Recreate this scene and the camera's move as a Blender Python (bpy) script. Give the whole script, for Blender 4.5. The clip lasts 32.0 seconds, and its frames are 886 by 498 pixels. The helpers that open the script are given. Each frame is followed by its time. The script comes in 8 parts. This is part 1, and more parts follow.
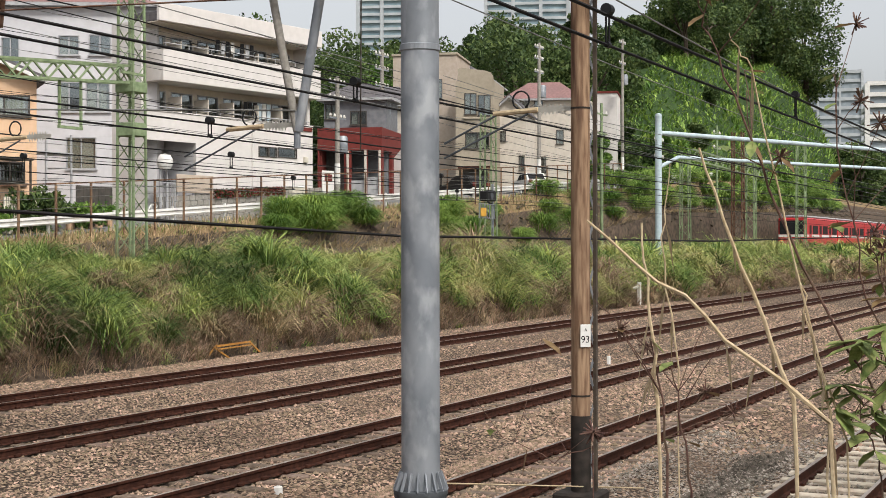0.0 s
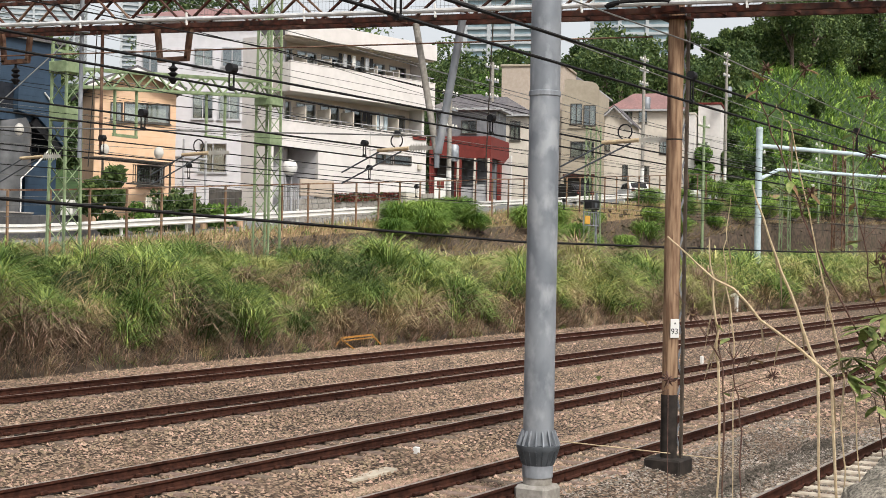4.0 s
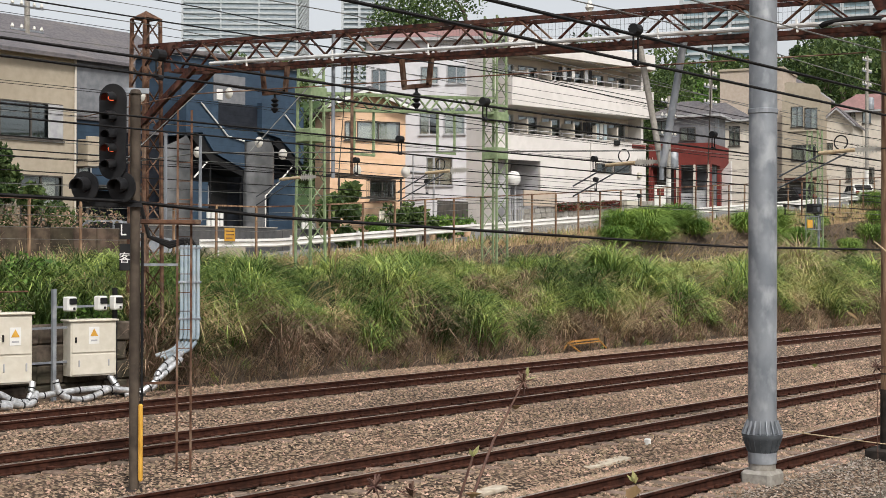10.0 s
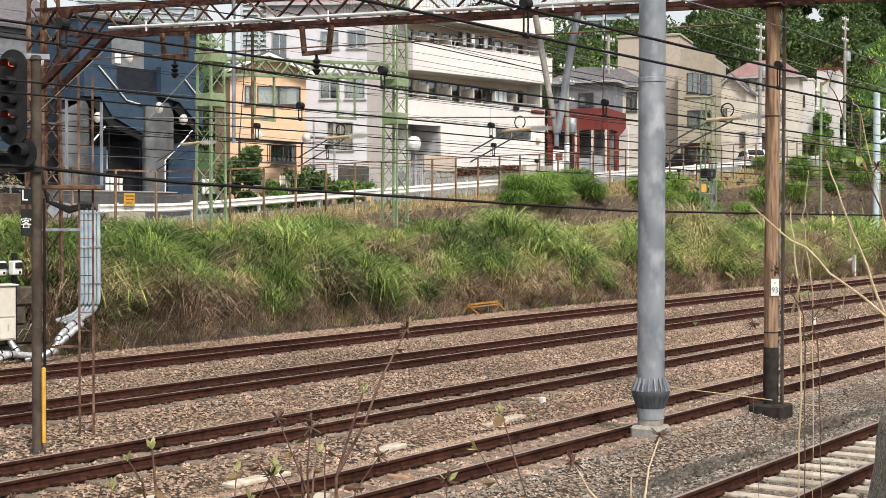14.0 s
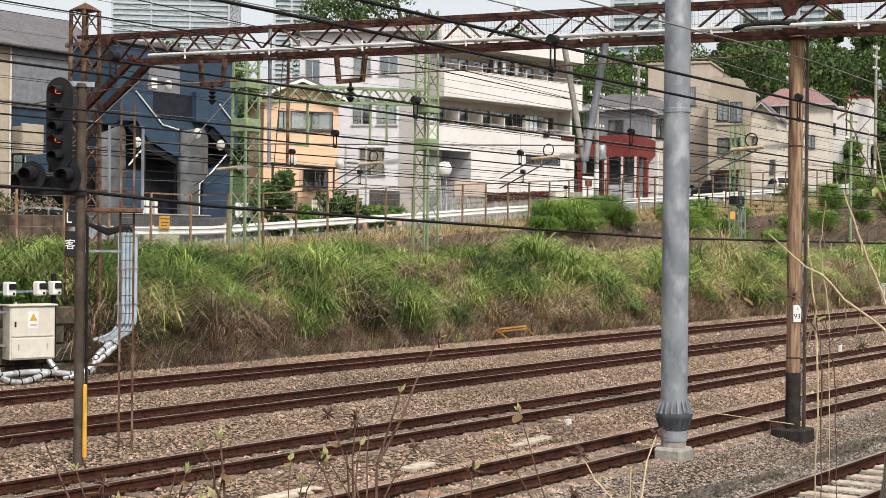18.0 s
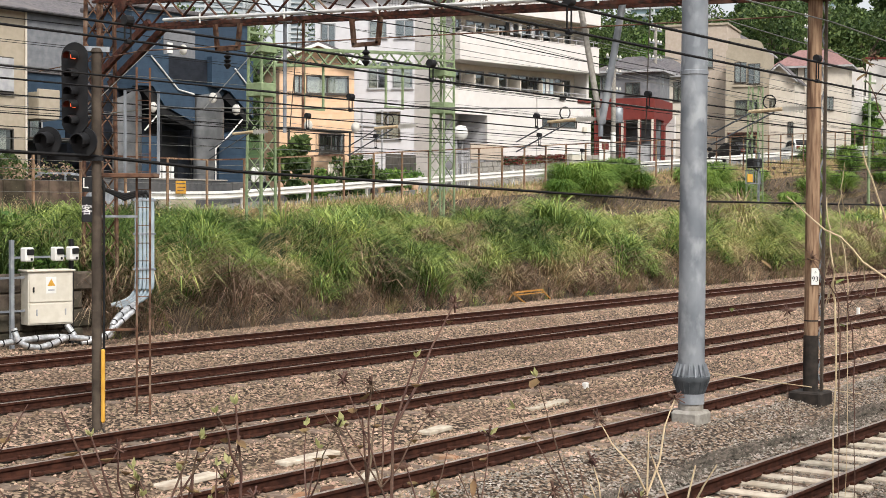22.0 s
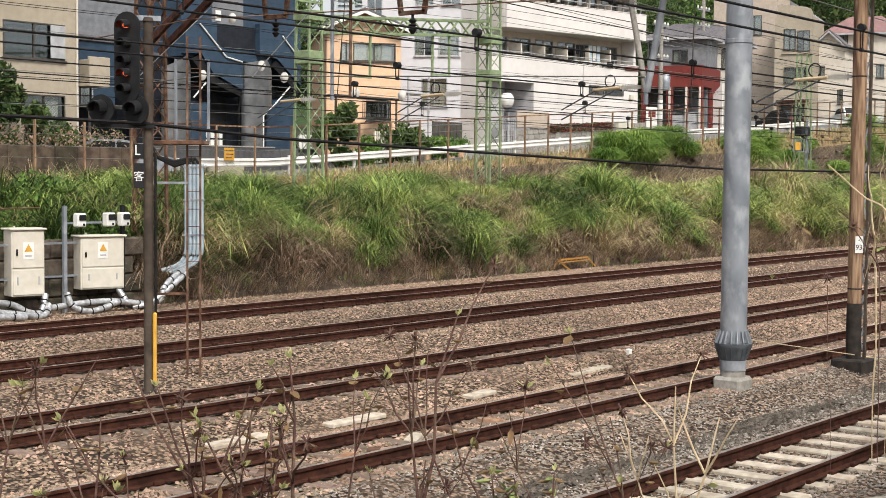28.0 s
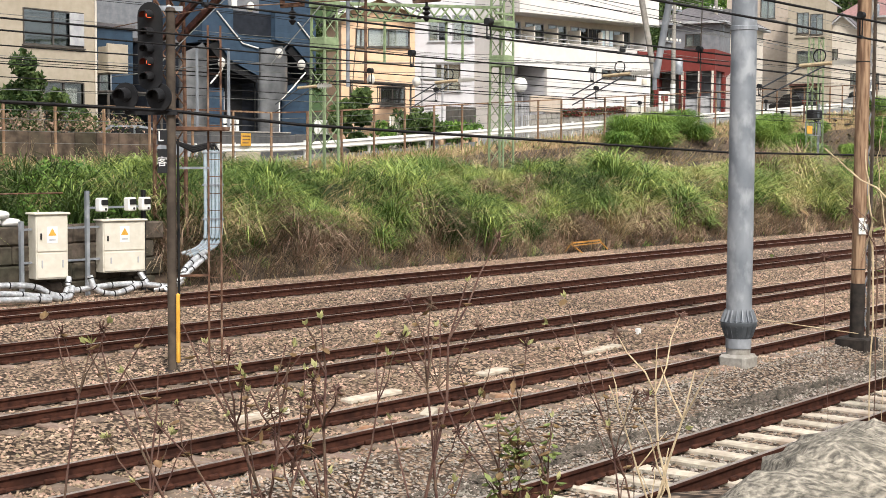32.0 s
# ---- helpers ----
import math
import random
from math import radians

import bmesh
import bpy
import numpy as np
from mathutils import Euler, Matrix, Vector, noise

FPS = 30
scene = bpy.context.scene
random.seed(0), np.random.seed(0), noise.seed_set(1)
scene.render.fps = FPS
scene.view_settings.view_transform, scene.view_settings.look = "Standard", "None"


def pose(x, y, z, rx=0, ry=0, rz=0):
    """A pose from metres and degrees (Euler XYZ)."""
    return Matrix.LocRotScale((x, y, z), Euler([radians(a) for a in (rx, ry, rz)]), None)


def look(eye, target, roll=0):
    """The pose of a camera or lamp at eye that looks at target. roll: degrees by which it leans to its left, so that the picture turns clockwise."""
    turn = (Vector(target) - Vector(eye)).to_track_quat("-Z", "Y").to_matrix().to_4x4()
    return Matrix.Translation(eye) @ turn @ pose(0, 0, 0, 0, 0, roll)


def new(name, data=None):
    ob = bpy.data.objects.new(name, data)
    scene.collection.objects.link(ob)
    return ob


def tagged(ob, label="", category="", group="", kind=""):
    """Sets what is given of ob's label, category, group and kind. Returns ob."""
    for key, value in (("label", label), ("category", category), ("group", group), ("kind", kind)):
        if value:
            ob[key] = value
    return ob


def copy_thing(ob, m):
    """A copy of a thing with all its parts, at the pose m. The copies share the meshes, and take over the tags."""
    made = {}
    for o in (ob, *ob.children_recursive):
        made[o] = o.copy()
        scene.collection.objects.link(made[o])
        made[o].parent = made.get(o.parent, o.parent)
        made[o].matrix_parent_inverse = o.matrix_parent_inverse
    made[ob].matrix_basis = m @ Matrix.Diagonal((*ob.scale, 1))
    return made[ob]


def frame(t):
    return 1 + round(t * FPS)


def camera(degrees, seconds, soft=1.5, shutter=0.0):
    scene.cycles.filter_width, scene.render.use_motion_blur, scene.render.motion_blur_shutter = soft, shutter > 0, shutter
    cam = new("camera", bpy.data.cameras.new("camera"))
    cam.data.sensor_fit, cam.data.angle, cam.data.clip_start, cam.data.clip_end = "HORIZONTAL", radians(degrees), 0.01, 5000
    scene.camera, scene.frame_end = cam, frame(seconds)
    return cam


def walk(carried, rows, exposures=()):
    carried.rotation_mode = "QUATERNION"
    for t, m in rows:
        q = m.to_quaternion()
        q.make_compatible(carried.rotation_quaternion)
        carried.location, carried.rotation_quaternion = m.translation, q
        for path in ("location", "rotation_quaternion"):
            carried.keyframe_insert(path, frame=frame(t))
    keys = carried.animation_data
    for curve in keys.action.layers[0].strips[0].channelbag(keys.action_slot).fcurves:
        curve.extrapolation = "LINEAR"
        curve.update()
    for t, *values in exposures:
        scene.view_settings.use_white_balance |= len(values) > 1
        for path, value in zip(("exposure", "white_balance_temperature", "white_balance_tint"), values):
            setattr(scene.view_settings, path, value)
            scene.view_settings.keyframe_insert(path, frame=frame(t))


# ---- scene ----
cam = camera(34.8, 32.0, soft=0.7)
# the path: seconds, eye, yaw from +y, pitch, roll
PATH = [
    (0, 6.416, 3.110, 3.220, -64.179, -0.108, -0.116),
    (0.5, 6.007, 2.900, 3.220, -64.270, -0.276, -0.155),
    (1, 5.541, 2.669, 3.220, -64.323, -0.425, 0.358),
    (1.5, 5.067, 2.461, 3.220, -64.144, -0.520, 0.647),
    (2, 4.399, 2.196, 3.220, -63.523, -0.362, 0.581),
    (2.5, 3.893, 2.012, 3.220, -62.729, -0.134, 0.590),
    (3, 3.300, 1.759, 3.220, -61.993, -0.054, 0.654),
    (3.5, 2.854, 1.575, 3.220, -61.168, 0.036, 0.911),
    (4, 2.684, 1.547, 3.220, -60.089, 0.022, 1.108),
    (4.5, 2.790, 1.654, 3.220, -59.378, -0.080, 1.095),
    (6.5, 1.896, 1.165, 3.220, -58.485, 0.711, 1.531),
    (7, 1.582, 0.983, 3.220, -58.217, 0.584, 1.826),
    (7.5, 1.277, 0.804, 3.220, -57.873, 0.865, 1.919),
    (8, 1.253, 0.804, 3.220, -57.403, 1.011, 1.951),
    (8.5, 1.107, 0.721, 3.220, -57.001, 1.117, 1.796),
    (9, 0.792, 0.542, 3.220, -55.671, 0.885, 0.325),
    (9.5, 0.779, 0.589, 3.220, -52.903, 0.606, -0.574),
    (10, 0.692, 0.554, 3.220, -51.287, 0.244, 0.190),
    (10.5, 0.638, 0.501, 3.220, -51.784, -0.743, 0.931),
    (11, 0.617, 0.470, 3.220, -52.702, -1.202, 0.828),
    (11.5, 0.430, 0.322, 3.220, -53.176, -1.142, 0.555),
    (12, 0.245, 0.180, 3.220, -53.772, -1.087, 0.380),
    (12.5, 0.254, 0.183, 3.220, -54.321, -1.203, 0.267),
    (13, 0.260, 0.185, 3.220, -54.746, -1.288, 0.240),
    (13.5, 0.259, 0.182, 3.220, -54.991, -1.223, 0.150),
    (14, 0.275, 0.192, 3.220, -55.278, -1.191, 0.078),
    (14.5, 0.161, 0.111, 3.220, -55.565, -1.118, 0.156),
    (16.5, -0.275, -0.191, 3.220, -55.126, -0.036, 0.635),
    (17, -0.268, -0.191, 3.220, -54.414, 0.133, 0.554),
    (17.5, -0.275, -0.199, 3.220, -54.093, 0.010, 0.566),
    (18, -0.256, -0.185, 3.220, -54.068, -0.191, 0.558),
    (18.5, -0.254, -0.183, 3.220, -54.073, -0.295, 0.549),
    (19, -0.265, -0.192, 3.220, -53.979, -0.308, 0.469),
    (19.5, -0.247, -0.181, 3.220, -53.659, -0.451, 0.346),
    (20, -0.249, -0.184, 3.220, -53.481, -0.673, 0.335),
    (20.5, -0.244, -0.182, 3.220, -53.350, -0.897, 0.339),
    (21, -0.241, -0.179, 3.220, -53.354, -1.196, 0.266),
    (21.5, -0.235, -0.174, 3.220, -53.363, -1.474, 0.253),
    (22, -0.219, -0.162, 3.220, -53.406, -1.659, 0.331),
    (22.5, -0.222, -0.165, 3.220, -53.384, -1.674, 0.320),
    (23, -0.270, -0.203, 3.220, -53.108, -1.527, 0.309),
    (23.5, -0.275, -0.208, 3.220, -52.904, -1.553, 0.496),
    (24, -0.373, -0.282, 3.220, -52.889, -1.750, 0.613),
    (24.5, -0.425, -0.323, 3.220, -52.786, -2.000, 0.591),
    (25, -0.446, -0.341, 3.220, -52.613, -2.183, 0.599),
    (25.5, -0.444, -0.342, 3.220, -52.442, -2.333, 0.641),
    (27.5, -0.475, -0.374, 3.220, -51.864, -2.853, 0.605),
    (28, -0.455, -0.362, 3.220, -51.547, -2.992, 0.490),
    (28.5, -0.490, -0.394, 3.220, -51.254, -3.017, 0.411),
    (29, -0.582, -0.471, 3.220, -51.102, -3.038, 0.369),
    (29.5, -0.661, -0.535, 3.220, -51.077, -3.126, 0.278),
    (30, -0.679, -0.549, 3.220, -51.089, -3.304, 0.244),
    (30.5, -0.670, -0.544, 3.220, -50.966, -3.497, 0.232),
    (31, -0.695, -0.568, 3.220, -50.819, -3.613, 0.153),
    (31.5, -0.900, -0.733, 3.220, -50.875, -3.636, 0.214),
    (32, -1.010, -0.820, 3.220, -50.964, -3.622, 0.304),
]



def aim(x, y, z, yaw, pitch, roll):
    """Pose of the camera from its eye, its yaw from +y to the left, its pitch up and its roll."""
    return Matrix.Translation((x, y, z)) @ pose(0, 0, 0, 0, 0, yaw) @ pose(0, 0, 0, 90 + pitch) @ pose(0, 0, 0, 0, 0, roll)


walk(cam, [(t, aim(*row)) for t, *row in PATH], [(0.0, 0.72), (2.0, 0.82), (4.0, 0.88), (7.0, 0.75), (10.0, 0.72), (11.0, 0.93), (14.0, 1.0), (17.0, 0.92), (20.0, 0.92), (21.0, 0.97), (25.0, 0.97), (28.0, 0.94), (30.0, 1.0), (31.0, 1.12), (32.0, 1.17)])

# ---- sky and sun: bright overcast ----
world = bpy.data.worlds.new("sky")
scene.world = world
world.use_nodes = True
wn, wl = world.node_tree.nodes, world.node_tree.links
sky = wn.new("ShaderNodeTexSky")
sky.sky_type, sky.sun_disc = "NISHITA", False
sky.sun_elevation, sky.sun_rotation = radians(58), radians(-150)
sky.air_density, sky.dust_density, sky.ozone_density = 1.0, 4.0, 1.0
pale = wn.new("ShaderNodeHueSaturation")
pale.inputs["Saturation"].default_value = 0.22
wl.new(sky.outputs[0], pale.inputs["Color"])
wl.new(pale.outputs[0], wn["Background"].inputs["Color"])
wn["Background"].inputs["Strength"].default_value = 0.118
sun = new("sun", bpy.data.lights.new("sun", "SUN"))
sun.data.energy, sun.data.angle, sun.data.color = 1.8, radians(11), (1.0, 0.96, 0.9)
sun.matrix_world = look((-20, -35, 60), (10, 15, 0))

# ---- materials ----
def material(name, c1, c2, c3=None, scale=8.0, big=0.6, rough=0.8, metal=0.0, bump=0.15, bscale=None, vary=0.0, island=0.0,
             lines=None, spec=0.2, stain=0.5, aniso=None, cells=None):
    """A surface of two grain colours, a stain colour in large patches, fine relief, and board lines (pitch, axis, depth)."""
    m = bpy.data.materials.new(name)
    m.use_nodes = True
    nt = m.node_tree
    n, l = nt.nodes, nt.links
    bsdf = n["Principled BSDF"]
    bsdf.inputs["Metallic"].default_value = metal
    bsdf.inputs["Specular IOR Level"].default_value = spec
    geo = n.new("ShaderNodeNewGeometry")
    where = geo.outputs["Position"]
    if aniso:
        mp = n.new("ShaderNodeMapping")
        mp.inputs["Scale"].default_value = aniso
        l.new(where, mp.inputs["Vector"])
        where = mp.outputs[0]

    def noise_of(sc, detail=4.0):
        t = n.new("ShaderNodeTexNoise")
        t.inputs["Scale"].default_value, t.inputs["Detail"].default_value = sc, detail
        l.new(where, t.inputs["Vector"])
        return t.outputs["Fac"]

    def ramp(fac, a, b):
        r = n.new("ShaderNodeMapRange")
        r.inputs["From Min"].default_value, r.inputs["From Max"].default_value = a, b
        l.new(fac, r.inputs["Value"])
        return r.outputs[0]

    def mix(fac, a, b, mode="MIX"):
        x = n.new("ShaderNodeMix")
        x.data_type, x.blend_type = "RGBA", mode
        for sock, v in ((x.inputs[0], fac), (x.inputs[6], a), (x.inputs[7], b)):
            if isinstance(v, bpy.types.NodeSocket):
                l.new(v, sock)
            elif isinstance(v, (int, float)):
                sock.default_value = v
            else:
                sock.default_value = (*v, 1)
        return x.outputs[2]

    fine = noise_of(scale)
    col = mix(ramp(fine, 0.36, 0.64), c1, c2)
    if cells:
        vor = n.new("ShaderNodeTexVoronoi")
        vor.inputs["Scale"].default_value = cells
        l.new(where, vor.inputs["Vector"])
        tone = n.new("ShaderNodeSeparateColor")
        l.new(vor.outputs["Color"], tone.inputs[0])
        col = mix(tone.outputs[0], c1, c2)
        # cell edges darkened: shade in the gaps between stones, put into the colour
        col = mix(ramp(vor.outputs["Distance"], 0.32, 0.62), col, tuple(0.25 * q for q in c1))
    patch = noise_of(big, 5.0)
    if c3:
        soft = n.new("ShaderNodeMath")
        soft.operation = "MULTIPLY"
        l.new(ramp(patch, 0.5, 0.68), soft.inputs[0])
        soft.inputs[1].default_value = stain
        col = mix(soft.outputs[0], col, c3)
    rnd = None
    if vary:
        rnd, amount = n.new("ShaderNodeObjectInfo").outputs["Random"], vary
    if island:
        rnd, amount = geo.outputs["Random Per Island"], island
    if rnd:
        hs = n.new("ShaderNodeHueSaturation")
        l.new(col, hs.inputs["Color"])
        r = n.new("ShaderNodeMapRange")
        r.inputs["To Min"].default_value, r.inputs["To Max"].default_value = 1 - amount, 1 + amount
        l.new(rnd, r.inputs["Value"])
        l.new(r.outputs[0], hs.inputs["Value"])
        h = n.new("ShaderNodeMapRange")
        h.inputs["To Min"].default_value, h.inputs["To Max"].default_value = 0.5 + amount * 0.05, 0.5 - amount * 0.05
        l.new(rnd, h.inputs["Value"])
        l.new(h.outputs[0], hs.inputs["Hue"])
        col = hs.outputs[0]
    height = fine
    if lines:
        pitch, axis, depth = lines
        sep = n.new("ShaderNodeSeparateXYZ")
        l.new(geo.outputs["Position"], sep.inputs[0])
        a = n.new("ShaderNodeMath")
        a.operation = "DIVIDE"
        l.new(sep.outputs["XYZ".index(axis)], a.inputs[0])
        a.inputs[1].default_value = pitch
        f = n.new("ShaderNodeMath")
        f.operation = "FRACT"
        l.new(a.outputs[0], f.inputs[0])
        edge = ramp(f.outputs[0], 0.0, 0.12)
        ad = n.new("ShaderNodeMath")
        ad.operation = "MULTIPLY_ADD"
        l.new(edge, ad.inputs[0])
        ad.inputs[1].default_value = depth
        l.new(fine, ad.inputs[2])
        height = ad.outputs[0]
    l.new(col, bsdf.inputs["Base Color"])
    rr = n.new("ShaderNodeMapRange")
    rr.inputs["To Min"].default_value, rr.inputs["To Max"].default_value = max(0.05, rough - 0.12), min(1, rough + 0.1)
    l.new(fine, rr.inputs["Value"])
    l.new(rr.outputs[0], bsdf.inputs["Roughness"])
    if bump:
        b = n.new("ShaderNodeBump")
        b.inputs["Strength"].default_value, b.inputs["Distance"].default_value = bump, 0.02
        if cells:
            flip = n.new("ShaderNodeMath")
            flip.operation = "SUBTRACT"
            flip.inputs[0].default_value = 1.0
            l.new(vor.outputs["Distance"], flip.inputs[1])
            height = flip.outputs[0]
        if bscale and not lines:
            height = noise_of(bscale)
        l.new(height, b.inputs["Height"])
        l.new(b.outputs[0], bsdf.inputs["Normal"])
    return m


def leaf_material(name, c1, c2, island=0.35, scale=0.5):
    """Foliage that lets some light through."""
    m = material(name, c1, c2, scale=scale, rough=0.6, bump=0, island=island, spec=0.25)
    n, l = m.node_tree.nodes, m.node_tree.links
    out, bsdf = n["Material Output"], n["Principled BSDF"]
    tr, mixer = n.new("ShaderNodeBsdfTranslucent"), n.new("ShaderNodeMixShader")
    mixer.inputs[0].default_value = 0.3
    source = bsdf.inputs["Base Color"].links[0].from_socket
    l.new(source, tr.inputs["Color"])
    l.new(bsdf.outputs[0], mixer.inputs[1])
    l.new(tr.outputs[0], mixer.inputs[2])
    l.new(mixer.outputs[0], out.inputs["Surface"])
    return m


def glass_material(name, tint, clear=0.45):
    m = bpy.data.materials.new(name)
    m.use_nodes = True
    n, l = m.node_tree.nodes, m.node_tree.links
    gl, tp, mx = n.new("ShaderNodeBsdfGlossy"), n.new("ShaderNodeBsdfTransparent"), n.new("ShaderNodeMixShader")
    gl.inputs["Roughness"].default_value = 0.04
    gl.inputs["Color"].default_value = (*tint, 1)
    tp.inputs["Color"].default_value = (0.75, 0.8, 0.8, 1)
    mx.inputs[0].default_value = clear
    l.new(gl.outputs[0], mx.inputs[1])
    l.new(tp.outputs[0], mx.inputs[2])
    l.new(mx.outputs[0], n["Material Output"].inputs["Surface"])
    return m


def glow_material(name, colour, strength):
    m = bpy.data.materials.new(name)
    m.use_nodes = True
    b = m.node_tree.nodes["Principled BSDF"]
    b.inputs["Base Color"].default_value = (*colour, 1)
    b.inputs["Emission Color"].default_value = (*colour, 1)
    b.inputs["Emission Strength"].default_value = strength
    return m


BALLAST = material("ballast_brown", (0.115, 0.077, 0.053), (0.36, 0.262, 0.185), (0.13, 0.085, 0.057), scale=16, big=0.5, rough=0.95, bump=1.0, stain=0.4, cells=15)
STONE = material("ballast_stone", (0.2, 0.136, 0.093), (0.39, 0.284, 0.199), (0.14, 0.09, 0.06), scale=5, big=0.5, rough=0.9, bump=0.3, island=0.45)
STONE_GREY = material("grey_stone", (0.17, 0.146, 0.12), (0.3, 0.268, 0.226), (0.09, 0.07, 0.058), scale=5, big=0.5, rough=0.9, bump=0.3, island=0.5)
STONE_SOOT = material("sooty_ballast_stone", (0.055, 0.046, 0.036), (0.13, 0.108, 0.086), (0.035, 0.029, 0.022), scale=5, big=0.5, rough=0.9, bump=0.3, island=0.4)
# earth and turf kept extra dark: their colour carries shade between grass tussocks
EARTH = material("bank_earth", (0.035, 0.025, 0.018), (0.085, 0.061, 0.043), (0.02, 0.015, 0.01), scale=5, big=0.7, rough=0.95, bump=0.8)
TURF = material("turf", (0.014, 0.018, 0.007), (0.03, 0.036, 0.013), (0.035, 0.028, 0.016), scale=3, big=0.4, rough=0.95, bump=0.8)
HILL = material("hill_grass", (0.02, 0.04, 0.012), (0.04, 0.07, 0.02), (0.015, 0.03, 0.01), scale=0.9, big=0.08, rough=0.95, bump=1.0)
ASPHALT = material("asphalt", (0.13, 0.13, 0.125), (0.18, 0.18, 0.17), (0.09, 0.09, 0.09), scale=20, big=0.5, rough=0.9)
DRYGROUND = material("dry_verge", (0.16, 0.11, 0.06), (0.27, 0.19, 0.1), (0.08, 0.09, 0.03), scale=4, big=0.5, rough=0.95, bump=0.6)
STONEWALL = material("brown_stone_wall", (0.04, 0.029, 0.02), (0.1, 0.074, 0.052), (0.035, 0.036, 0.02), scale=3, big=0.8, rough=0.9, bump=0.6, vary=0.3)
BLOCKSTONE = material("dark_block_stone", (0.042, 0.034, 0.025), (0.09, 0.073, 0.055), (0.03, 0.035, 0.02), scale=5, big=1.5, rough=0.95, bump=0.6, vary=0.3)
TILE = material("broken_orange_tile", (0.2, 0.09, 0.05), (0.33, 0.17, 0.1), (0.38, 0.3, 0.22), scale=8, big=3, rough=0.85, vary=0.3)
RAIL = material("rusty_rail", (0.027, 0.0108, 0.0075), (0.062, 0.0245, 0.0155), (0.013, 0.006, 0.004), scale=9, big=1.2, rough=0.9, metal=0.0, spec=0.1, bump=0.1)
RAILTOP = material("worn_rail_head", (0.33, 0.27, 0.23), (0.45, 0.38, 0.33), (0.22, 0.15, 0.11), scale=6, big=0.7, rough=0.35, metal=0.7, bump=0.03)
SLEEPER = material("stained_sleeper", (0.12, 0.085, 0.065), (0.2, 0.15, 0.115), (0.14, 0.09, 0.07), scale=10, big=2, rough=0.9, vary=0.2)
SLEEPER_PALE = material("pale_sleeper", (0.35, 0.3, 0.235), (0.49, 0.435, 0.35), (0.22, 0.155, 0.11), scale=7, big=2, rough=0.85, vary=0.12)
GALV = material("galvanised_steel", (0.17, 0.185, 0.205), (0.26, 0.275, 0.295), (0.42, 0.435, 0.45), scale=3.0, big=4.5, rough=0.55, metal=0.35, bump=0.05, stain=0.6, aniso=(1, 1, 0.6))
CONCRETE = material("concrete", (0.22, 0.205, 0.18), (0.31, 0.29, 0.26), (0.18, 0.16, 0.13), scale=14, big=2, rough=0.95, bump=0.4)
ROUGHCONC = material("rough_parapet_concrete", (0.11, 0.098, 0.08), (0.37, 0.33, 0.265), (0.05, 0.046, 0.034), scale=40, big=7, rough=0.97, bump=1.0)
RUST = material("rusted_steel", (0.055, 0.028, 0.019), (0.15, 0.08, 0.05), (0.3, 0.22, 0.16), scale=6, big=2.0, rough=0.85, metal=0.2, bump=0.3, stain=0.6)
RUSTDARK = material("dark_rusted_steel", (0.016, 0.01, 0.009), (0.085, 0.03, 0.02), (0.17, 0.1, 0.075), scale=7, big=2.5, rough=0.85, metal=0.2, bump=0.3, stain=0.45)
POSTRUST = material("weathered_post", (0.14, 0.08, 0.048), (0.31, 0.205, 0.128), (0.06, 0.026, 0.018), scale=5.5, big=1.3, rough=0.85, bump=0.3, aniso=(4, 4, 0.4), stain=0.85)
POSTDARK = material("tarred_post_foot", (0.016, 0.013, 0.011), (0.038, 0.03, 0.025), None, scale=6, rough=0.8)
GREENPAINT = material("pale_green_paint", (0.16, 0.215, 0.115), (0.235, 0.295, 0.165), (0.085, 0.095, 0.055), scale=6, big=1.2, rough=0.6, bump=0.08)
BLUEGREY = material("pale_blue_paint", (0.36, 0.44, 0.48), (0.45, 0.53, 0.56), (0.28, 0.3, 0.3), scale=5, big=1, rough=0.55)
WIRE = material("black_cable", (0.01, 0.01, 0.011), (0.018, 0.017, 0.016), None, scale=10, rough=0.8, spec=0.1)
WIREGREY = material("weathered_wire", (0.1, 0.1, 0.095), (0.2, 0.2, 0.185), None, scale=4, rough=0.5, metal=0.4)
DARKSTEEL = material("dark_steel", (0.05, 0.057, 0.064), (0.08, 0.088, 0.096), None, scale=6, rough=0.6)
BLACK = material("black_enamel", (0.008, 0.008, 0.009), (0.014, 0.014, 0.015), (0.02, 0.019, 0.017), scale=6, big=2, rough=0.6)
OLIVE = material("brown_grey_post", (0.042, 0.032, 0.024), (0.08, 0.062, 0.047), (0.05, 0.036, 0.026), scale=5, big=1.5, rough=0.75)
OCHRE = material("rusty_yellow_paint", (0.36, 0.17, 0.04), (0.46, 0.24, 0.055), (0.16, 0.07, 0.035), scale=6, big=3, rough=0.7)
YELLOW = material("yellow_guard", (0.5, 0.26, 0.035), (0.58, 0.33, 0.055), (0.5, 0.27, 0.06), scale=5, big=2, rough=0.6)
WHITE = material("white_paint", (0.6, 0.59, 0.56), (0.66, 0.65, 0.62), (0.55, 0.53, 0.48), scale=5, big=0.8, rough=0.65)
CREAMBOX = material("cream_cabinet_paint", (0.5, 0.46, 0.38), (0.56, 0.52, 0.44), (0.5, 0.45, 0.37), scale=5, big=2, rough=0.55)
SILVER = material("silver_hose", (0.42, 0.425, 0.43), (0.68, 0.685, 0.69), (0.16, 0.155, 0.15), scale=14, big=5, rough=0.42, metal=0.7, bump=0.3)
CONDUIT = material("blue_grey_conduit", (0.25, 0.31, 0.35), (0.33, 0.39, 0.43), (0.3, 0.28, 0.26), scale=5, big=1.5, rough=0.5)
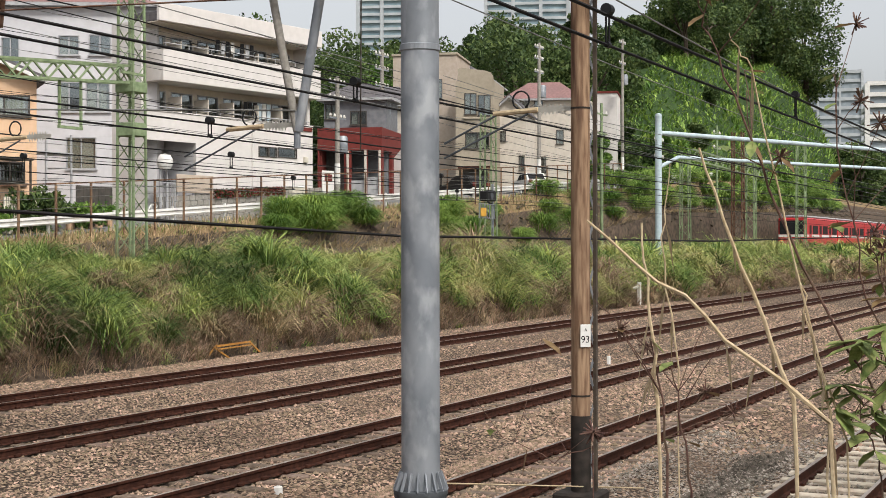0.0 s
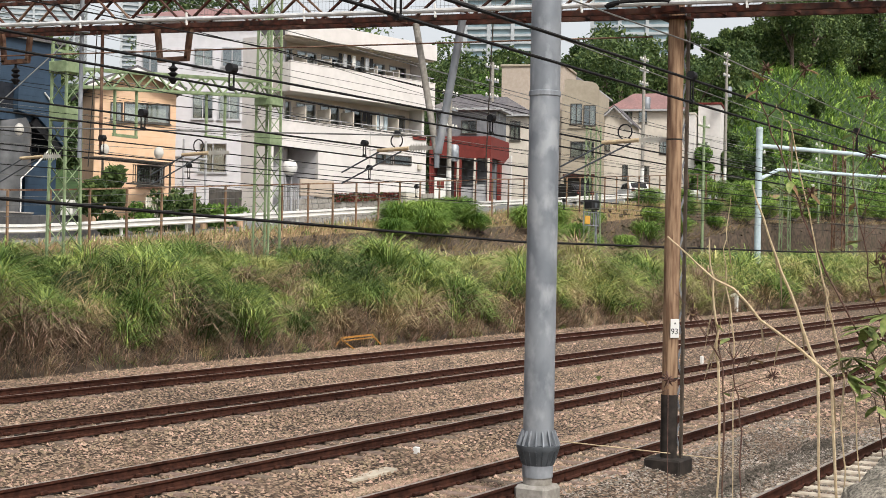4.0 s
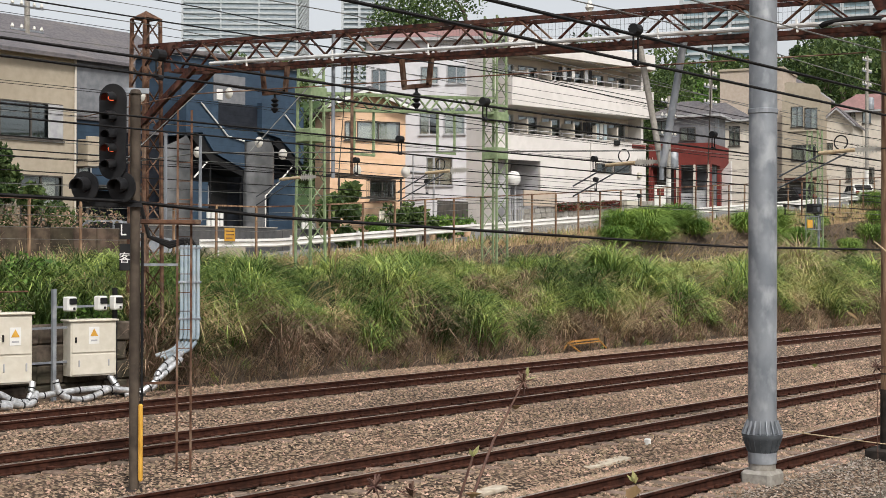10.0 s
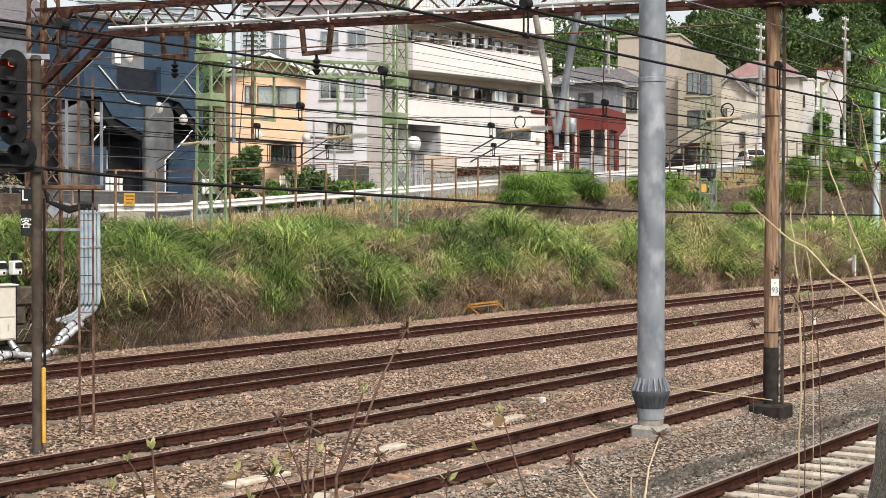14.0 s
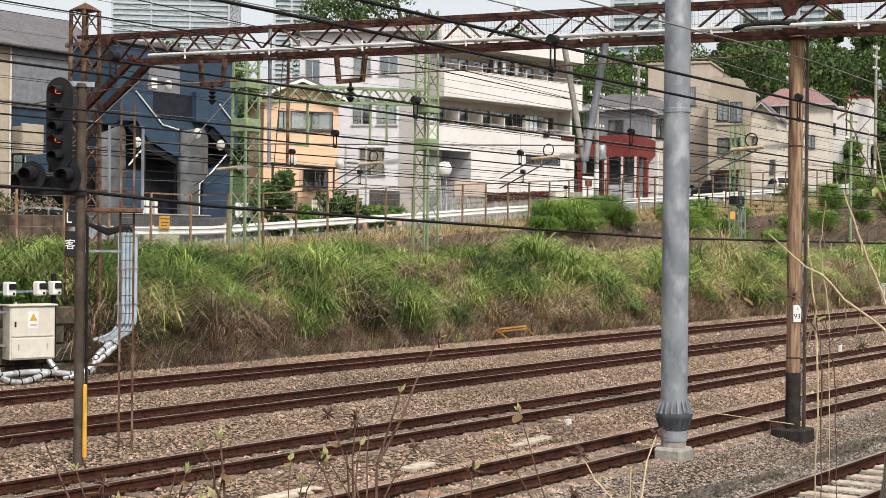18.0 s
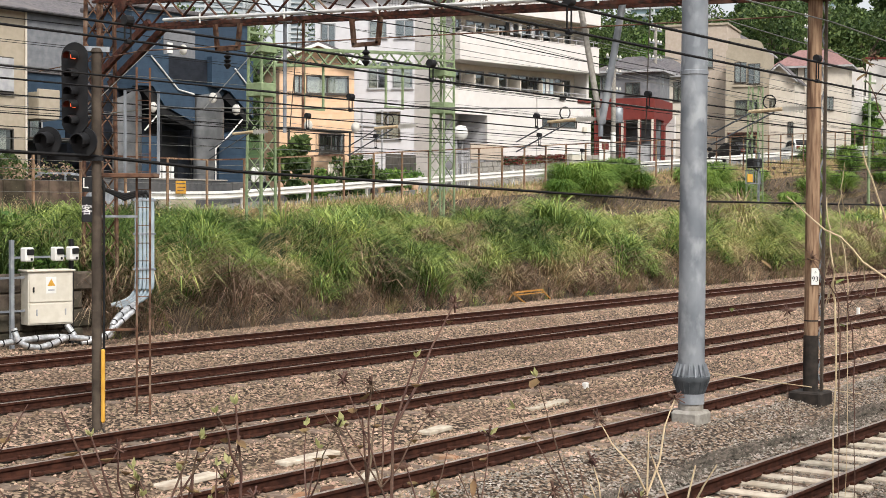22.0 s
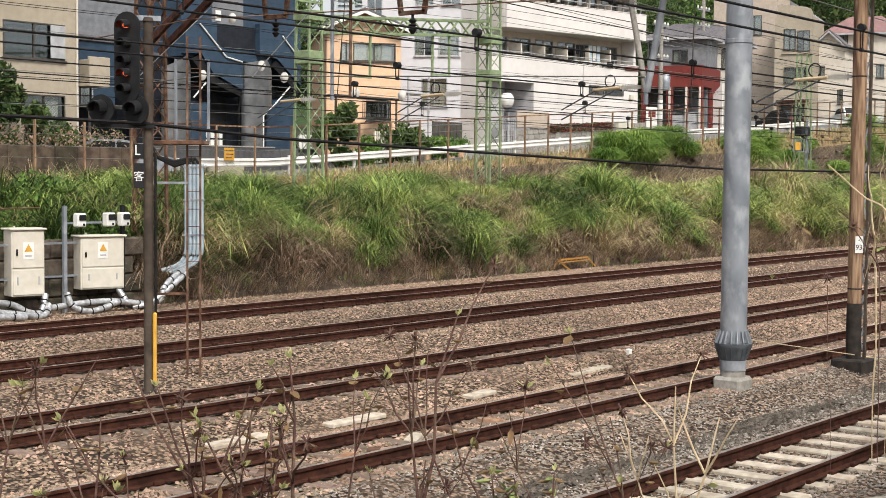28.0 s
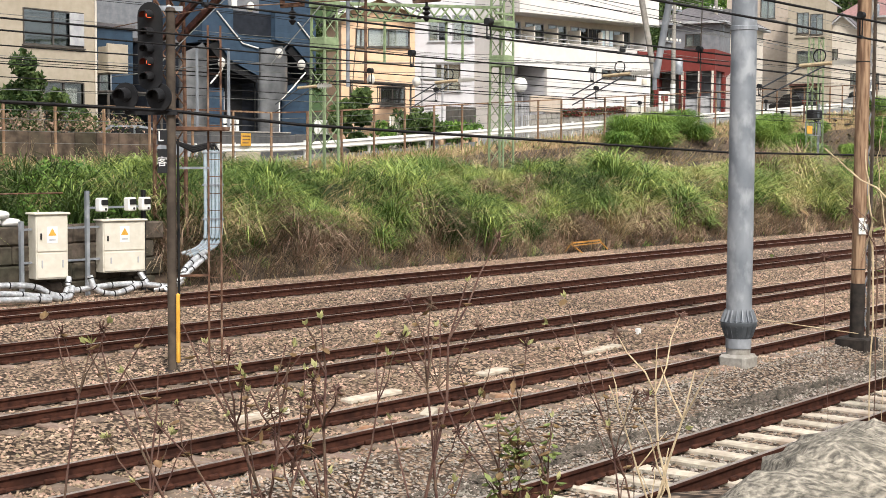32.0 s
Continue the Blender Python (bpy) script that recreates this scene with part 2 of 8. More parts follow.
PIPE = material("pale_pipe", (0.42, 0.42, 0.42), (0.55, 0.55, 0.54), (0.3, 0.24, 0.19), scale=6, big=2, rough=0.5)
PORCELAIN = material("porcelain", (0.5, 0.48, 0.43), (0.6, 0.58, 0.53), None, scale=5, rough=0.25, spec=0.6)
APT = material("white_render_wall", (0.56, 0.53, 0.505), (0.61, 0.575, 0.55), (0.49, 0.455, 0.425), scale=2.5, big=0.35, rough=0.85, bump=0.05, stain=0.4)
WING = material("pale_grey_siding", (0.5, 0.49, 0.505), (0.55, 0.54, 0.555), (0.5, 0.47, 0.47), scale=2.5, big=0.35, rough=0.8, lines=(0.45, "Z", 1.5), bump=0.15)
ORANGE = material("apricot_siding", (0.62, 0.41, 0.26), (0.67, 0.46, 0.31), (0.66, 0.42, 0.25), scale=3, big=0.4, rough=0.8, lines=(0.3, "Z", 2.0), bump=0.25)
BLUE = material("navy_blue_cladding", (0.027, 0.047, 0.073), (0.037, 0.062, 0.094), (0.03, 0.047, 0.075), scale=3, big=0.4, rough=0.5, lines=(0.28, "Z", 1.5), bump=0.2)
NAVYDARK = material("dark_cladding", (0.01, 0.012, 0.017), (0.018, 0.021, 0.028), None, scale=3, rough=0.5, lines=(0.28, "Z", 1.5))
SHEET = material("brushed_silver_panel", (0.15, 0.153, 0.157), (0.23, 0.233, 0.237), (0.2, 0.205, 0.21), scale=2, big=0.7, rough=0.35, metal=0.8, bump=0.02)
GREYSIDING = material("grey_siding", (0.14, 0.145, 0.155), (0.19, 0.195, 0.205), (0.12, 0.12, 0.125), scale=3, big=0.5, rough=0.75, lines=(0.35, "Z", 1.5))
BEIGE = material("beige_render", (0.315, 0.27, 0.205), (0.36, 0.31, 0.24), (0.26, 0.22, 0.165), scale=4, big=0.4, rough=0.9, bump=0.1)
TAN = material("tan_render", (0.38, 0.315, 0.255), (0.43, 0.36, 0.3), (0.44, 0.36, 0.28), scale=4, big=0.4, rough=0.9, bump=0.1)
CREAM = material("cream_wall", (0.5, 0.45, 0.385), (0.56, 0.505, 0.435), (0.42, 0.375, 0.32), scale=3, big=0.4, rough=0.85)
RED = material("brick_red_wall", (0.125, 0.025, 0.02), (0.16, 0.032, 0.026), (0.155, 0.035, 0.028), scale=3, big=0.5, rough=0.75)
ROOFGREY = material("dark_slate_roof", (0.085, 0.08, 0.085), (0.13, 0.12, 0.125), (0.17, 0.15, 0.14), scale=6, big=0.7, rough=0.8, lines=(0.22, "Z", 2.0), bump=0.3)
ROOFPINK = material("dusty_pink_roof", (0.2, 0.115, 0.11), (0.26, 0.15, 0.14), (0.17, 0.11, 0.105), scale=5, big=0.6, rough=0.8, lines=(0.22, "Z", 2.0), bump=0.3)
DARKWALL = material("dark_grey_wall_paint", (0.055, 0.055, 0.057), (0.08, 0.08, 0.08), (0.11, 0.105, 0.1), scale=4, big=0.8, rough=0.9)
TRIM = material("grey_trim", (0.3, 0.3, 0.31), (0.38, 0.38, 0.38), None, scale=4, rough=0.6)
BRONZE = material("dark_window_frame", (0.05, 0.045, 0.04), (0.08, 0.07, 0.06), None, scale=4, rough=0.5)
INSIDE = material("dim_room", (0.16, 0.15, 0.14), (0.22, 0.2, 0.18), None, scale=1.5, rough=0.95)
CURTAIN = material("curtain_cloth", (0.6, 0.55, 0.46), (0.7, 0.65, 0.55), None, scale=3, rough=0.95, aniso=(8, 8, 0.2), vary=0.25)
GLASS = glass_material("window_glass", (0.5, 0.54, 0.56), 0.68)
BLUEGLASS = material("tower_glass", (0.15, 0.22, 0.25), (0.22, 0.3, 0.33), None, scale=0.3, rough=0.25, spec=0.6)
TOWERWALL = material("pale_tower_wall", (0.35, 0.37, 0.385), (0.42, 0.44, 0.455), None, scale=0.3, rough=0.8)
TOWERWIN = material("tower_window_bands", (0.21, 0.245, 0.27), (0.28, 0.315, 0.34), None, scale=0.4, rough=0.4)
RED_TRAIN = material("red_train_paint", (0.4, 0.024, 0.028), (0.45, 0.036, 0.036), (0.34, 0.03, 0.03), scale=3, big=0.6, rough=0.35, bump=0.02)
GRASS_G = leaf_material("green_grass", (0.085, 0.155, 0.034), (0.34, 0.43, 0.128), 0.65)
GRASS_Y = leaf_material("yellowish_grass", (0.2, 0.235, 0.065), (0.47, 0.47, 0.19), 0.5)
GRASS_BUSH = leaf_material("bright_clump_grass", (0.09, 0.18, 0.03), (0.26, 0.38, 0.09), 0.5)
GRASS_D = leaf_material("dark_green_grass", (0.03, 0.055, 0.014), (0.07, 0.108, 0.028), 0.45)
GRASS_S = leaf_material("straw_grass", (0.34, 0.26, 0.135), (0.55, 0.44, 0.26), 0.45)
GRASS_B = leaf_material("dead_brown_grass", (0.16, 0.112, 0.074), (0.38, 0.28, 0.19), 0.55)
LEAF = leaf_material("tree_leaves", (0.04, 0.073, 0.022), (0.095, 0.14, 0.042), 0.5, 0.3)
LEAF_B = leaf_material("bright_leaves", (0.08, 0.16, 0.03), (0.14, 0.24, 0.05), 0.4, 0.5)
LEAF_N = leaf_material("near_weed_leaves", (0.15, 0.21, 0.06), (0.3, 0.33, 0.12), 0.4, 20)
LEAF_BUD = leaf_material("bud_leaves", (0.25, 0.26, 0.1), (0.36, 0.35, 0.16), 0.4, 20)
LEAF_R = leaf_material("wilted_leaves", (0.16, 0.09, 0.05), (0.26, 0.17, 0.08), 0.4, 20)
STEM = material("dark_red_stem", (0.07, 0.035, 0.03), (0.13, 0.075, 0.055), (0.1, 0.09, 0.05), scale=30, big=6, rough=0.8)
STRAWSTEM = material("dry_reed_stem", (0.38, 0.29, 0.18), (0.5, 0.4, 0.26), (0.35, 0.25, 0.14), scale=25, big=5, rough=0.75)
BARK = material("bark", (0.06, 0.045, 0.035), (0.1, 0.08, 0.06), None, scale=4, rough=0.95)
LAMP_RED = glow_material("lit_red_lamp", (1.0, 0.13, 0.04), 0.6)


# ---- mesh helpers ----
class Shape:
    """Points and faces of one mesh."""

    def __init__(self):
        self.v, self.f = [], []

    def add(self, verts, faces):
        k = len(self.v)
        self.v.extend(verts)
        self.f.extend(tuple(i + k for i in q) for q in faces)
        return self

    def box(self, x0, x1, y0, y1, z0, z1):
        v = [(x, y, z) for z in (z0, z1) for y in (y0, y1) for x in (x0, x1)]
        return self.add(v, [(0, 2, 3, 1), (4, 5, 7, 6), (0, 1, 5, 4), (2, 6, 7, 3), (0, 4, 6, 2), (1, 3, 7, 5)])

    def soft(self, x0, x1, y0, y1, z0, z1, b=0.01):
        """A box with chamfered edges."""
        xs, ys, zs = (x0, x0 + b, x1 - b, x1), (y0, y0 + b, y1 - b, y1), (z0, z0 + b, z1 - b, z1)
        bm = bmesh.new()
        bmesh.ops.create_cube(bm, size=1)
        for p in bm.verts:
            p.co = ((x0, x1)[p.co.x > 0], (y0, y1)[p.co.y > 0], (z0, z1)[p.co.z > 0])
        bmesh.ops.bevel(bm, geom=list(bm.edges), offset=b, segments=1, affect="EDGES")
        bm.verts.index_update()
        self.add([tuple(p.co) for p in bm.verts], [tuple(p.index for p in q.verts) for q in bm.faces])
        bm.free()
        return self

    def tube(self, pts, r, seg=8, cap=True):
        """A round bar along points; r: one radius, or one for each point."""
        pts = [Vector(p) for p in pts]
        rs = r if isinstance(r, (list, tuple)) else [r] * len(pts)
        k, n = len(self.v), len(pts)
        for i, p in enumerate(pts):
            d = (pts[min(i + 1, n - 1)] - pts[max(i - 1, 0)]).normalized()
            up = Vector((0, 0, 1)) if abs(d.z) < 0.9 else Vector((1, 0, 0))
            a = d.cross(up).normalized()
            b = d.cross(a)
            for j in range(seg):
                w = 2 * math.pi * j / seg
                self.v.append(tuple(p + (a * math.cos(w) + b * math.sin(w)) * rs[i]))
        for i in range(n - 1):
            for j in range(seg):
                q = (j + 1) % seg
                self.f.append((k + i * seg + j, k + i * seg + q, k + (i + 1) * seg + q, k + (i + 1) * seg + j))
        if cap:
            self.f.append(tuple(k + j for j in reversed(range(seg))))
            self.f.append(tuple(k + (n - 1) * seg + j for j in range(seg)))
        return self

    def bar(self, p, q, w, h=None):
        """A square bar from p to q."""
        p, q = Vector(p), Vector(q)
        h = h or w
        d = (q - p).normalized()
        up = Vector((0, 0, 1)) if abs(d.z) < 0.95 else Vector((1, 0, 0))
        a = d.cross(up).normalized() * (w / 2)
        b = d.cross(a).normalized() * (h / 2)
        v = [tuple(e + s * a + t * b) for e in (p, q) for s, t in ((-1, -1), (1, -1), (1, 1), (-1, 1))]
        return self.add(v, [(3, 2, 1, 0), (4, 5, 6, 7), (0, 1, 5, 4), (1, 2, 6, 5), (2, 3, 7, 6), (3, 0, 4, 7)])

    def prism(self, outline, axis, a, b):
        """An outline of two coordinates pushed along an axis from a to b."""
        n = len(outline)
        put = {"x": lambda u, w, s: (s, u, w), "y": lambda u, w, s: (u, s, w), "z": lambda u, w, s: (u, w, s)}[axis]
        v = [put(u, w, s) for s in (a, b) for u, w in outline]
        return self.add(v, [tuple(range(n)), tuple(reversed(range(n, 2 * n)))] + [(i, i + n, (i + 1) % n + n, (i + 1) % n) for i in range(n)])

    def lathe(self, rows, seg=20, at=(0, 0, 0)):
        """Rows of (radius, z) turned round the upright axis."""
        k = len(self.v)
        for r, z in rows:
            for j in range(seg):
                w = 2 * math.pi * j / seg
                self.v.append((at[0] + r * math.cos(w), at[1] + r * math.sin(w), at[2] + z))
        for i in range(len(rows) - 1):
            for j in range(seg):
                q = (j + 1) % seg
                self.f.append((k + i * seg + j, k + i * seg + q, k + (i + 1) * seg + q, k + (i + 1) * seg + j))
        self.f.append(tuple(k + j for j in reversed(range(seg))))
        self.f.append(tuple(k + (len(rows) - 1) * seg + j for j in range(seg)))
        return self

    def mesh(self, name, smooth=False):
        me = bpy.data.meshes.new(name)
        me.from_pydata(self.v, [], self.f)
        bm = bmesh.new()
        bm.from_mesh(me)
        bmesh.ops.recalc_face_normals(bm, faces=bm.faces)
        bm.to_mesh(me)
        bm.free()
        if smooth:
            me.shade_smooth()
            me.set_sharp_from_angle(angle=radians(40))
        return me


def part(name, shape, mat, parent=None, label="", at=None, smooth=False):
    """One mesh object, under a thing or a part; a ready mesh is shared."""
    me = shape if isinstance(shape, bpy.types.Mesh) else shape.mesh(name, smooth)
    if not me.materials:
        me.materials.append(mat)
    ob = new(name, me)
    ob.parent = parent
    if at:
        ob.location = at
    return tagged(ob, label)


def thing(name, label, category, at=(0, 0, 0), group="", kind=""):
    ob = new(name)
    ob.empty_display_size = 0.2
    ob.location = at
    return tagged(ob, label, category, group, kind)


def raw_mesh(name, verts, faces, mat):
    """A joined mesh from arrays of points and triangles or quads."""
    me = bpy.data.meshes.new(name)
    nv, nf, k = len(verts), len(faces), faces.shape[1]
    me.vertices.add(nv)
    me.vertices.foreach_set("co", np.ascontiguousarray(verts, dtype=np.float32).ravel())
    me.loops.add(nf * k)
    me.loops.foreach_set("vertex_index", np.ascontiguousarray(faces, dtype=np.int32).ravel())
    me.polygons.add(nf)
    me.polygons.foreach_set("loop_start", np.arange(0, nf * k, k, dtype=np.int32))
    me.polygons.foreach_set("loop_total", np.full(nf, k, dtype=np.int32))
    me.materials.append(mat)
    me.update(calc_edges=True)
    me.validate()
    return me


rng = np.random.default_rng(5)


def stones(name, mat, centres, sizes, parent=None):
    """Many half-buried loose stones in one mesh: dented, flat-bottomed lumps."""
    n = len(centres)
    base = np.array([(1, 0, -0.4), (-1, 0, -0.4), (0, 1, -0.4), (0, -1, -0.4), (0, 0, 0.62)], float)
    tri = np.array([(0, 2, 4), (2, 1, 4), (1, 3, 4), (3, 0, 4)])
    v = base[None] * rng.uniform(0.6, 1.2, (n, 5, 1)) * sizes[:, None, None] + rng.normal(0, 0.24, (n, 5, 3)) * sizes[:, None, None]
    a = rng.uniform(0, 6.283, n)
    c, s = np.cos(a)[:, None], np.sin(a)[:, None]
    v = np.stack([v[..., 0] * c - v[..., 1] * s, v[..., 0] * s + v[..., 1] * c, v[..., 2] * 0.8], -1) + centres[:, None]
    f = (tri[None] + 5 * np.arange(n)[:, None, None]).reshape(-1, 3)
    ob = new(name, raw_mesh(name, v.reshape(-1, 3), f, mat))
    ob.parent = parent
    return tagged(ob, kind="stuff")


def blades(name, mat, roots, length, width, lean, bend, heading=None):
    """Many bent grass blades in one mesh: root, two middle edges, tip."""
    n = len(roots)
    a = rng.uniform(0, 6.283, n) if heading is None else heading
    d = np.stack([np.cos(a), np.sin(a), 0 * a], -1)
    side = np.stack([-np.sin(a), np.cos(a), 0 * a], -1) * (width / 2)[:, None]
    side = side + rng.normal(0, 0.3, (n, 3)) * width[:, None] * 0.5
    up = np.array([0, 0, 1.0])
    L = length[:, None]
    rows = []
    for k, w in ((0.0, 0.8), (0.4, 1.0), (0.75, 0.7)):
        c = roots + d * (lean[:, None] * k + bend[:, None] * k * k) * L + up * (k - 0.35 * bend[:, None] * k * k) * L
        rows += [c - side * w, c + side * w]
    tip = roots + d * (lean + bend)[:, None] * L + up * (1 - 0.75 * bend[:, None]) * L
    v = np.stack(rows + [tip], 1)
    tri = np.array([(0, 1, 3), (0, 3, 2), (2, 3, 5), (2, 5, 4), (4, 5, 6)])
    f = (tri[None] + 7 * np.arange(n)[:, None, None]).reshape(-1, 3)
    return tagged(new(name, raw_mesh(name, v.reshape(-1, 3), f, mat)), kind="stuff")


def leaves(centres, size, seed=1, droop=0.0):
    """Points and faces of many small folded leaves."""
    r = np.random.default_rng(seed)
    n = len(centres)
    d = r.normal(0, 1, (n, 3))
    d[:, 2] -= droop
    d /= np.linalg.norm(d, axis=1)[:, None]
    e = np.cross(d, r.normal(0, 1, (n, 3)))
    e /= np.linalg.norm(e, axis=1)[:, None] + 1e-9
    s = (size * r.uniform(0.6, 1.3, n))[:, None]
    v = np.stack([centres - d * s, centres + e * s * 0.5, centres + d * s, centres - e * s * 0.5 + np.cross(d, e) * s * 0.15], 1)
    f = (np.array([(0, 1, 2), (0, 2, 3)])[None] + 4 * np.arange(n)[:, None, None]).reshape(-1, 3)
    return v.reshape(-1, 3), f


# ---- ground: one sheet from the near street to the hills ----
def road_z(x):
    return min(max(2.93 + 0.0636 * (x - 38.2), 3.0), 10.0)


def hill_z(x, y):
    """The green hill beyond the houses."""
    a = min(max((x - 140) / 52, 0), 1)
    end = 1 - min(max((x - 245) / 50, 0), 1)
    b = min(max((y - 46) / 8.5, 0), 1)
    top = 16.5 + 0.07 * (min(x, 245) - 170) + 2.5 * min(max((y - 54.5) / 30, 0), 1)
    lump = 1 + 0.12 * noise.noise((x * 0.09, y * 0.12, 2))
    return a * a * (3 - 2 * a) * end * end * (3 - 2 * end) * b ** 0.8 * top * lump


TRACKS = {"A": 24.6, "B": 19.8, "C": 15.0, "D": 10.95, "E": 6.72}


def bed_z(y):
    """The ballast: full under the tracks, lower between them."""
    if y > TRACKS["A"]:
        return -0.19
    near = min(abs(y - t) for t in TRACKS.values())
    return -0.19 - 0.16 * min(max((near - 1.25) / 0.7, 0), 1)


def ground_z(x, y):
    r = road_z(x)
    wob = noise.noise((x * 0.35, y * 0.9, 0)) * 0.12
    s = min(max((x - 5.2) / 1.6, 0), 1)
    keys = [(-4000, 2.0), (-8, 2.0), (0.6, 2.0), (1.2, 1.7), (2.6, 1.6 - 0.3 * s), (3.1, 1.1 - 1.3 * s), (3.6, 0.6 - 0.8 * s), (4.7, -0.15 - 0.05 * s), (5.4, -0.2)]
    if y <= 5.4:
        pass
    elif y <= 28.1:
        return bed_z(y) + wob * 0.2
    else:
        lower = 2.4 + 0.7 * min(max((x - 40) / 20, 0), 1) + 2.9 * min(max((x - 92) / 30, 0), 1) + 1.2 * min(max((x - 122) / 55, 0), 1)
        keys = [(28.1, -0.25), (28.45, 0.2 + wob), (29.0, 0.95 + wob), (30.0, 1.75 + wob), (31.2, 2.35 + wob), (32.6, 2.4), (37.6, 2.4), (37.9, lower), (38.7, lower + 0.1),
                (40.4, r - 0.1), (40.9, r), (44.9, r), (45.2, r + 0.15), (60, r + 0.6), (4000, r + 0.6)]
    for (a, u), (b, w) in zip(keys, keys[1:]):
        if a <= y <= b:
            z = u + (w - u) * (y - a) / (b - a)
            return z + (hill_z(x, y) if y > 46 else 0)
    return 2.0


def build_ground():
    ys = [-4000, -800, -100, -20, -8, -3, 0, 1.2, 1.9, 2.6, 3.1, 3.6, 4.1, 4.7, 5.4]
    ys += list(np.arange(5.7, 28.1, 0.3)) + [28.1, 28.3, 28.5, 28.75, 29.0, 29.5, 30.0, 30.6, 31.2, 32.0, 32.6, 35, 37.6, 37.75, 37.9, 38.3, 38.7, 39.3, 39.9, 40.4, 40.9, 43, 44.9, 45.2, 46, 47, 48.5, 50, 52, 54.5, 57]
    ys += [60, 65, 70, 76, 85, 100, 130, 200, 400, 1000, 4000]
    xs = [-4000, -800, -200, -80, -40, -20] + list(np.arange(-10, 70, 0.75)) + list(np.arange(70, 300, 3.0)) + [305, 320, 400, 600, 1000, 2000, 4000]
    v = np.array([(x, y, ground_z(x, y)) for y in ys for x in xs])
    nx = len(xs)
    f = np.array([(j * nx + i, j * nx + i + 1, (j + 1) * nx + i + 1, (j + 1) * nx + i) for j in range(len(ys) - 1) for i in range(nx - 1)])
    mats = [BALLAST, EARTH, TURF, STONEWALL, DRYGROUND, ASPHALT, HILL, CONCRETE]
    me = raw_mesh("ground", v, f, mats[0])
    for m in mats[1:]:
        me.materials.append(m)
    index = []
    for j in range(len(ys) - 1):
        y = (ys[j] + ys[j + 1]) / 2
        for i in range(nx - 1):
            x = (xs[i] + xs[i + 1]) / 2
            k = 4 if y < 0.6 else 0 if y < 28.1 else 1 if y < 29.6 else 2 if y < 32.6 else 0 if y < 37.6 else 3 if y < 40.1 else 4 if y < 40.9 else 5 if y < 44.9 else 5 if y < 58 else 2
            if x > 128 and y > 46:
                k = 6
            index.append(k)
    me.polygons.foreach_set("material_index", index)
    me.shade_smooth()
    tagged(new("ground", me), "railway cutting with brown ballast and grassy banks", "ground", kind="structure")


build_ground()


# ---- tracks ----
def rail_profile(s=1.0):
    h, w, foot = 0.153 * s, 0.033 * s, 0.064 * s
    return [(-foot, -h), (foot, -h), (foot, -h + 0.012), (0.012, -h + 0.03), (0.009, -0.045), (w, -0.034), (w, -0.004), (w - 0.006, 0), (-w + 0.006, 0), (-w, -0.004), (-w, -0.034), (-0.009, -0.045), (-0.012, -h + 0.03), (-foot, -h + 0.012)]


SLEEPER_SHAPE = Shape().soft(-0.11, 0.11, -1.0, 1.0, -0.17, 0, 0.02).mesh("sleeper")
SLEEPER_SHAPE.materials.append(SLEEPER)
PALE_SHAPE = Shape().soft(-0.095, 0.095, -0.9, 0.9, -0.17, 0, 0.02).mesh("pale_sleeper")
PALE_SHAPE.materials.append(SLEEPER_PALE)
CLIP_SHAPE = Shape().soft(-0.07, 0.07, -0.03, 0.03, 0, 0.055, 0.012).mesh("rail_clip")
CLIP_SHAPE.materials.append(RAIL)


def track(y, x0, x1, pale, sl0, sl1, clips):
    tr = thing("railway_track", "rusty railway track on pale sleepers" if pale else "rusty brown railway track bedded in brown ballast", "railway track", (0, y, 0), group="railway tracks")
    for s in (-0.5665, 0.5665):
        out = [(s + u, w) for u, w in rail_profile()]
        ra = part("rail", Shape().prism(out, "x", x0, x1), RAIL, tr)
        part("rail_head", Shape().prism([(s - 0.026, 0.0005), (s + 0.026, 0.0005), (s + 0.026, 0.003), (s - 0.026, 0.003)], "x", x0, x1), RAILTOP, ra, "worn bright running surface")
    n = int((sl1 - sl0) / 0.61)
    for i in range(n):
        x = sl0 + i * 0.61
        so = part("sleeper", PALE_SHAPE if pale else SLEEPER_SHAPE, None, tr, at=(x + random.uniform(-0.02, 0.02), random.uniform(-0.03, 0.03), -0.138 if pale else -0.158))
        so.rotation_euler = (0, 0, random.uniform(-0.012, 0.012))
        if x < clips:
            for s in (-0.66, -0.475, 0.475, 0.66):
                part("rail_clip", CLIP_SHAPE, None, tr, at=(x, s, -0.152))
    return tr


track(TRACKS["A"], -40, 330, False, 12, 60, 40)
track(TRACKS["B"], -40, 330, False, 8, 60, 45)
track(TRACKS["C"], -40, 330, False, 6, 55, 45)
track(TRACKS["D"], -40, 330, False, 4, 50, 45)
track(TRACKS["E"], -40, 330, True, 2, 60, 40)


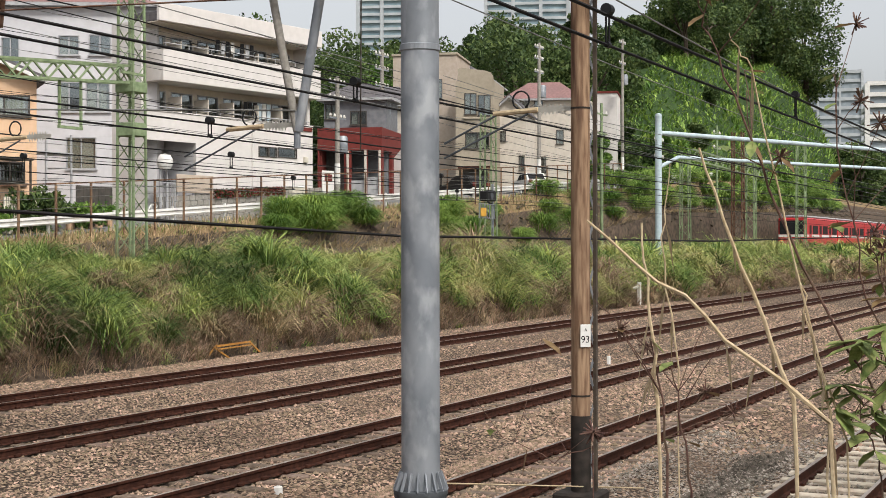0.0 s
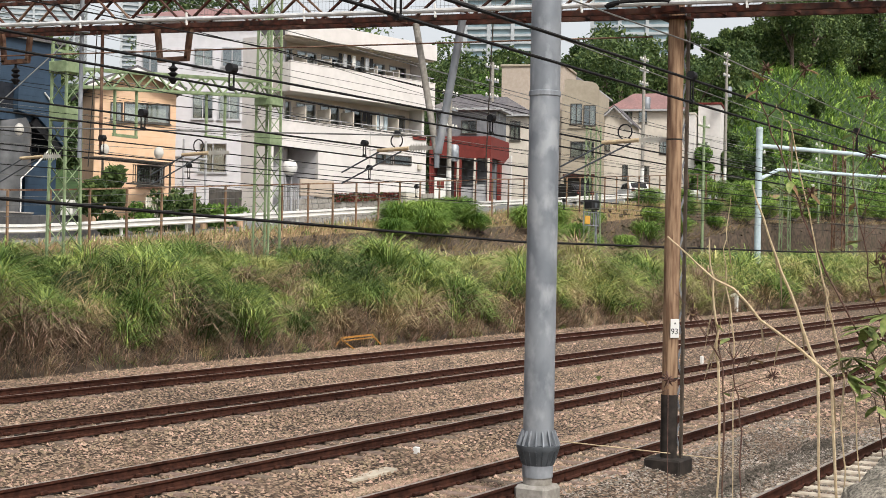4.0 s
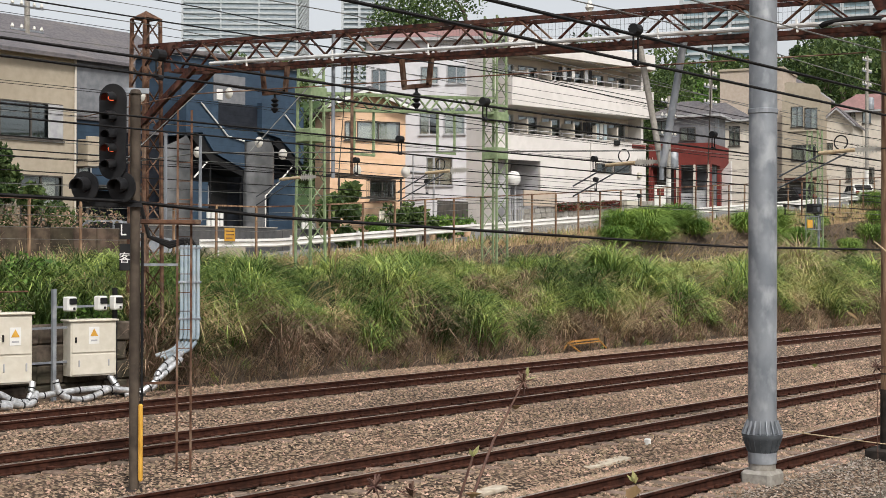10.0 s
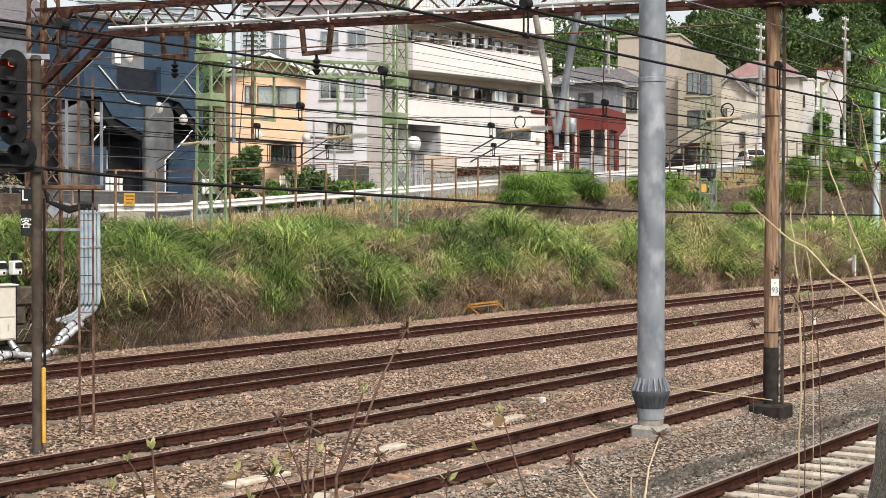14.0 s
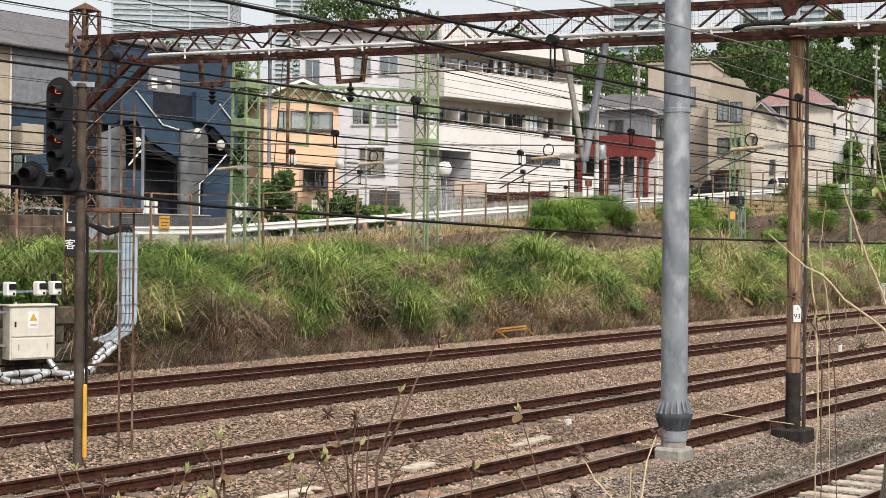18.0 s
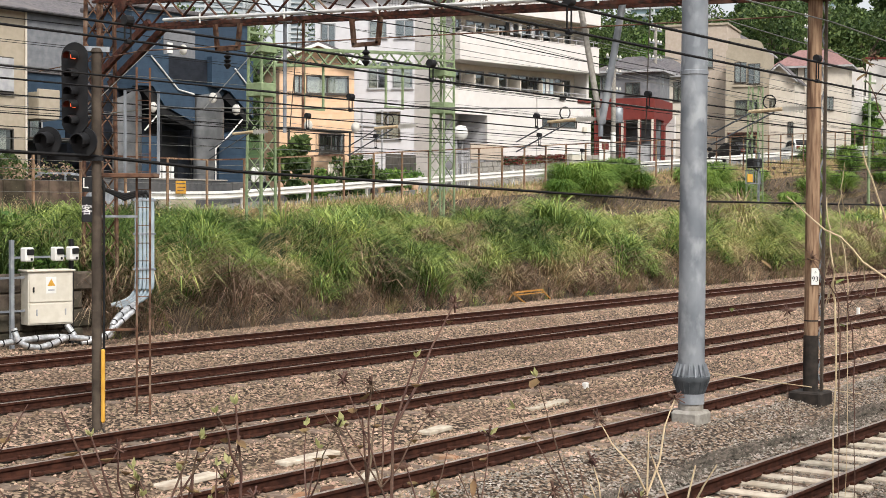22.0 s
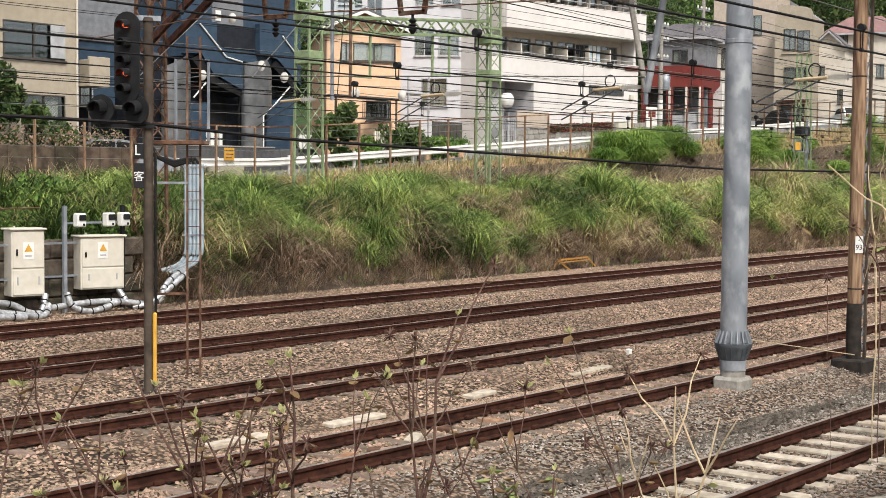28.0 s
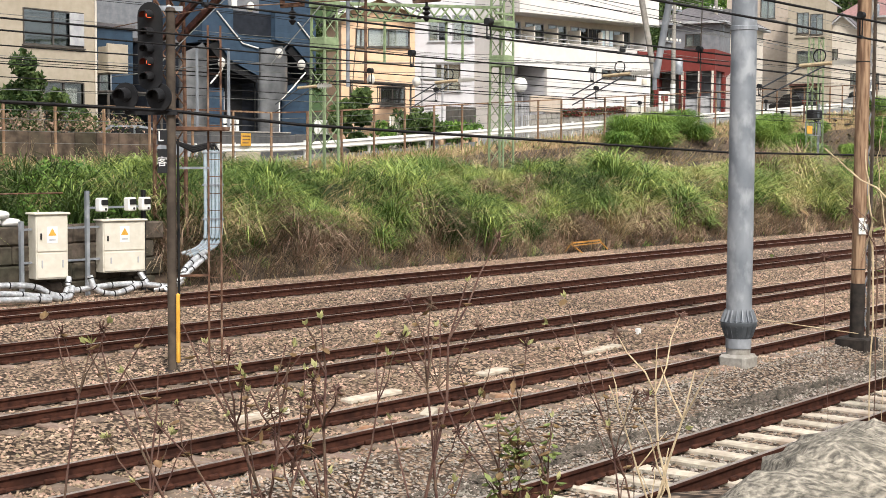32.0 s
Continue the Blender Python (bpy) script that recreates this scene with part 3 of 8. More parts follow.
# ---- loose ballast ----
def scatter_ballast():
    def on_bed(n, x0, x1, y0, y1, lift=0.0):
        c = np.stack([rng.uniform(x0, x1, n), rng.uniform(y0, y1, n), np.zeros(n)], -1)
        c[:, 2] = [bed_z(max(y, 4.8)) for y in c[:, 1]]
        c[:, 2] += rng.uniform(-0.02, 0.03, n) + lift
        keep = np.ones(n, bool)
        for t in TRACKS.values():
            for s in (-0.5665, 0.5665):
                keep &= abs(c[:, 1] - t - s) > 0.09
        return c[keep]
    c = on_bed(125000, 6, 45, 13, 28)
    stones("ballast_stones", STONE, c, rng.uniform(0.018, 0.043, len(c)))
    c = on_bed(30000, 40, 90, 14, 28.2)
    stones("far_ballast_stones", STONE, c, rng.uniform(0.03, 0.065, len(c)))
    c = on_bed(46000, 6, 30, 9.9, 13)
    stones("near_ballast_stones", STONE, c, rng.uniform(0.018, 0.042, len(c)))
    c = on_bed(9000, 9, 30, 8.0, 8.75, 0.012)
    c[:, 1] += 0.12 * np.sin(c[:, 0] * 1.1) + rng.normal(0, 0.1, len(c))
    stones("sooty_ballast_stones", STONE_SOOT, c, rng.uniform(0.022, 0.045, len(c)))
    c = on_bed(22000, 30, 75, 4.2, 14.2)
    stones("distant_ballast_stones", STONE, c, rng.uniform(0.035, 0.07, len(c)))
    c = on_bed(72000, 5, 32, 4.2, 10.3)
    stones("grey_ballast_stones", STONE_GREY, c, rng.uniform(0.012, 0.03, len(c)))


scatter_ballast()

# ---- near parapet: rough concrete top of the street's retaining wall ----
def parapet():
    line = [(-6, 0.3), (1, 0.5), (2.3, 0.86), (3.5, 1.15), (6, 1.5), (9, 2.2), (11, 3.2), (12, 3.7), (16, 4.0), (40, 4.1)]
    pts = []
    for (a, b), (c, d) in zip(line, line[1:]):
        k = int(abs(c - a) / 0.07)
        pts += [(a + (c - a) * i / k, b + (d - b) * i / k) for i in range(k)]
    sec = [(-0.75, -0.4), (-0.72, 0.0), (-0.6, 0.07), (-0.5, 0.1), (-0.4, 0.12), (-0.3, 0.135), (-0.2, 0.14), (-0.1, 0.125), (0.0, 0.1), (0.07, 0.05), (0.12, -0.02), (0.15, -0.2), (0.16, -0.4), (0.3, -1.6)]
    v, f = [], []
    for x, y in pts:
        end = min(max((x - 8.5) / 2.5, 0), 1)
        for o, h in sec:
            h += end * max(-o, 0) * 0.45
            o *= 1 + 0.6 * end
            j = noise.noise((x * 2.2, o * 4, 3)) * 0.08 + noise.noise((x * 9, o * 12, 7)) * 0.035
            v.append((x, y + o + j, 2.22 - 0.22 * min(max((x - 3.4) / 1.4, 0), 1) - 0.36 * end + h + j))
    n = len(sec)
    f = [(i * n + j, i * n + j + 1, (i + 1) * n + j + 1, (i + 1) * n + j) for i in range(len(pts) - 1) for j in range(n - 1)]
    s = Shape().add(v, f)
    tagged(part("parapet", s, ROUGHCONC, None, smooth=True), "rough weathered grey concrete parapet beside the street", "parapet", kind="structure")


parapet()

# ---- railway equipment ----
def gray_mast():
    t = thing("catenary_mast", "tall galvanised steel tube mast in a concrete socket", "mast", (20.25, 10.08, -0.48))
    part("tube", Shape().lathe([(0.212, 0.6), (0.21, 5.55), (0.2, 9.3)], 28), GALV, t, smooth=True)
    part("socket", Shape().lathe([(0.2, 0.1), (0.2, 1.05)], 24), CONCRETE, t, "grey concrete collar base", smooth=True)
    part("footing", Shape().soft(-0.25, 0.25, -0.25, 0.25, -0.3, 0.5, 0.05), CONCRETE, t, "concrete foundation block")
    part("flange", Shape().lathe([(0.21, 0.76), (0.28, 0.96), (0.3, 1.0), (0.3, 1.04), (0.21, 1.05)], 28), DARKSTEEL, t, smooth=True)
    for k in range(18):
        a = 2 * math.pi * k / 18
        c, s = math.cos(a), math.sin(a)
        part("gusset", Shape().bar((0.29 * c, 0.29 * s, 1.04), (0.215 * c, 0.215 * s, 1.24), 0.012, 0.04), GALV, t)
        part("lower_gusset", Shape().bar((0.27 * c, 0.27 * s, 0.98), (0.2 * c, 0.2 * s, 0.78), 0.012, 0.05), DARKSTEEL, t)
    part("strap", Shape().lathe([(0.21, 5.83), (0.222, 5.84), (0.222, 5.9), (0.21, 5.91)], 28), GALV, t, "thin steel strap")


gray_mast()


def lattice(t, h, wb, wt, leg, brace, mat, step, z0=0.0):
    """Four angle legs and crossed bracing, on a thing."""
    def at(k, z):
        w = (wb + (wt - wb) * z / h) / 2
        sx, sy = ((-1, -1), (1, -1), (1, 1), (-1, 1))[k % 4]
        return Vector((sx * w, sy * w, z0 + z))
    for k in range(4):
        part("leg", Shape().bar(at(k, 0), at(k, h), leg), mat, t)
    n = max(2, int(h / step))
    for k in range(4):
        for i in range(n):
            a, b = h * i / n, h * (i + 1) / n
            part("brace", Shape().bar(at(k + i % 2, a), at(k + 1 - i % 2, b), brace, brace * 0.4), mat, t)


def rust_mast():
    t = thing("gantry_post", "weathered brown steel post with a lattice back and tarred foot", "post", (24.05, 9.62, -0.32))
    part("footing", Shape().soft(-0.3, 0.3, -0.3, 0.3, -0.2, 0.3, 0.03), POSTDARK, t, "black concrete block footing")
    part("post", Shape().lathe([(0.125, 0.3), (0.125, 1.5), (0.125, 4.0), (0.125, 7.6)], 20), POSTRUST, t, smooth=True)
    part("post_foot", Shape().lathe([(0.133, 0.3), (0.133, 1.3)], 20), POSTDARK, t, "black tarred lower sleeve", smooth=True)
    for z in (1.55, 5.35):
        part("band", Shape().lathe([(0.128, z), (0.128, z + 0.025)], 20), POSTDARK, t, "thin dark steel band", smooth=True)
    part("rear_channel", Shape().bar((0.07, -0.18, 0.3), (0.07, -0.18, 7.6), 0.045, 0.06), OLIVE, t)
    for i in range(24):
        z = 0.35 + i * 0.3
        a, b = ((0.03, -0.11, z), (0.06, -0.19, z + 0.3)) if i % 2 else ((0.06, -0.19, z), (0.03, -0.11, z + 0.3))
        part("lacing_bar", Shape().bar(a, b, 0.03, 0.012), GALV, t, "pale zigzag lacing bar")
    pl = part("number_plate", Shape().soft(-0.075, 0.075, -0.008, 0.0, -0.15, 0.15, 0.004), WHITE, t, "white enamel plate with black numerals", at=(-0.093, -0.1, 2.36))
    pl.rotation_euler = (0, 0, radians(-43))
    lettering("numeral", "93", 0.13, (-0.07, -0.01, -0.09), pl, BLACK)
    lettering("numeral_mark", "A", 0.06, (-0.02, -0.01, 0.06), pl, BLACK)
    part("gusset_plate", Shape().soft(-0.2, 0.2, -0.22, 0.22, 7.27, 7.31, 0.01), RUSTDARK, t)


def lettering(name, text, size, at, parent, mat, turn=0.0):
    """Raised letters that stand upright and face -y in their parent's space."""
    cu = bpy.data.curves.new(name, "FONT")
    cu.body, cu.size, cu.extrude = text, size, 0.001
    tmp = new(name, cu)
    me = bpy.data.meshes.new_from_object(tmp)
    bpy.data.objects.remove(tmp)
    me.transform(pose(0, 0, 0, 90, 0, turn))
    return part(name, me, mat, parent, at=at)


rust_mast()


def gantry():
    t = thing("signal_gantry", "long rusted steel lattice gantry beam spanning the tracks", "gantry", (24.05, 9.62, 7.0))

    def top(y):
        return 0.65 + 0.043 * y

    def low(y):
        return 0.06 + 0.0385 * y
    y0, y1 = -9.0, 19.35
    for sx in (-0.26, 0.26):
        part("top_chord", Shape().bar((sx, y0, top(y0)), (sx, y1, top(y1)), 0.07, 0.075), RUSTDARK, t)
        part("bottom_chord", Shape().bar((sx, y0, low(y0)), (sx, y1 - 1.4, low(y1 - 1.4)), 0.08, 0.09), RUSTDARK, t)
        n = 18
        for i in range(n):
            a, b = y0 + (y1 - y0) * i / n, y0 + (y1 - y0) * (i + 1) / n
            m = (a + b) / 2
            part("diagonal", Shape().bar((sx, a, low(min(a, y1 - 1.4))), (sx, m, top(m)), 0.055, 0.03), RUST if i % 3 == 1 else RUSTDARK, t)
            part("diagonal", Shape().bar((sx, m, top(m)), (sx, b, low(min(b, y1 - 1.4))), 0.055, 0.03), RUST if i % 4 == 2 else RUSTDARK, t)
    for i in range(25):
        y = y0 + (y1 - y0) * i / 24
        part("cross_tie", Shape().bar((-0.26, y, top(y)), (0.26, y, top(y)), 0.045), RUSTDARK, t)
        part("cross_tie", Shape().bar((-0.26, y, low(min(y, y1 - 1.4))), (0.26, y, low(min(y, y1 - 1.4))), 0.045), RUSTDARK, t)
    net = Shape()
    for i in range(190):
        y = -6.0 + i * 0.085
        net.bar((0.3, y, low(y) + 0.1), (0.3, y, top(y) - 0.02), 0.004)
    for k in range(4):
        net.bar((0.3, -6.0, low(-6) + 0.15 + k * 0.17), (0.3, 10.1, low(10.1) + 0.15 + k * 0.15), 0.005)
    tagged(part("safety_net", net, WIREGREY, t, "fine wire safety netting"), kind="stuff")
    for y in (0.0, 18.2):
        part("gusset", Shape().prism([(y - 0.17, low(y) - 0.02), (y + 0.17, low(y) - 0.02), (y + 0.12, low(y) + 0.2), (y - 0.12, low(y) + 0.2)], "x", -0.32, -0.305), RUSTDARK, t, "rusty gusset plate")
        part("gusset", Shape().prism([(y - 0.24, top(y) - 0.02), (y - 0.1, top(y) - 0.3), (y + 0.1, top(y) - 0.3), (y + 0.24, top(y) - 0.02)], "x", -0.32, -0.305), RUSTDARK, t, "rusty gusset plate")
    part("cable_pipe", Shape().tube([(-0.42, y, low(y) + 0.1) for y in np.linspace(-8.5, 16.5, 30)], 0.042, 8), PIPE, t, "pale cable pipe along the beam", smooth=True)
    part("black_cable", Shape().tube([(-0.42, 0.5 + 0.55 * math.cos(a), low(0) + 0.1 + 0.06 * math.sin(a)) for a in np.linspace(0.1, 3.05, 24)], 0.05, 8), WIRE, t, "thick black cable loop", smooth=True)
    for k in range(9):
        y = -6.8 + k * 2.75
        part("pipe_clamp", Shape().bar((-0.45, y, low(y) - 0.02), (-0.43, y + 0.03, low(y) + 0.22), 0.03), WHITE, t)
    for y in (10.36, 14.67):
        z = low(y)
        hang = part("hanger", Shape().bar((-0.05, y - 0.42, z), (-0.05, y - 0.34, z - 0.62), 0.09).bar((-0.05, y + 0.42, z), (-0.05, y + 0.34, z - 0.62), 0.09).bar((-0.05, y - 0.38, z - 0.62), (-0.05, y + 0.38, z - 0.62), 0.09), RUST, t, "rusted U shaped wire hanger")
        part("insulator", Shape().lathe([(0.03, -1.1), (0.1, -1.0), (0.04, -0.96), (0.1, -0.9), (0.04, -0.86), (0.1, -0.8), (0.03, -0.74), (0.03, -0.62)], 12, (-0.05, y, z)), BLACK, hang, "dark ribbed insulator", smooth=True)
    for y in (6.0,):
        part("top_insulator", Shape().lathe([(0.03, 0), (0.09, 0.06), (0.04, 0.1), (0.09, 0.16), (0.03, 0.3)], 12, (0, y, top(y))), PORCELAIN, t, smooth=True)
    part("knee_brace", Shape().bar((-0.3, y1, low(y1) - 1.4), (-0.3, y1 - 2.2, low(y1)), 0.12, 0.16), RUSTDARK, t)
    part("knee_brace", Shape().bar((0.3, y1, low(y1) - 1.4), (0.3, y1 - 2.2, low(y1)), 0.12, 0.16), RUSTDARK, t)
    far = thing("gantry_tower", "rusted lattice steel tower carrying the gantry on the bank", "tower", (24.05, 29.0, 0.6))
    lattice(far, 8.6, 0.62, 0.5, 0.075, 0.045, RUST, 0.55)
    part("cap", Shape().add([(-0.3, -0.3, 8.6), (0.3, -0.3, 8.6), (0.3, 0.3, 8.6), (-0.3, 0.3, 8.6), (0, 0, 8.82)], [(0, 1, 4), (1, 2, 4), (2, 3, 4), (3, 0, 4), (3, 2, 1, 0)]), RUST, far, "pointed rusty cap")
    near = thing("gantry_tower", "rusted lattice steel tower carrying the gantry beside the street", "tower", (24.05, 0.6, 0.0))
    lattice(near, 7.7, 0.7, 0.62, 0.085, 0.05, RUST, 0.62)


gantry()


def lamp_head(parent, x, y, z, r, lit):
    """A hooded round signal lamp facing -x -y along its parent's front (-y)."""
    b = part("lamp", Shape().tube([(x, y, z), (x, y - 0.06, z)], r * (0.6 if lit else 1), 16), LAMP_RED if lit else BLACK, parent, "lit red lamp lens" if lit else "unlit dark lamp lens")
    v, f = [], []
    n = 14
    for k in range(n + 1):
        a = math.pi * (-0.12 + 1.24 * k / n)
        for d, rr, zz in ((0.0, r * 1.15, 0), (0.22, r * 1.08, -0.02)):
            v.append((x + rr * math.cos(a), y - 0.03 - d, z + rr * math.sin(a) + zz))
            v.append((x + (rr + 0.012) * math.cos(a), y - 0.03 - d, z + (rr + 0.012) * math.sin(a) + zz))
    for k in range(n):
        q = 4 * k
        f += [(q, q + 4, q + 6, q + 2), (q + 1, q + 3, q + 7, q + 5), (q + 2, q + 6, q + 7, q + 3), (q, q + 1, q + 5, q + 4)]
    part("hood", Shape().add(v, f), BLACK, b, "black sun hood", smooth=True)


def oval_plate(w, h, d, seg=28):
    pts = []
    for k in range(seg):
        a = 2 * math.pi * k / seg
        pts.append((w / 2 * math.cos(a), (h - w) / 2 * (1 if math.sin(a) >= 0 else -1) + w / 2 * math.sin(a)))
    return Shape().prism(pts, "y", 0, d)


def signal_mast():
    t = thing("railway_signal", "railway signal with two red lamps lit on a black board", "signal", (14.46, 17.56, -0.36))
    t.rotation_euler = (0, 0, radians(-38))
    part("post", Shape().lathe([(0.078, 0), (0.078, 6.0)], 20), OLIVE, t, smooth=True)
    part("cable_guard", Shape().soft(0.06, 0.125, -0.11, -0.04, 0.15, 1.32, 0.02), YELLOW, t, "yellow cable guard")
    part("riser_cable", Shape().tube([(0.11, -0.03, 0.2), (0.11, -0.03, 3.9)], 0.022, 8), WIRE, t, "black riser cable")
    for z in (1.9, 2.6, 3.2, 3.9):
        part("band", Shape().lathe([(0.083, z), (0.083, z + 0.03)], 20), OLIVE, t, smooth=True)
    b = part("signal_board", oval_plate(0.44, 1.44, 0.03), BLACK, t, "black oval signal board", at=(-0.34, -0.16, 5.41))
    b.rotation_euler = (0, 0, radians(-28))
    for z, lit in ((0.5, True), (0.22, False), (-0.05, False), (-0.26, True), (-0.5, False)):
        lamp_head(b, 0.0, 0.0, z, 0.07, lit)
    part("lamp_housing", Shape().soft(-0.13, 0.13, 0.04, 0.2, -0.62, 0.62, 0.03), BLACK, b)
    for x in (-0.74, -0.2):
        d = part("round_board", oval_plate(0.44, 0.46, 0.03), BLACK, t, "small round black signal disc", at=(x, -0.2, 4.58))
        d.rotation_euler = (0, 0, radians(-28))
        lamp_head(d, 0.0, 0.0, 0.02, 0.1, False)
        part("lamp_case", Shape().soft(-0.11, 0.11, 0.04, 0.2, -0.12, 0.12, 0.03), BLACK, d)
    part("bracket", Shape().bar((-0.75, -0.1, 4.32), (0.1, -0.1, 4.32), 0.06), BLACK, t)
    part("top_bracket", Shape().bar((-0.35, 0.0, 6.05), (0.2, 0.0, 6.05), 0.08), GALV, t)
    part("cap", Shape().lathe([(0.1, 6.0), (0.08, 6.06), (0.02, 6.08)], 16), OLIVE, t)
    p = part("plate", Shape().soft(-0.13, 0.03, -0.15, -0.13, -0.2, 0.2, 0.005), BLACK, t, "black plate with a white character", at=(-0.1, 0, 3.53))
    lettering("character", "客", 0.17, (-0.14, -0.152, -0.07), p, WHITE)
    part("small_plate", Shape().soft(-0.13, 0.03, -0.15, -0.13, -0.12, 0.12, 0.005), BLACK, t, "small black plate with a white mark", at=(-0.1, 0, 3.92))
    part("plate_mark", Shape().box(-0.21, -0.19, -0.156, -0.15, 3.86, 4.02).box(-0.21, -0.13, -0.156, -0.15, 3.86, 3.88), WHITE, t)
    part("foot_block", Shape().soft(-0.14, 0.14, -0.14, 0.14, -0.2, 0.03, 0.03), POSTDARK, t)
    # ladder and conduits beside the post
    l = thing("access_ladder", "thin rusty ladder beside the signal mast", "ladder", (15.9, 18.1, -0.35))
    l.rotation_euler = (0, 0, radians(-38))
    for x in (-0.11, 0.11):
        part("rail", Shape().bar((x, 0, 0), (x, 0, 5.9), 0.035), RUST, l)
    for i in range(19):
        part("rung", Shape().tube([(-0.11, 0, 0.25 + i * 0.3), (0.11, 0, 0.25 + i * 0.3)], 0.008, 6), RUST, l)
    part("stay", Shape().bar((-0.1, 0, 1.5), (-0.75, -0.1, 1.5), 0.04), RUST, l)
    part("stay", Shape().bar((-0.1, 0, 3.4), (-0.75, -0.1, 3.4), 0.04), GALV, l)
    part("platform", Shape().soft(-0.7, 0.25, -0.25, 0.25, 4.05, 4.12, 0.01), RUST, l)
    part("hoop", Shape().tube([(-0.3, 0, 4.1), (-0.3, 0, 5.5), (0.25, 0, 5.5), (0.25, 0, 4.1)], 0.03, 6), GALV, l)
    c = thing("conduit_bundle", "bundle of blue-grey cable conduits bending down to silver hoses", "conduit", (24.06, 27.3, 0.0))
    c.rotation_euler = (0, 0, radians(-42))
    for k, x in enumerate((-0.2, -0.1, 0.0, 0.1, 0.2)):
        bend = [(x - 0.5 + 0.5 * math.cos(q), 0, 1.28 - 0.5 * math.sin(q)) for q in np.linspace(0, 1.25, 9)]
        part("conduit", Shape().tube([(x, 0, 3.44), (x, 0, 2.3)] + bend + [(x - 0.62, 0, 0.72 - 0.03 * k)], 0.046, 8), CONDUIT, c, smooth=True)
    for z in (3.35, 2.5, 1.6):
        part("clamp", Shape().soft(-0.28, 0.28, -0.06, 0.06, z, z + 0.05, 0.005), GALV, c)
    for k in range(3):
        part("cable", Shape().tube([(-0.1 + k * 0.12, 0.02, 3.4), (-0.16 + k * 0.1, 0.03, 3.58), (-0.5, 0.05, 3.5 - 0.05 * k), (-1.0, 0.05, 3.65), (-1.25, 0.05, 4.6)], 0.05, 8), WIRE, c, "black cable", smooth=True)


signal_mast()


def green_mast(x, h, box=True):
    t = thing("lattice_mast", "pale green painted lattice steel mast", "mast", (x, 33.0, 2.4), group="green lattice masts")
    lattice(t, h, 0.7, 0.58, 0.07, 0.04, GREENPAINT, 0.62)
    if box:
        part("box_section", Shape().soft(-0.36, 0.36, -0.36, 0.36, 4.5, 4.95, 0.02), GREENPAINT, t)
        part("box_section", Shape().soft(-0.38, 0.38, -0.38, 0.38, 5.95, 6.3, 0.02), GREENPAINT, t)
        part("arm", Shape().bar((-0.9, -0.3, 6.55), (0.3, -0.3, 6.55), 0.08), GREENPAINT, t)
    return t


green_mast(34.2, 7.0)
green_mast(44.35, 10.0)
green_mast(73.6, 7.7, False)
green_mast(110.0, 8.0, False)


def green_beam():
    t = thing("lattice_beam", "pale green lattice beam between two masts", "beam", (34.6, 33.0, 8.0))
    def z(x):
        return 0.07 * x
    for yy in (-0.2, 0.2):
        for dz in (0.0, 0.55):
            part("chord", Shape().bar((0, yy, z(0) + dz), (9.6, yy, z(9.6) + dz), 0.08), GREENPAINT, t)
        for i in range(14):
            a = 9.6 * i / 14
            b = 9.6 * (i + 1) / 14
            part("brace", Shape().bar((a, yy, z(a) + (0.55 if i % 2 else 0)), (b, yy, z(b) + (0 if i % 2 else 0.55)), 0.05), GREENPAINT, t)
    for x in (2.1, 6.6):
        part("drop_frame", Shape().bar((x - 0.5, -0.1, z(x)), (x - 0.5, -0.1, z(x) - 1.5), 0.07).bar((x + 0.5, -0.1, z(x)), (x + 0.5, -0.1, z(x) - 1.5), 0.07).bar((x - 0.55, -0.1, z(x) - 1.5), (x + 0.55, -0.1, z(x) - 1.5), 0.09), GREENPAINT, t, "green drop frame under the beam")


green_beam()


def blue_pole():
    t = thing("catenary_pole", "pale blue-grey steel pole with two tubular cross arms", "pole", (96.8, 31.0, -0.2))
    part("pole", Shape().lathe([(0.22, 0), (0.22, 12.0)], 20), BLUEGREY, t, smooth=True)
    part("cap", Shape().lathe([(0.24, 12.0), (0.2, 12.15), (0.02, 12.2)], 20), BLUEGREY, t)
    part("arm", Shape().tube([(0, 0, 10.9), (40, -14, 11.3)], 0.16, 10), BLUEGREY, t, smooth=True)
    part("arm", Shape().tube([(0, 0, 8.6), (2.5, -0.6, 9.4), (40, -14, 9.8)], 0.13, 10), BLUEGREY, t, smooth=True)


blue_pole()



# ---- overhead wires ----
def wire(name, label, pts, r, mat, seg=5, sag=0.0):
    """One overhead wire through its points."""
    fine = []
    for p, q in zip(pts, pts[1:]):
        for k in range(12):
            u = k / 12
            fine.append((p[0] + (q[0] - p[0]) * u, p[1] + (q[1] - p[1]) * u, p[2] + (q[2] - p[2]) * u - 4 * sag * u * (1 - u)))
    fine.append(pts[-1])
    ob = part(name, Shape().tube(fine, r, seg), mat, None, smooth=True)
    return tagged(ob, label, "wire", "overhead wires")


def dropper(parent, x, y, z0, z1):
    """A black insulated dropper between the messenger and the contact wire."""
    h = part("dropper_insulator", Shape().tube([(x - 0.05, y, z1), (x + 0.05, y, z1)], 0.042 + 0.001 * y, 12), BLACK, parent, "round black insulator")
    part("dropper", Shape().tube([(x - 0.04, y, z1), (x - 0.04, y, z0 + 0.04)], 0.01, 5).tube([(x + 0.04, y, z1), (x + 0.04, y, z0 + 0.04)], 0.01, 5), WIRE, h)
    part("clip", Shape().tube([(x - 0.03, y, z0 + 0.02), (x + 0.03, y, z0 + 0.02)], 0.028, 10), BLACK, h)


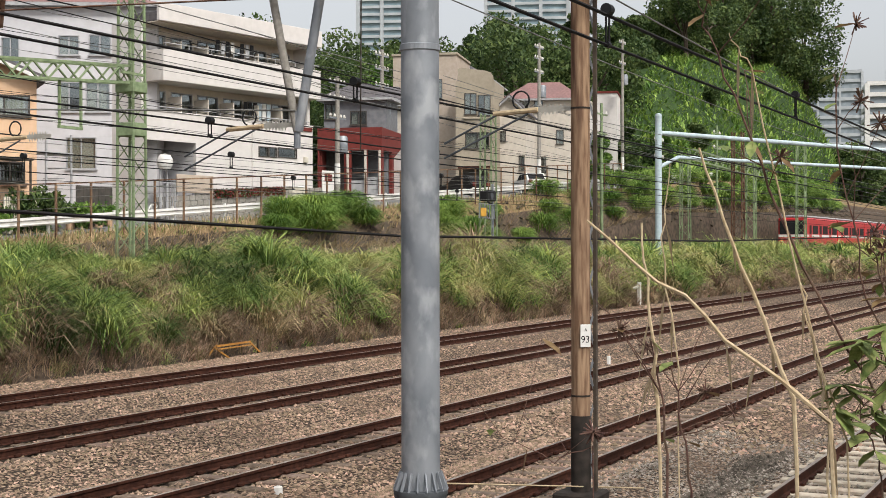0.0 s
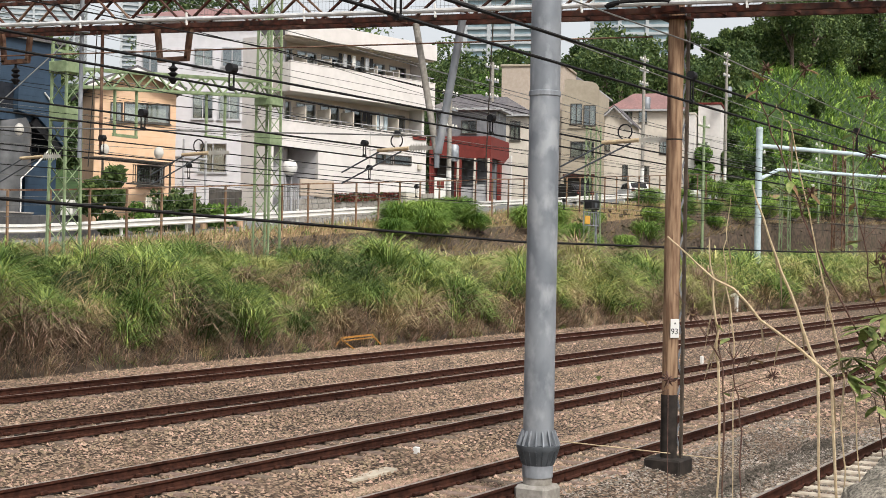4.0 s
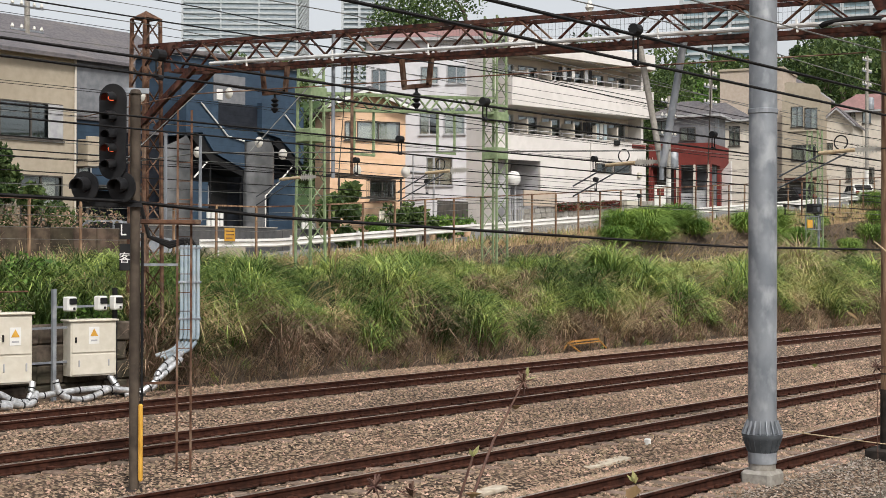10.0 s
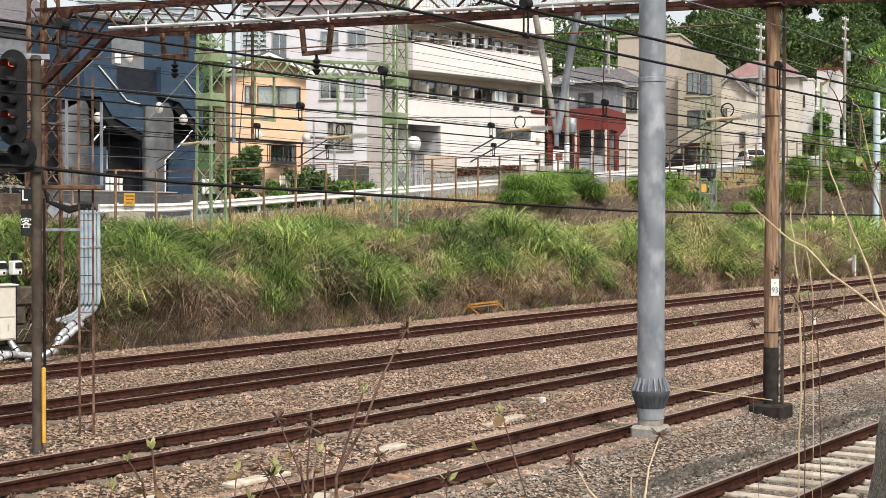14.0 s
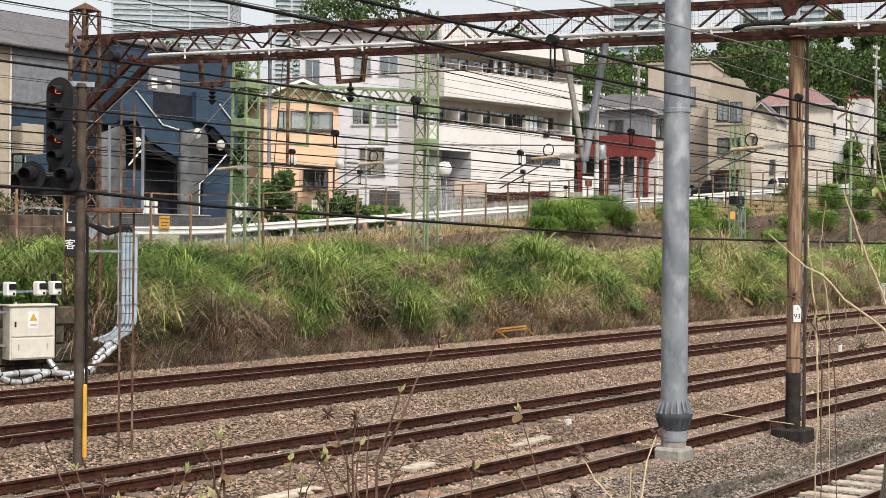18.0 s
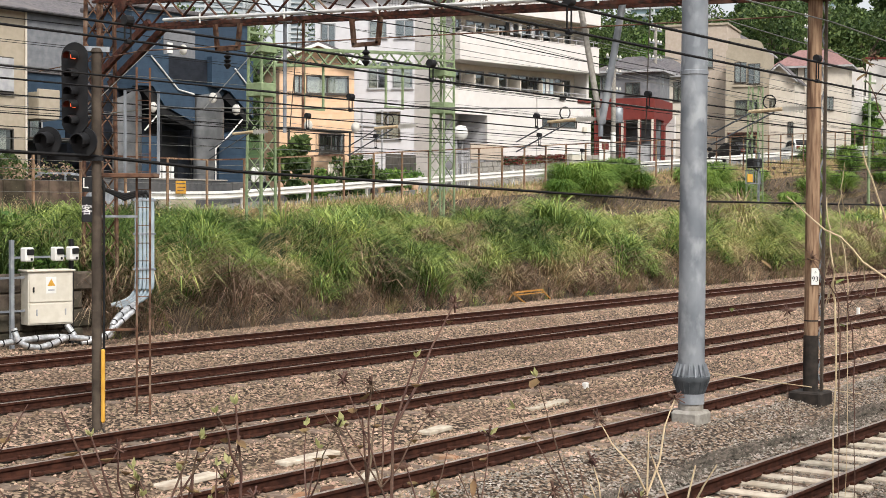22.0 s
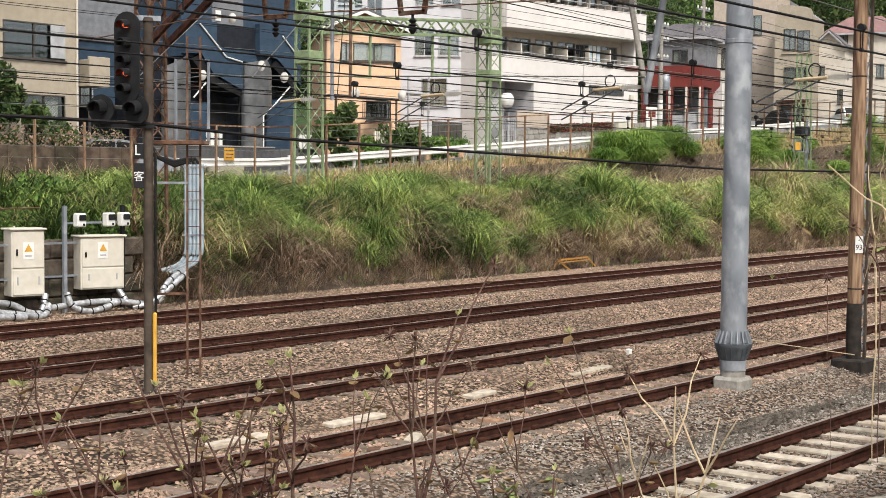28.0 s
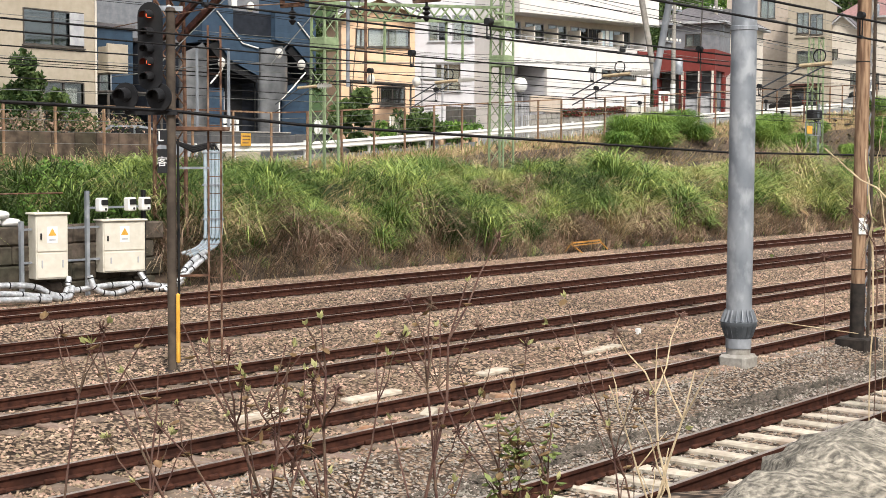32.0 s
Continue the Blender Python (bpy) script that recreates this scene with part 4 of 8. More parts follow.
for y, zc, zm, r, drops in ((7.1, 4.92, 5.2, 0.017, (11.6, 17.9, 25.5)), (11.2, 4.9, 5.1, 0.015, (9.6, 14.8, 20.8)), (15.15, 4.82, 5.02, 0.014, (17.8, 23.5, 31.0)),
                            (19.9, 4.85, 5.1, 0.012, (22.0, 31.0, 41.0)), (24.6, 4.85, 5.15, 0.012, (30.0, 41.0, 52.0))):
    m = wire("messenger_wire", "thick black overhead messenger wire", [(-30, y, zm + 0.25), (24, y, zm), (75, y, zm + 0.3), (160, y, zm), (320, y, zm)], r, WIRE, sag=0.1)
    wire("contact_wire", "black overhead contact wire", [(-30, y, zc + 0.12), (24, y, zc), (75, y, zc), (160, y, zc), (320, y, zc)], r * 0.9, WIRE)
    for x in drops:
        dropper(m, x, y, zc, zm + 0.04)
wire("feeder_cable", "thick black cable hung low along the cutting", [(14.4, 17.5, 4.0), (17.4, 17.5, 3.84), (34.0, 17.5, 3.45), (60, 17.5, 3.4), (110, 17.5, 3.9)], 0.03, WIRE)
wire("feeder_cable", "thick black cable hung low along the cutting", [(-10, 17.4, 4.3), (14.4, 17.5, 4.0)], 0.03, WIRE)
for y, z, r, m in ((13.2, 7.4, 0.012, WIREGREY), (9.3, 6.55, 0.012, WIREGREY), (22.0, 8.6, 0.012, WIREGREY), (27.0, 9.3, 0.014, WIRE), (28.6, 9.0, 0.012, WIREGREY), (29.4, 7.9, 0.014, WIRE), (17.5, 6.9, 0.012, WIRE)):
    wire("feeder_wire", "thin weathered overhead wire", [(-30, y, z + 0.2), (24, y, z), (75, y, z - 0.3), (160, y, z), (320, y, z)], r, m, sag=0.25)
for k, (y, z) in enumerate(((31.8, 6.0), (31.8, 7.0), (33.6, 7.3), (33.6, 8.0), (35.6, 7.4), (35.6, 8.2), (33.0, 9.2), (33.4, 9.8), (32.6, 10.4), (36.5, 6.2), (36.8, 6.7), (36.5, 5.4), (31.4, 5.1))):
    wire("far_wire", "thin overhead wire of the upper line", [(0, y, z), (34.2, y, z), (44.4, y, z + 0.12), (73.6, y, z + 0.5), (110, y, z + 0.9), (160, y, z + 1.2), (300, y, z + 2)], 0.009, WIRE if k % 2 else WIREGREY, sag=0.12)
# slack lines slanting down across the upper line
for k, (a, b) in enumerate((((40, 30, 9.8), (130, 36, 9.0)), ((46, 30, 10.6), (150, 36, 9.8)), ((52, 31, 9.4), (140, 37, 8.4)), ((60, 29, 10.4), (150, 34, 11.0)), ((38, 36, 8.9), (120, 37, 9.6)))):
    wire("service_wire", "slack pale service wire", [a, b], 0.013, WIREGREY, sag=0.5)
wire("stay_wire", "thin pale stay wire", [(20.1, 9.95, 0.66), (25.9, 9.35, -0.25)], 0.009, STRAWSTEM)


def cantilevers():
    t = thing("cantilever_arm", "ribbed insulator and slanting arms carrying the contact wire", "cantilever", (24.05, 9.62, 5.05), group="wire cantilevers")

    def arm(t, sgn=1):
        rows = [(0.03, 0.12)]
        v = []
        for k in range(7):
            v += [(0.035, 0.2 + k * 0.055), (0.085, 0.22 + k * 0.055), (0.035, 0.24 + k * 0.055)]
        s = Shape().lathe([(0.03, 0.1)] + v + [(0.03, 0.62)], 14)
        s.v = [(0, y, x) for x, z, y in ((p[0], p[1], p[2]) for p in s.v)]
        part("insulator", s, PORCELAIN, t, "cream ribbed porcelain insulator", smooth=True)
        part("rod", Shape().tube([(0, 0.6, 0), (0, 1.25, -0.03)], 0.035, 8), STRAWSTEM, t, "pale rod", smooth=True)
        part("arm", Shape().tube([(0, 1.15, -0.02), (-0.1, 1.95, -0.42)], 0.015, 8), DARKSTEEL, t, smooth=True)
        part("arm", Shape().tube([(0, 0.75, -0.05), (-0.1, 1.95, -0.62)], 0.015, 8), DARKSTEEL, t, smooth=True)
        ring = [(0, 0.85 + 0.12 * math.sin(a), 0.14 + 0.12 * math.cos(a)) for a in np.linspace(-2.6, 2.8, 16)]
        part("loop_cable", Shape().tube(ring, 0.013, 6), BLACK, t, "looped black cable", smooth=True)
    arm(t)
    copy_thing(t, pose(24.05, 13.98, 5.0))
    copy_thing(t, pose(24.05, 18.5, 5.0))
    copy_thing(t, pose(24.05, 22.9, 5.0))
    v = thing("drop_post", "pair of steel tubes hanging in a V from the gantry", "drop post", (24.05, 14.0, 4.9))
    part("tube", Shape().tube([(0, 0.48, 2.3), (0, 0.0, 0.0)], 0.06, 10), CONCRETE, v, "beige tube", smooth=True)
    part("tube", Shape().tube([(0, -0.5, 2.5), (0, -0.02, 0.0)], 0.07, 10), GALV, v, smooth=True)
    part("foot", Shape().tube([(0, 0, 0.3), (0, 0, -0.25)], 0.05, 8), GALV, v)
    for y, z, r in ((22.42, 4.95, 0.045), (21.85, 5.0, 0.035)):
        d = thing("drop_tube", "grey steel drop tube hanging from the gantry", "drop tube", (24.0, y, z), group="drop tubes")
        part("tube", Shape().tube([(0, 0, 0), (0, 0, (8.3 if r > 0.04 else 7.75) - z)], r, 12), GALV if r > 0.04 else RUST, d, smooth=True)
        part("clamp", Shape().soft(-0.12, 0.12, -0.12, 0.12, 2.55, 2.62, 0.01), GALV, d)
    # insulators on stretched cross wires
    for x, y, z in ((20.0, 24.2, 6.55), (21.0, 22.6, 6.6), (20.5, 23.0, 5.35), (21.5, 21.5, 5.3), (21.2, 21.9, 5.55), (22.8, 20.6, 5.0), (23.2, 19.6, 4.95)):
        d = thing("disc_insulator", "white porcelain disc insulator on a wire", "insulator", (x, y, z), group="disc insulators")
        s = Shape().lathe([(0.03, -0.05), (0.05, -0.04), (0.115, -0.012), (0.115, 0.008), (0.05, 0.025), (0.03, 0.07)], 14)
        s.v = [(p[2], p[0], p[1]) for p in s.v]
        part("disc", s, PORCELAIN, d, smooth=True)
    wire("cross_span_wire", "rusty cross span wire", [(22.0, 28.8, 6.55), (20.5, 23.4, 6.58), (24, 10, 6.7)], 0.014, RUST)
    wire("cross_span_wire", "rusty cross span wire", [(22.0, 28.8, 5.3), (20.5, 23.0, 5.33), (24, 14, 5.2)], 0.014, WIREGREY)
    for a, b in (((24, 26.6, 7.4), (19.5, 24.6, 4.9)), ((24, 22.0, 7.5), (26.5, 24.6, 4.95)), ((24, 22.6, 7.5), (19.0, 19.9, 5.1)), ((24, 12.9, 7.4), (28, 15.15, 4.9))):
        wire("pull_off_rod", "pale slanting pull-off rod", [a, b], 0.012, WIREGREY)


cantilevers()


# ---- line-side cabinets, hoses, small fittings ----
def cabinet(label, x, y, z, w, h, d, split):
    t = thing("equipment_cabinet", label, "cabinet", (x, y, z), group="line-side cabinets")
    t.rotation_euler = (0, 0, radians(-14))
    part("body", Shape().soft(-w / 2, w / 2, 0, d, 0, h, 0.015), CREAMBOX, t)
    part("roof", Shape().soft(-w / 2 - 0.05, w / 2 + 0.05, -0.06, d + 0.05, h, h + 0.05, 0.015), CREAMBOX, t)
    up = part("upper_door", Shape().soft(-w / 2 + 0.03, w / 2 - 0.03, -0.025, 0, h * split + 0.02, h - 0.04, 0.008), CREAMBOX, t)
    lo = part("lower_door", Shape().soft(-w / 2 + 0.03, w / 2 - 0.03, -0.025, 0, 0.04, h * split - 0.02, 0.008), CREAMBOX, t)
    part("handle", Shape().soft(-w / 2 + 0.1, -w / 2 + 0.14, -0.06, -0.024, h * (split + 0.2), h * (split + 0.3), 0.008), BLACK, up, "black door handle")
    for s in (-1, 1):
        part("latch", Shape().soft(s * w * 0.32 - 0.02, s * w * 0.32 + 0.02, -0.045, -0.024, h * 0.18, h * 0.3, 0.008), TRIM, lo)
    n = part("notice", Shape().box(-0.13, 0.13, -0.032, -0.0255, h * split + 0.22, h * split + 0.62), WHITE, up, "white warning notice with a yellow triangle")
    zt = h * split + 0.4
    part("triangle", Shape().prism([(-0.1, zt), (0.1, zt), (0, zt + 0.18)], "y", -0.036, -0.0325), YELLOW, n, "yellow warning triangle")
    part("notice_bar", Shape().box(-0.08, 0.08, -0.036, -0.0325, zt - 0.12, zt - 0.08), TRIM, n)
    part("lifting_eye", Shape().tube([(-w * 0.3, d / 2, h + 0.05), (-w * 0.3, d / 2, h + 0.1)], 0.025, 8), CREAMBOX, t)
    return t


cabinet("tall cream steel cabinet with warning notice above silver hoses", 19.35, 27.75, 0.3, 0.8, 1.55, 0.5, 0.42)
cabinet("broad cream steel cabinet with warning notice above silver hoses", 21.5, 27.75, 0.35, 1.14, 1.28, 0.45, 0.42)


def camera_boxes():
    r = thing("steel_rack", "galvanised steel rack posts holding the cabinets", "rack", (20.7, 28.05, -0.2))
    for x in (-2.0, -0.1, 1.65):
        part("post", Shape().bar((x, 0, 0), (x, 0, 2.6 if x > -1 else 1.9), 0.09), GALV if x < 1 else BLACK, r)
    for z in (0.9, 1.7):
        part("rail", Shape().bar((-2.0, 0.05, z), (1.65, 0.05, z), 0.05), GALV, r)
    part("top_rail", Shape().bar((-0.15, 0, 2.18), (1.6, 0, 2.18), 0.05), GALV, r)
    part("guard_rail", Shape().tube([(-2.5, 0.3, 2.55), (-0.6, 0.3, 2.55)], 0.02, 6), RUST, r)
    for x in (0.28, 1.16, 1.62):
        b = thing("meter_box", "small white instrument box with a dark window", "instrument box", (20.7 + x, 27.95, 1.88), group="instrument boxes")
        part("case", Shape().soft(-0.13, 0.13, -0.1, 0.12, 0, 0.34, 0.03), WHITE, b)
        part("window", Shape().soft(-0.1, 0.1, -0.125, -0.1, 0.16, 0.3, 0.02), BLACK, b, "dark window")
        part("latch", Shape().soft(0.01, 0.07, -0.115, -0.1, 0.03, 0.09, 0.01), BLACK, b)


camera_boxes()


def hoses():
    def hose(pts, r=0.075):
        t = thing("cable_hose", "silver foil wrapped cable hose", "hose", pts[0], group="silver cable hoses")
        fine = []
        n = len(pts)
        for i in range(n - 1):
            p0, p1, p2, p3 = (Vector(pts[max(i - 1, 0)]), Vector(pts[i]), Vector(pts[i + 1]), Vector(pts[min(i + 2, n - 1)]))
            for k in range(8):
                u = k / 8
                fine.append(0.5 * (2 * p1 + (p2 - p0) * u + (2 * p0 - 5 * p1 + 4 * p2 - p3) * u * u + (3 * p1 - 3 * p2 + p3 - p0) * u ** 3))
        fine.append(Vector(pts[-1]))
        o = Vector(pts[0])
        part("hose", Shape().tube([p - o for p in fine], r, 10), SILVER, t, smooth=True)
        for p, q in list(zip(fine, fine[1:]))[2::5]:
            d = (q - p).normalized()
            part("tie", Shape().tube([p - o - d * 0.015, p - o + d * 0.015], r * 1.12, 10), BLACK, t, "thin dark tie")
    hose([(12.45, 27.6, 0.5), (16.95, 27.5, 0.3), (18.45, 27.4, 0.22), (19.05, 27.35, -0.02), (19.45, 27.4, -0.05), (19.65, 27.5, 0.35)])
    hose([(12.45, 27.4, 0.3), (17.25, 27.2, 0.12), (18.45, 27.2, 0.0), (19.35, 27.2, -0.12), (19.70, 27.45, 0.1)])
    hose([(12.45, 27.2, 0.1), (17.45, 27.0, -0.02), (18.75, 27.0, -0.1)])
    hose([(20.25, 27.5, 0.35), (20.35, 27.4, 0.02), (20.75, 27.3, -0.12), (21.25, 27.3, -0.05), (21.65, 27.3, 0.05), (22.45, 27.2, -0.05)])
    hose([(19.75, 27.6, 0.0), (21.05, 27.5, 0.08), (21.85, 27.4, 0.04), (22.65, 27.3, -0.12)])
    hose([(21.95, 27.8, 0.4), (22.05, 27.6, 0.1), (22.15, 27.5, -0.08), (22.75, 27.4, -0.05)])
    hose([(22.05, 27.3, -0.1), (22.65, 27.0, 0.05), (22.80, 27.0, 0.35), (23.20, 27.1, 0.6), (23.70, 27.2, 0.78)])
    hose([(22.25, 27.1, -0.12), (22.60, 27.0, 0.1), (23.00, 27.0, 0.35), (23.60, 27.1, 0.66)])


hoses()


def small_fittings():
    t = thing("yellow_frame", "rusty yellow steel frame lying at the foot of the bank", "frame", (41.85, 28.0, -0.2))
    part("top_bar", Shape().bar((0.2, 0, 0.4), (2.05, 0, 0.43), 0.045, 0.06), OCHRE, t)
    part("lower_bar", Shape().bar((0.12, -0.1, 0.31), (1.95, -0.1, 0.34), 0.035), OCHRE, t)
    part("leg", Shape().bar((0.08, 0, 0.37), (0.68, -0.15, 0.0), 0.045), OCHRE, t)
    part("leg", Shape().bar((0.24, 0, 0.44), (-0.05, 0.25, 0.0), 0.05), OCHRE, t)
    part("leg", Shape().bar((2.0, 0, 0.42), (2.4, -0.12, 0.08), 0.045), OCHRE, t)
    part("leg", Shape().bar((2.4, -0.05, 0.5), (2.4, -0.05, 0.05), 0.05), OLIVE, t)
    t = thing("marker_post", "white marker post with a short arm", "post", (84.0, 28.2, -0.2))
    part("post", Shape().soft(-0.1, 0.1, -0.1, 0.1, 0, 1.35, 0.02), WHITE, t)
    part("arm", Shape().bar((-0.9, 0, 1.0), (0.05, 0, 1.25), 0.16, 0.1), WHITE, t)
    for x, y in ((23.06, 13.71), (47, 17.2)):
        t = thing("marker_stub", "short white stub post in the ballast", "stub", (x, y, -0.4), group="marker stubs")
        part("stub", Shape().soft(-0.05, 0.05, -0.05, 0.05, 0, 0.3, 0.015), WHITE, t)
    # concrete troughs and slabs along the tracks
    for x, y, w, a in ((14.5, 13.1, 1.1, -2), (21.1, 13.37, 1.3, 1), (16.65, 14.2, 0.8, -4), (12.3, 13.2, 1.0, 1), (17.6, 13.2, 0.7, 5)):
        t = thing("cable_trough_lid", "pale concrete trough lid lying in the ballast", "trough lid", (x, y, -0.33), group="trough lids")
        t.rotation_euler = (0, radians(-1), radians(a))
        part("slab", Shape().soft(-w / 2, w / 2, -0.12, 0.12, 0, 0.07, 0.015), SLEEPER_PALE, t)
    for k, (x, y, w, d, a) in enumerate(((14.75, 10.05, 1.05, 0.3, 6), (18.95, 10.12, 1.4, 0.16, -3), (13.45, 9.87, 0.9, 0.22, 9), (11.4, 9.72, 0.75, 0.28, 4))):
        t = thing("concrete_slab", "flat tan concrete slab half buried in gravel", "slab", (x, y, -0.36), group="concrete slabs")
        t.rotation_euler = (radians(2), radians(-1), radians(a))
        part("slab", Shape().soft(-w / 2, w / 2, -d / 2, d / 2, -0.05, 0.06, 0.02), CONCRETE, t)
    for k, (x, y) in enumerate(((16.66, 11.78), (16.16, 11.8), (12.63, 10.81), (12.36, 10.86), (11.15, 10.58), (13.4, 11.1), (13.1, 10.7), (14.2, 11.2), (14.9, 10.75), (15.5, 11.75), (11.9, 10.9), (10.6, 10.95), (12.0, 11.8), (13.8, 11.85), (15.1, 11.15))):
        t = thing("broken_tile", "loose orange-brown wooden block between the rails", "block", (x, y, -0.2), group="loose blocks")
        t.rotation_euler = (random.uniform(-0.1, 0.1), random.uniform(-0.15, 0.15), random.uniform(-0.4, 0.9))
        w = random.uniform(0.09, 0.19)
        part("block", Shape().soft(-w, w, -0.085, 0.085, 0, 0.08, 0.015), (TILE, SLEEPER_PALE, TILE, RUST)[k % 4], t)
    for k, (x, z, w) in enumerate(((18.1, 1.57, 0.3), (18.68, 1.56, 0.26), (18.4, 1.75, 0.28))):
        t = thing("sandbag", "full white sandbag lying on the block wall", "sandbag", (x, 28.48, z), group="sandbags")
        t.rotation_euler = (0, 0, 0.3 * k - 0.2)
        bag = Shape().lathe([(0.02, -1.0), (0.55, -0.9), (0.9, -0.55), (1.0, 0.0), (0.92, 0.5), (0.6, 0.85), (0.3, 0.98), (0.02, 1.0)], 14)
        bag.v = [(p[2] * w, p[0] * 0.2, p[1] * 0.115 + 0.1 + 0.012 * math.sin(9 * p[2])) for p in bag.v]
        part("bag", bag, WHITE, t, smooth=True)
    t = thing("block_wall", "low wall of dark stone blocks behind the cabinets", "wall", (10.0, 28.3, -0.3))
    for i in range(18):
        for j in range(4):
            part("block", Shape().soft(i * 0.72 + (j % 2) * 0.3, i * 0.72 + (j % 2) * 0.3 + 0.7, random.uniform(-0.03, 0.03), 0.4, j * 0.47, j * 0.47 + 0.455, 0.04), BLOCKSTONE, t)
    for k, (x, z) in enumerate(((16.3, 1.57), (16.9, 1.57), (17.3, 1.58), (16.6, 1.77), (15.8, 1.57))):
        t = thing("sand_bag", "white sandbag lying on the block wall", "sandbag", (x, 28.45, z), group="white sandbags")
        s = Shape().lathe([(0.05, 0), (0.22, 0.03), (0.27, 0.1), (0.2, 0.2), (0.05, 0.23)], 12)
        s.v = [(p[0] * 1.4 + 0.03 * math.sin(p[1] * 30), p[1], p[2] * (1 + 0.2 * math.sin(p[0] * 17))) for p in s.v]
        part("bag", s, WHITE, t, smooth=True)


small_fittings()


def line_signal():
    t = thing("small_signal", "small black signal head with a caged ladder and yellow plate", "signal", (72.05, 32.3, 2.4))
    part("post", Shape().bar((0.75, 0.1, 0), (0.75, 0.1, 4.0), 0.09), GALV, t)
    part("head", Shape().soft(-0.55, 0.55, -0.2, 0.25, 3.1, 3.62, 0.05), BLACK, t)
    part("lens", Shape().tube([(-0.02, -0.22, 3.36), (-0.02, -0.2, 3.36)], 0.17, 16), DARKSTEEL, t, "round dark lens face")
    part("bracket", Shape().bar((0.0, 0.05, 3.1), (0.75, 0.08, 2.9), 0.07), BLACK, t)
    part("yellow_plate", Shape().soft(-1.2, -0.55, -0.14, -0.1, 2.32, 2.75, 0.01), YELLOW, t, "yellow plate")
    for k in range(7):
        part("cage_bar", Shape().bar((-1.25 + k * 0.32, -0.05, 2.25), (-1.25 + k * 0.32, -0.05, 2.95), 0.035), GALV, t)
    for z in (2.25, 2.95):
        part("cage_rail", Shape().bar((-1.3, -0.05, z), (0.75, -0.05, z), 0.04), GALV, t)


line_signal()


def right_masts():
    for x, y, h, m in ((126.0, 33.0, 10.5, RUST), (132, 33.4, 9.5, GREENPAINT), (152.0, 33, 11.0, GREENPAINT)):
        t = thing("lattice_mast", "slender lattice steel mast beside the upper line", "mast", (x, y, 2.4), group="green lattice masts")
        lattice(t, h, 0.9, 0.8, 0.11, 0.07, m, 0.9)
    for x, y, h in ((104, 37.5, 11), (118, 37.5, 10), (138, 38, 12)):
        t = thing("slim_pole", "slim pale green pole with small insulators", "pole", (x, y, 2.6), group="slim poles")
        part("pole", Shape().lathe([(0.12, 0), (0.1, h)], 10), GREENPAINT, t, smooth=True)
        for z in (h - 0.8, h - 2.2):
            part("arm", Shape().bar((-1.2, 0, z), (1.2, 0, z), 0.1), GREENPAINT, t)
            for xx in (-1.0, 1.0):
                part("insulator", Shape().lathe([(0.05, 0), (0.12, 0.08), (0.05, 0.3)], 8, (xx, 0, z)), PORCELAIN, t)
    t = thing("lattice_beam", "pale green lattice beam over the upper line", "beam", (112.0, 33.0, 9.8))
    for dz in (0, 0.8):
        part("chord", Shape().bar((0, 0, dz), (34, 2, dz), 0.13), GREENPAINT, t)
    for i in range(24):
        a, b = 34 * i / 24, 34 * (i + 1) / 24
        part("brace", Shape().bar((a, 2 * i / 24, 0.8 * (i % 2)), (b, 2 * (i + 1) / 24, 0.8 * ((i + 1) % 2)), 0.08), GREENPAINT, t)


right_masts()


# ---- the red train ----
def train():
    t = thing("train", "red commuter train with a white stripe and black cab front", "train", (148.6, 34.6, 2.4))
    for k in range(3):
        x = 18.4 * k
        c = part("car", Shape().soft(x, x + 18, -1.4, 1.4, 0.9, 3.75, 0.12), RED_TRAIN, t)
        part("roof", Shape().soft(x + 0.1, x + 17.9, -1.25, 1.25, 3.75, 3.98, 0.1), TRIM, c, "grey roof")
        part("stripe", Shape().box(x + 0.15, x + 17.85, -1.415, -1.4, 1.72, 1.98), WHITE, c, "white stripe")
        for i in range(3):
            part("door", Shape().box(x + 2.0 + i * 5.5, x + 3.3 + i * 5.5, -1.418, -1.4, 1.0, 3.1), RED_TRAIN, c)
            part("door_window", Shape().box(x + 2.15 + i * 5.5, x + 3.15 + i * 5.5, -1.43, -1.419, 2.05, 2.95), BLACK, c)
            part("side_window", Shape().box(x + 4.0 + i * 5.5, x + 6.6 + i * 5.5, -1.43, -1.402, 2.05, 2.95), BLACK, c, "dark side window")
        for xx in (3, 15):
            part("bogie", Shape().soft(x + xx - 1.2, x + xx + 1.2, -1.1, 1.1, 0.1, 0.75, 0.1), BLACK, c)
    f = part("cab_window", Shape().soft(-0.04, 0.02, -1.25, 1.25, 2.0, 3.45, 0.02), BLACK, t, "black cab window")
    part("front_stripe", Shape().box(-0.03, 0.0, -1.35, 1.35, 1.72, 1.98), WHITE, t)
    for y in (-1.0, 1.0):
        part("tail_lamp", Shape().tube([(-0.05, y, 1.35), (0, y, 1.35)], 0.1, 10), LAMP_RED, t, "red tail lamp")
    return t


TRAIN = train()
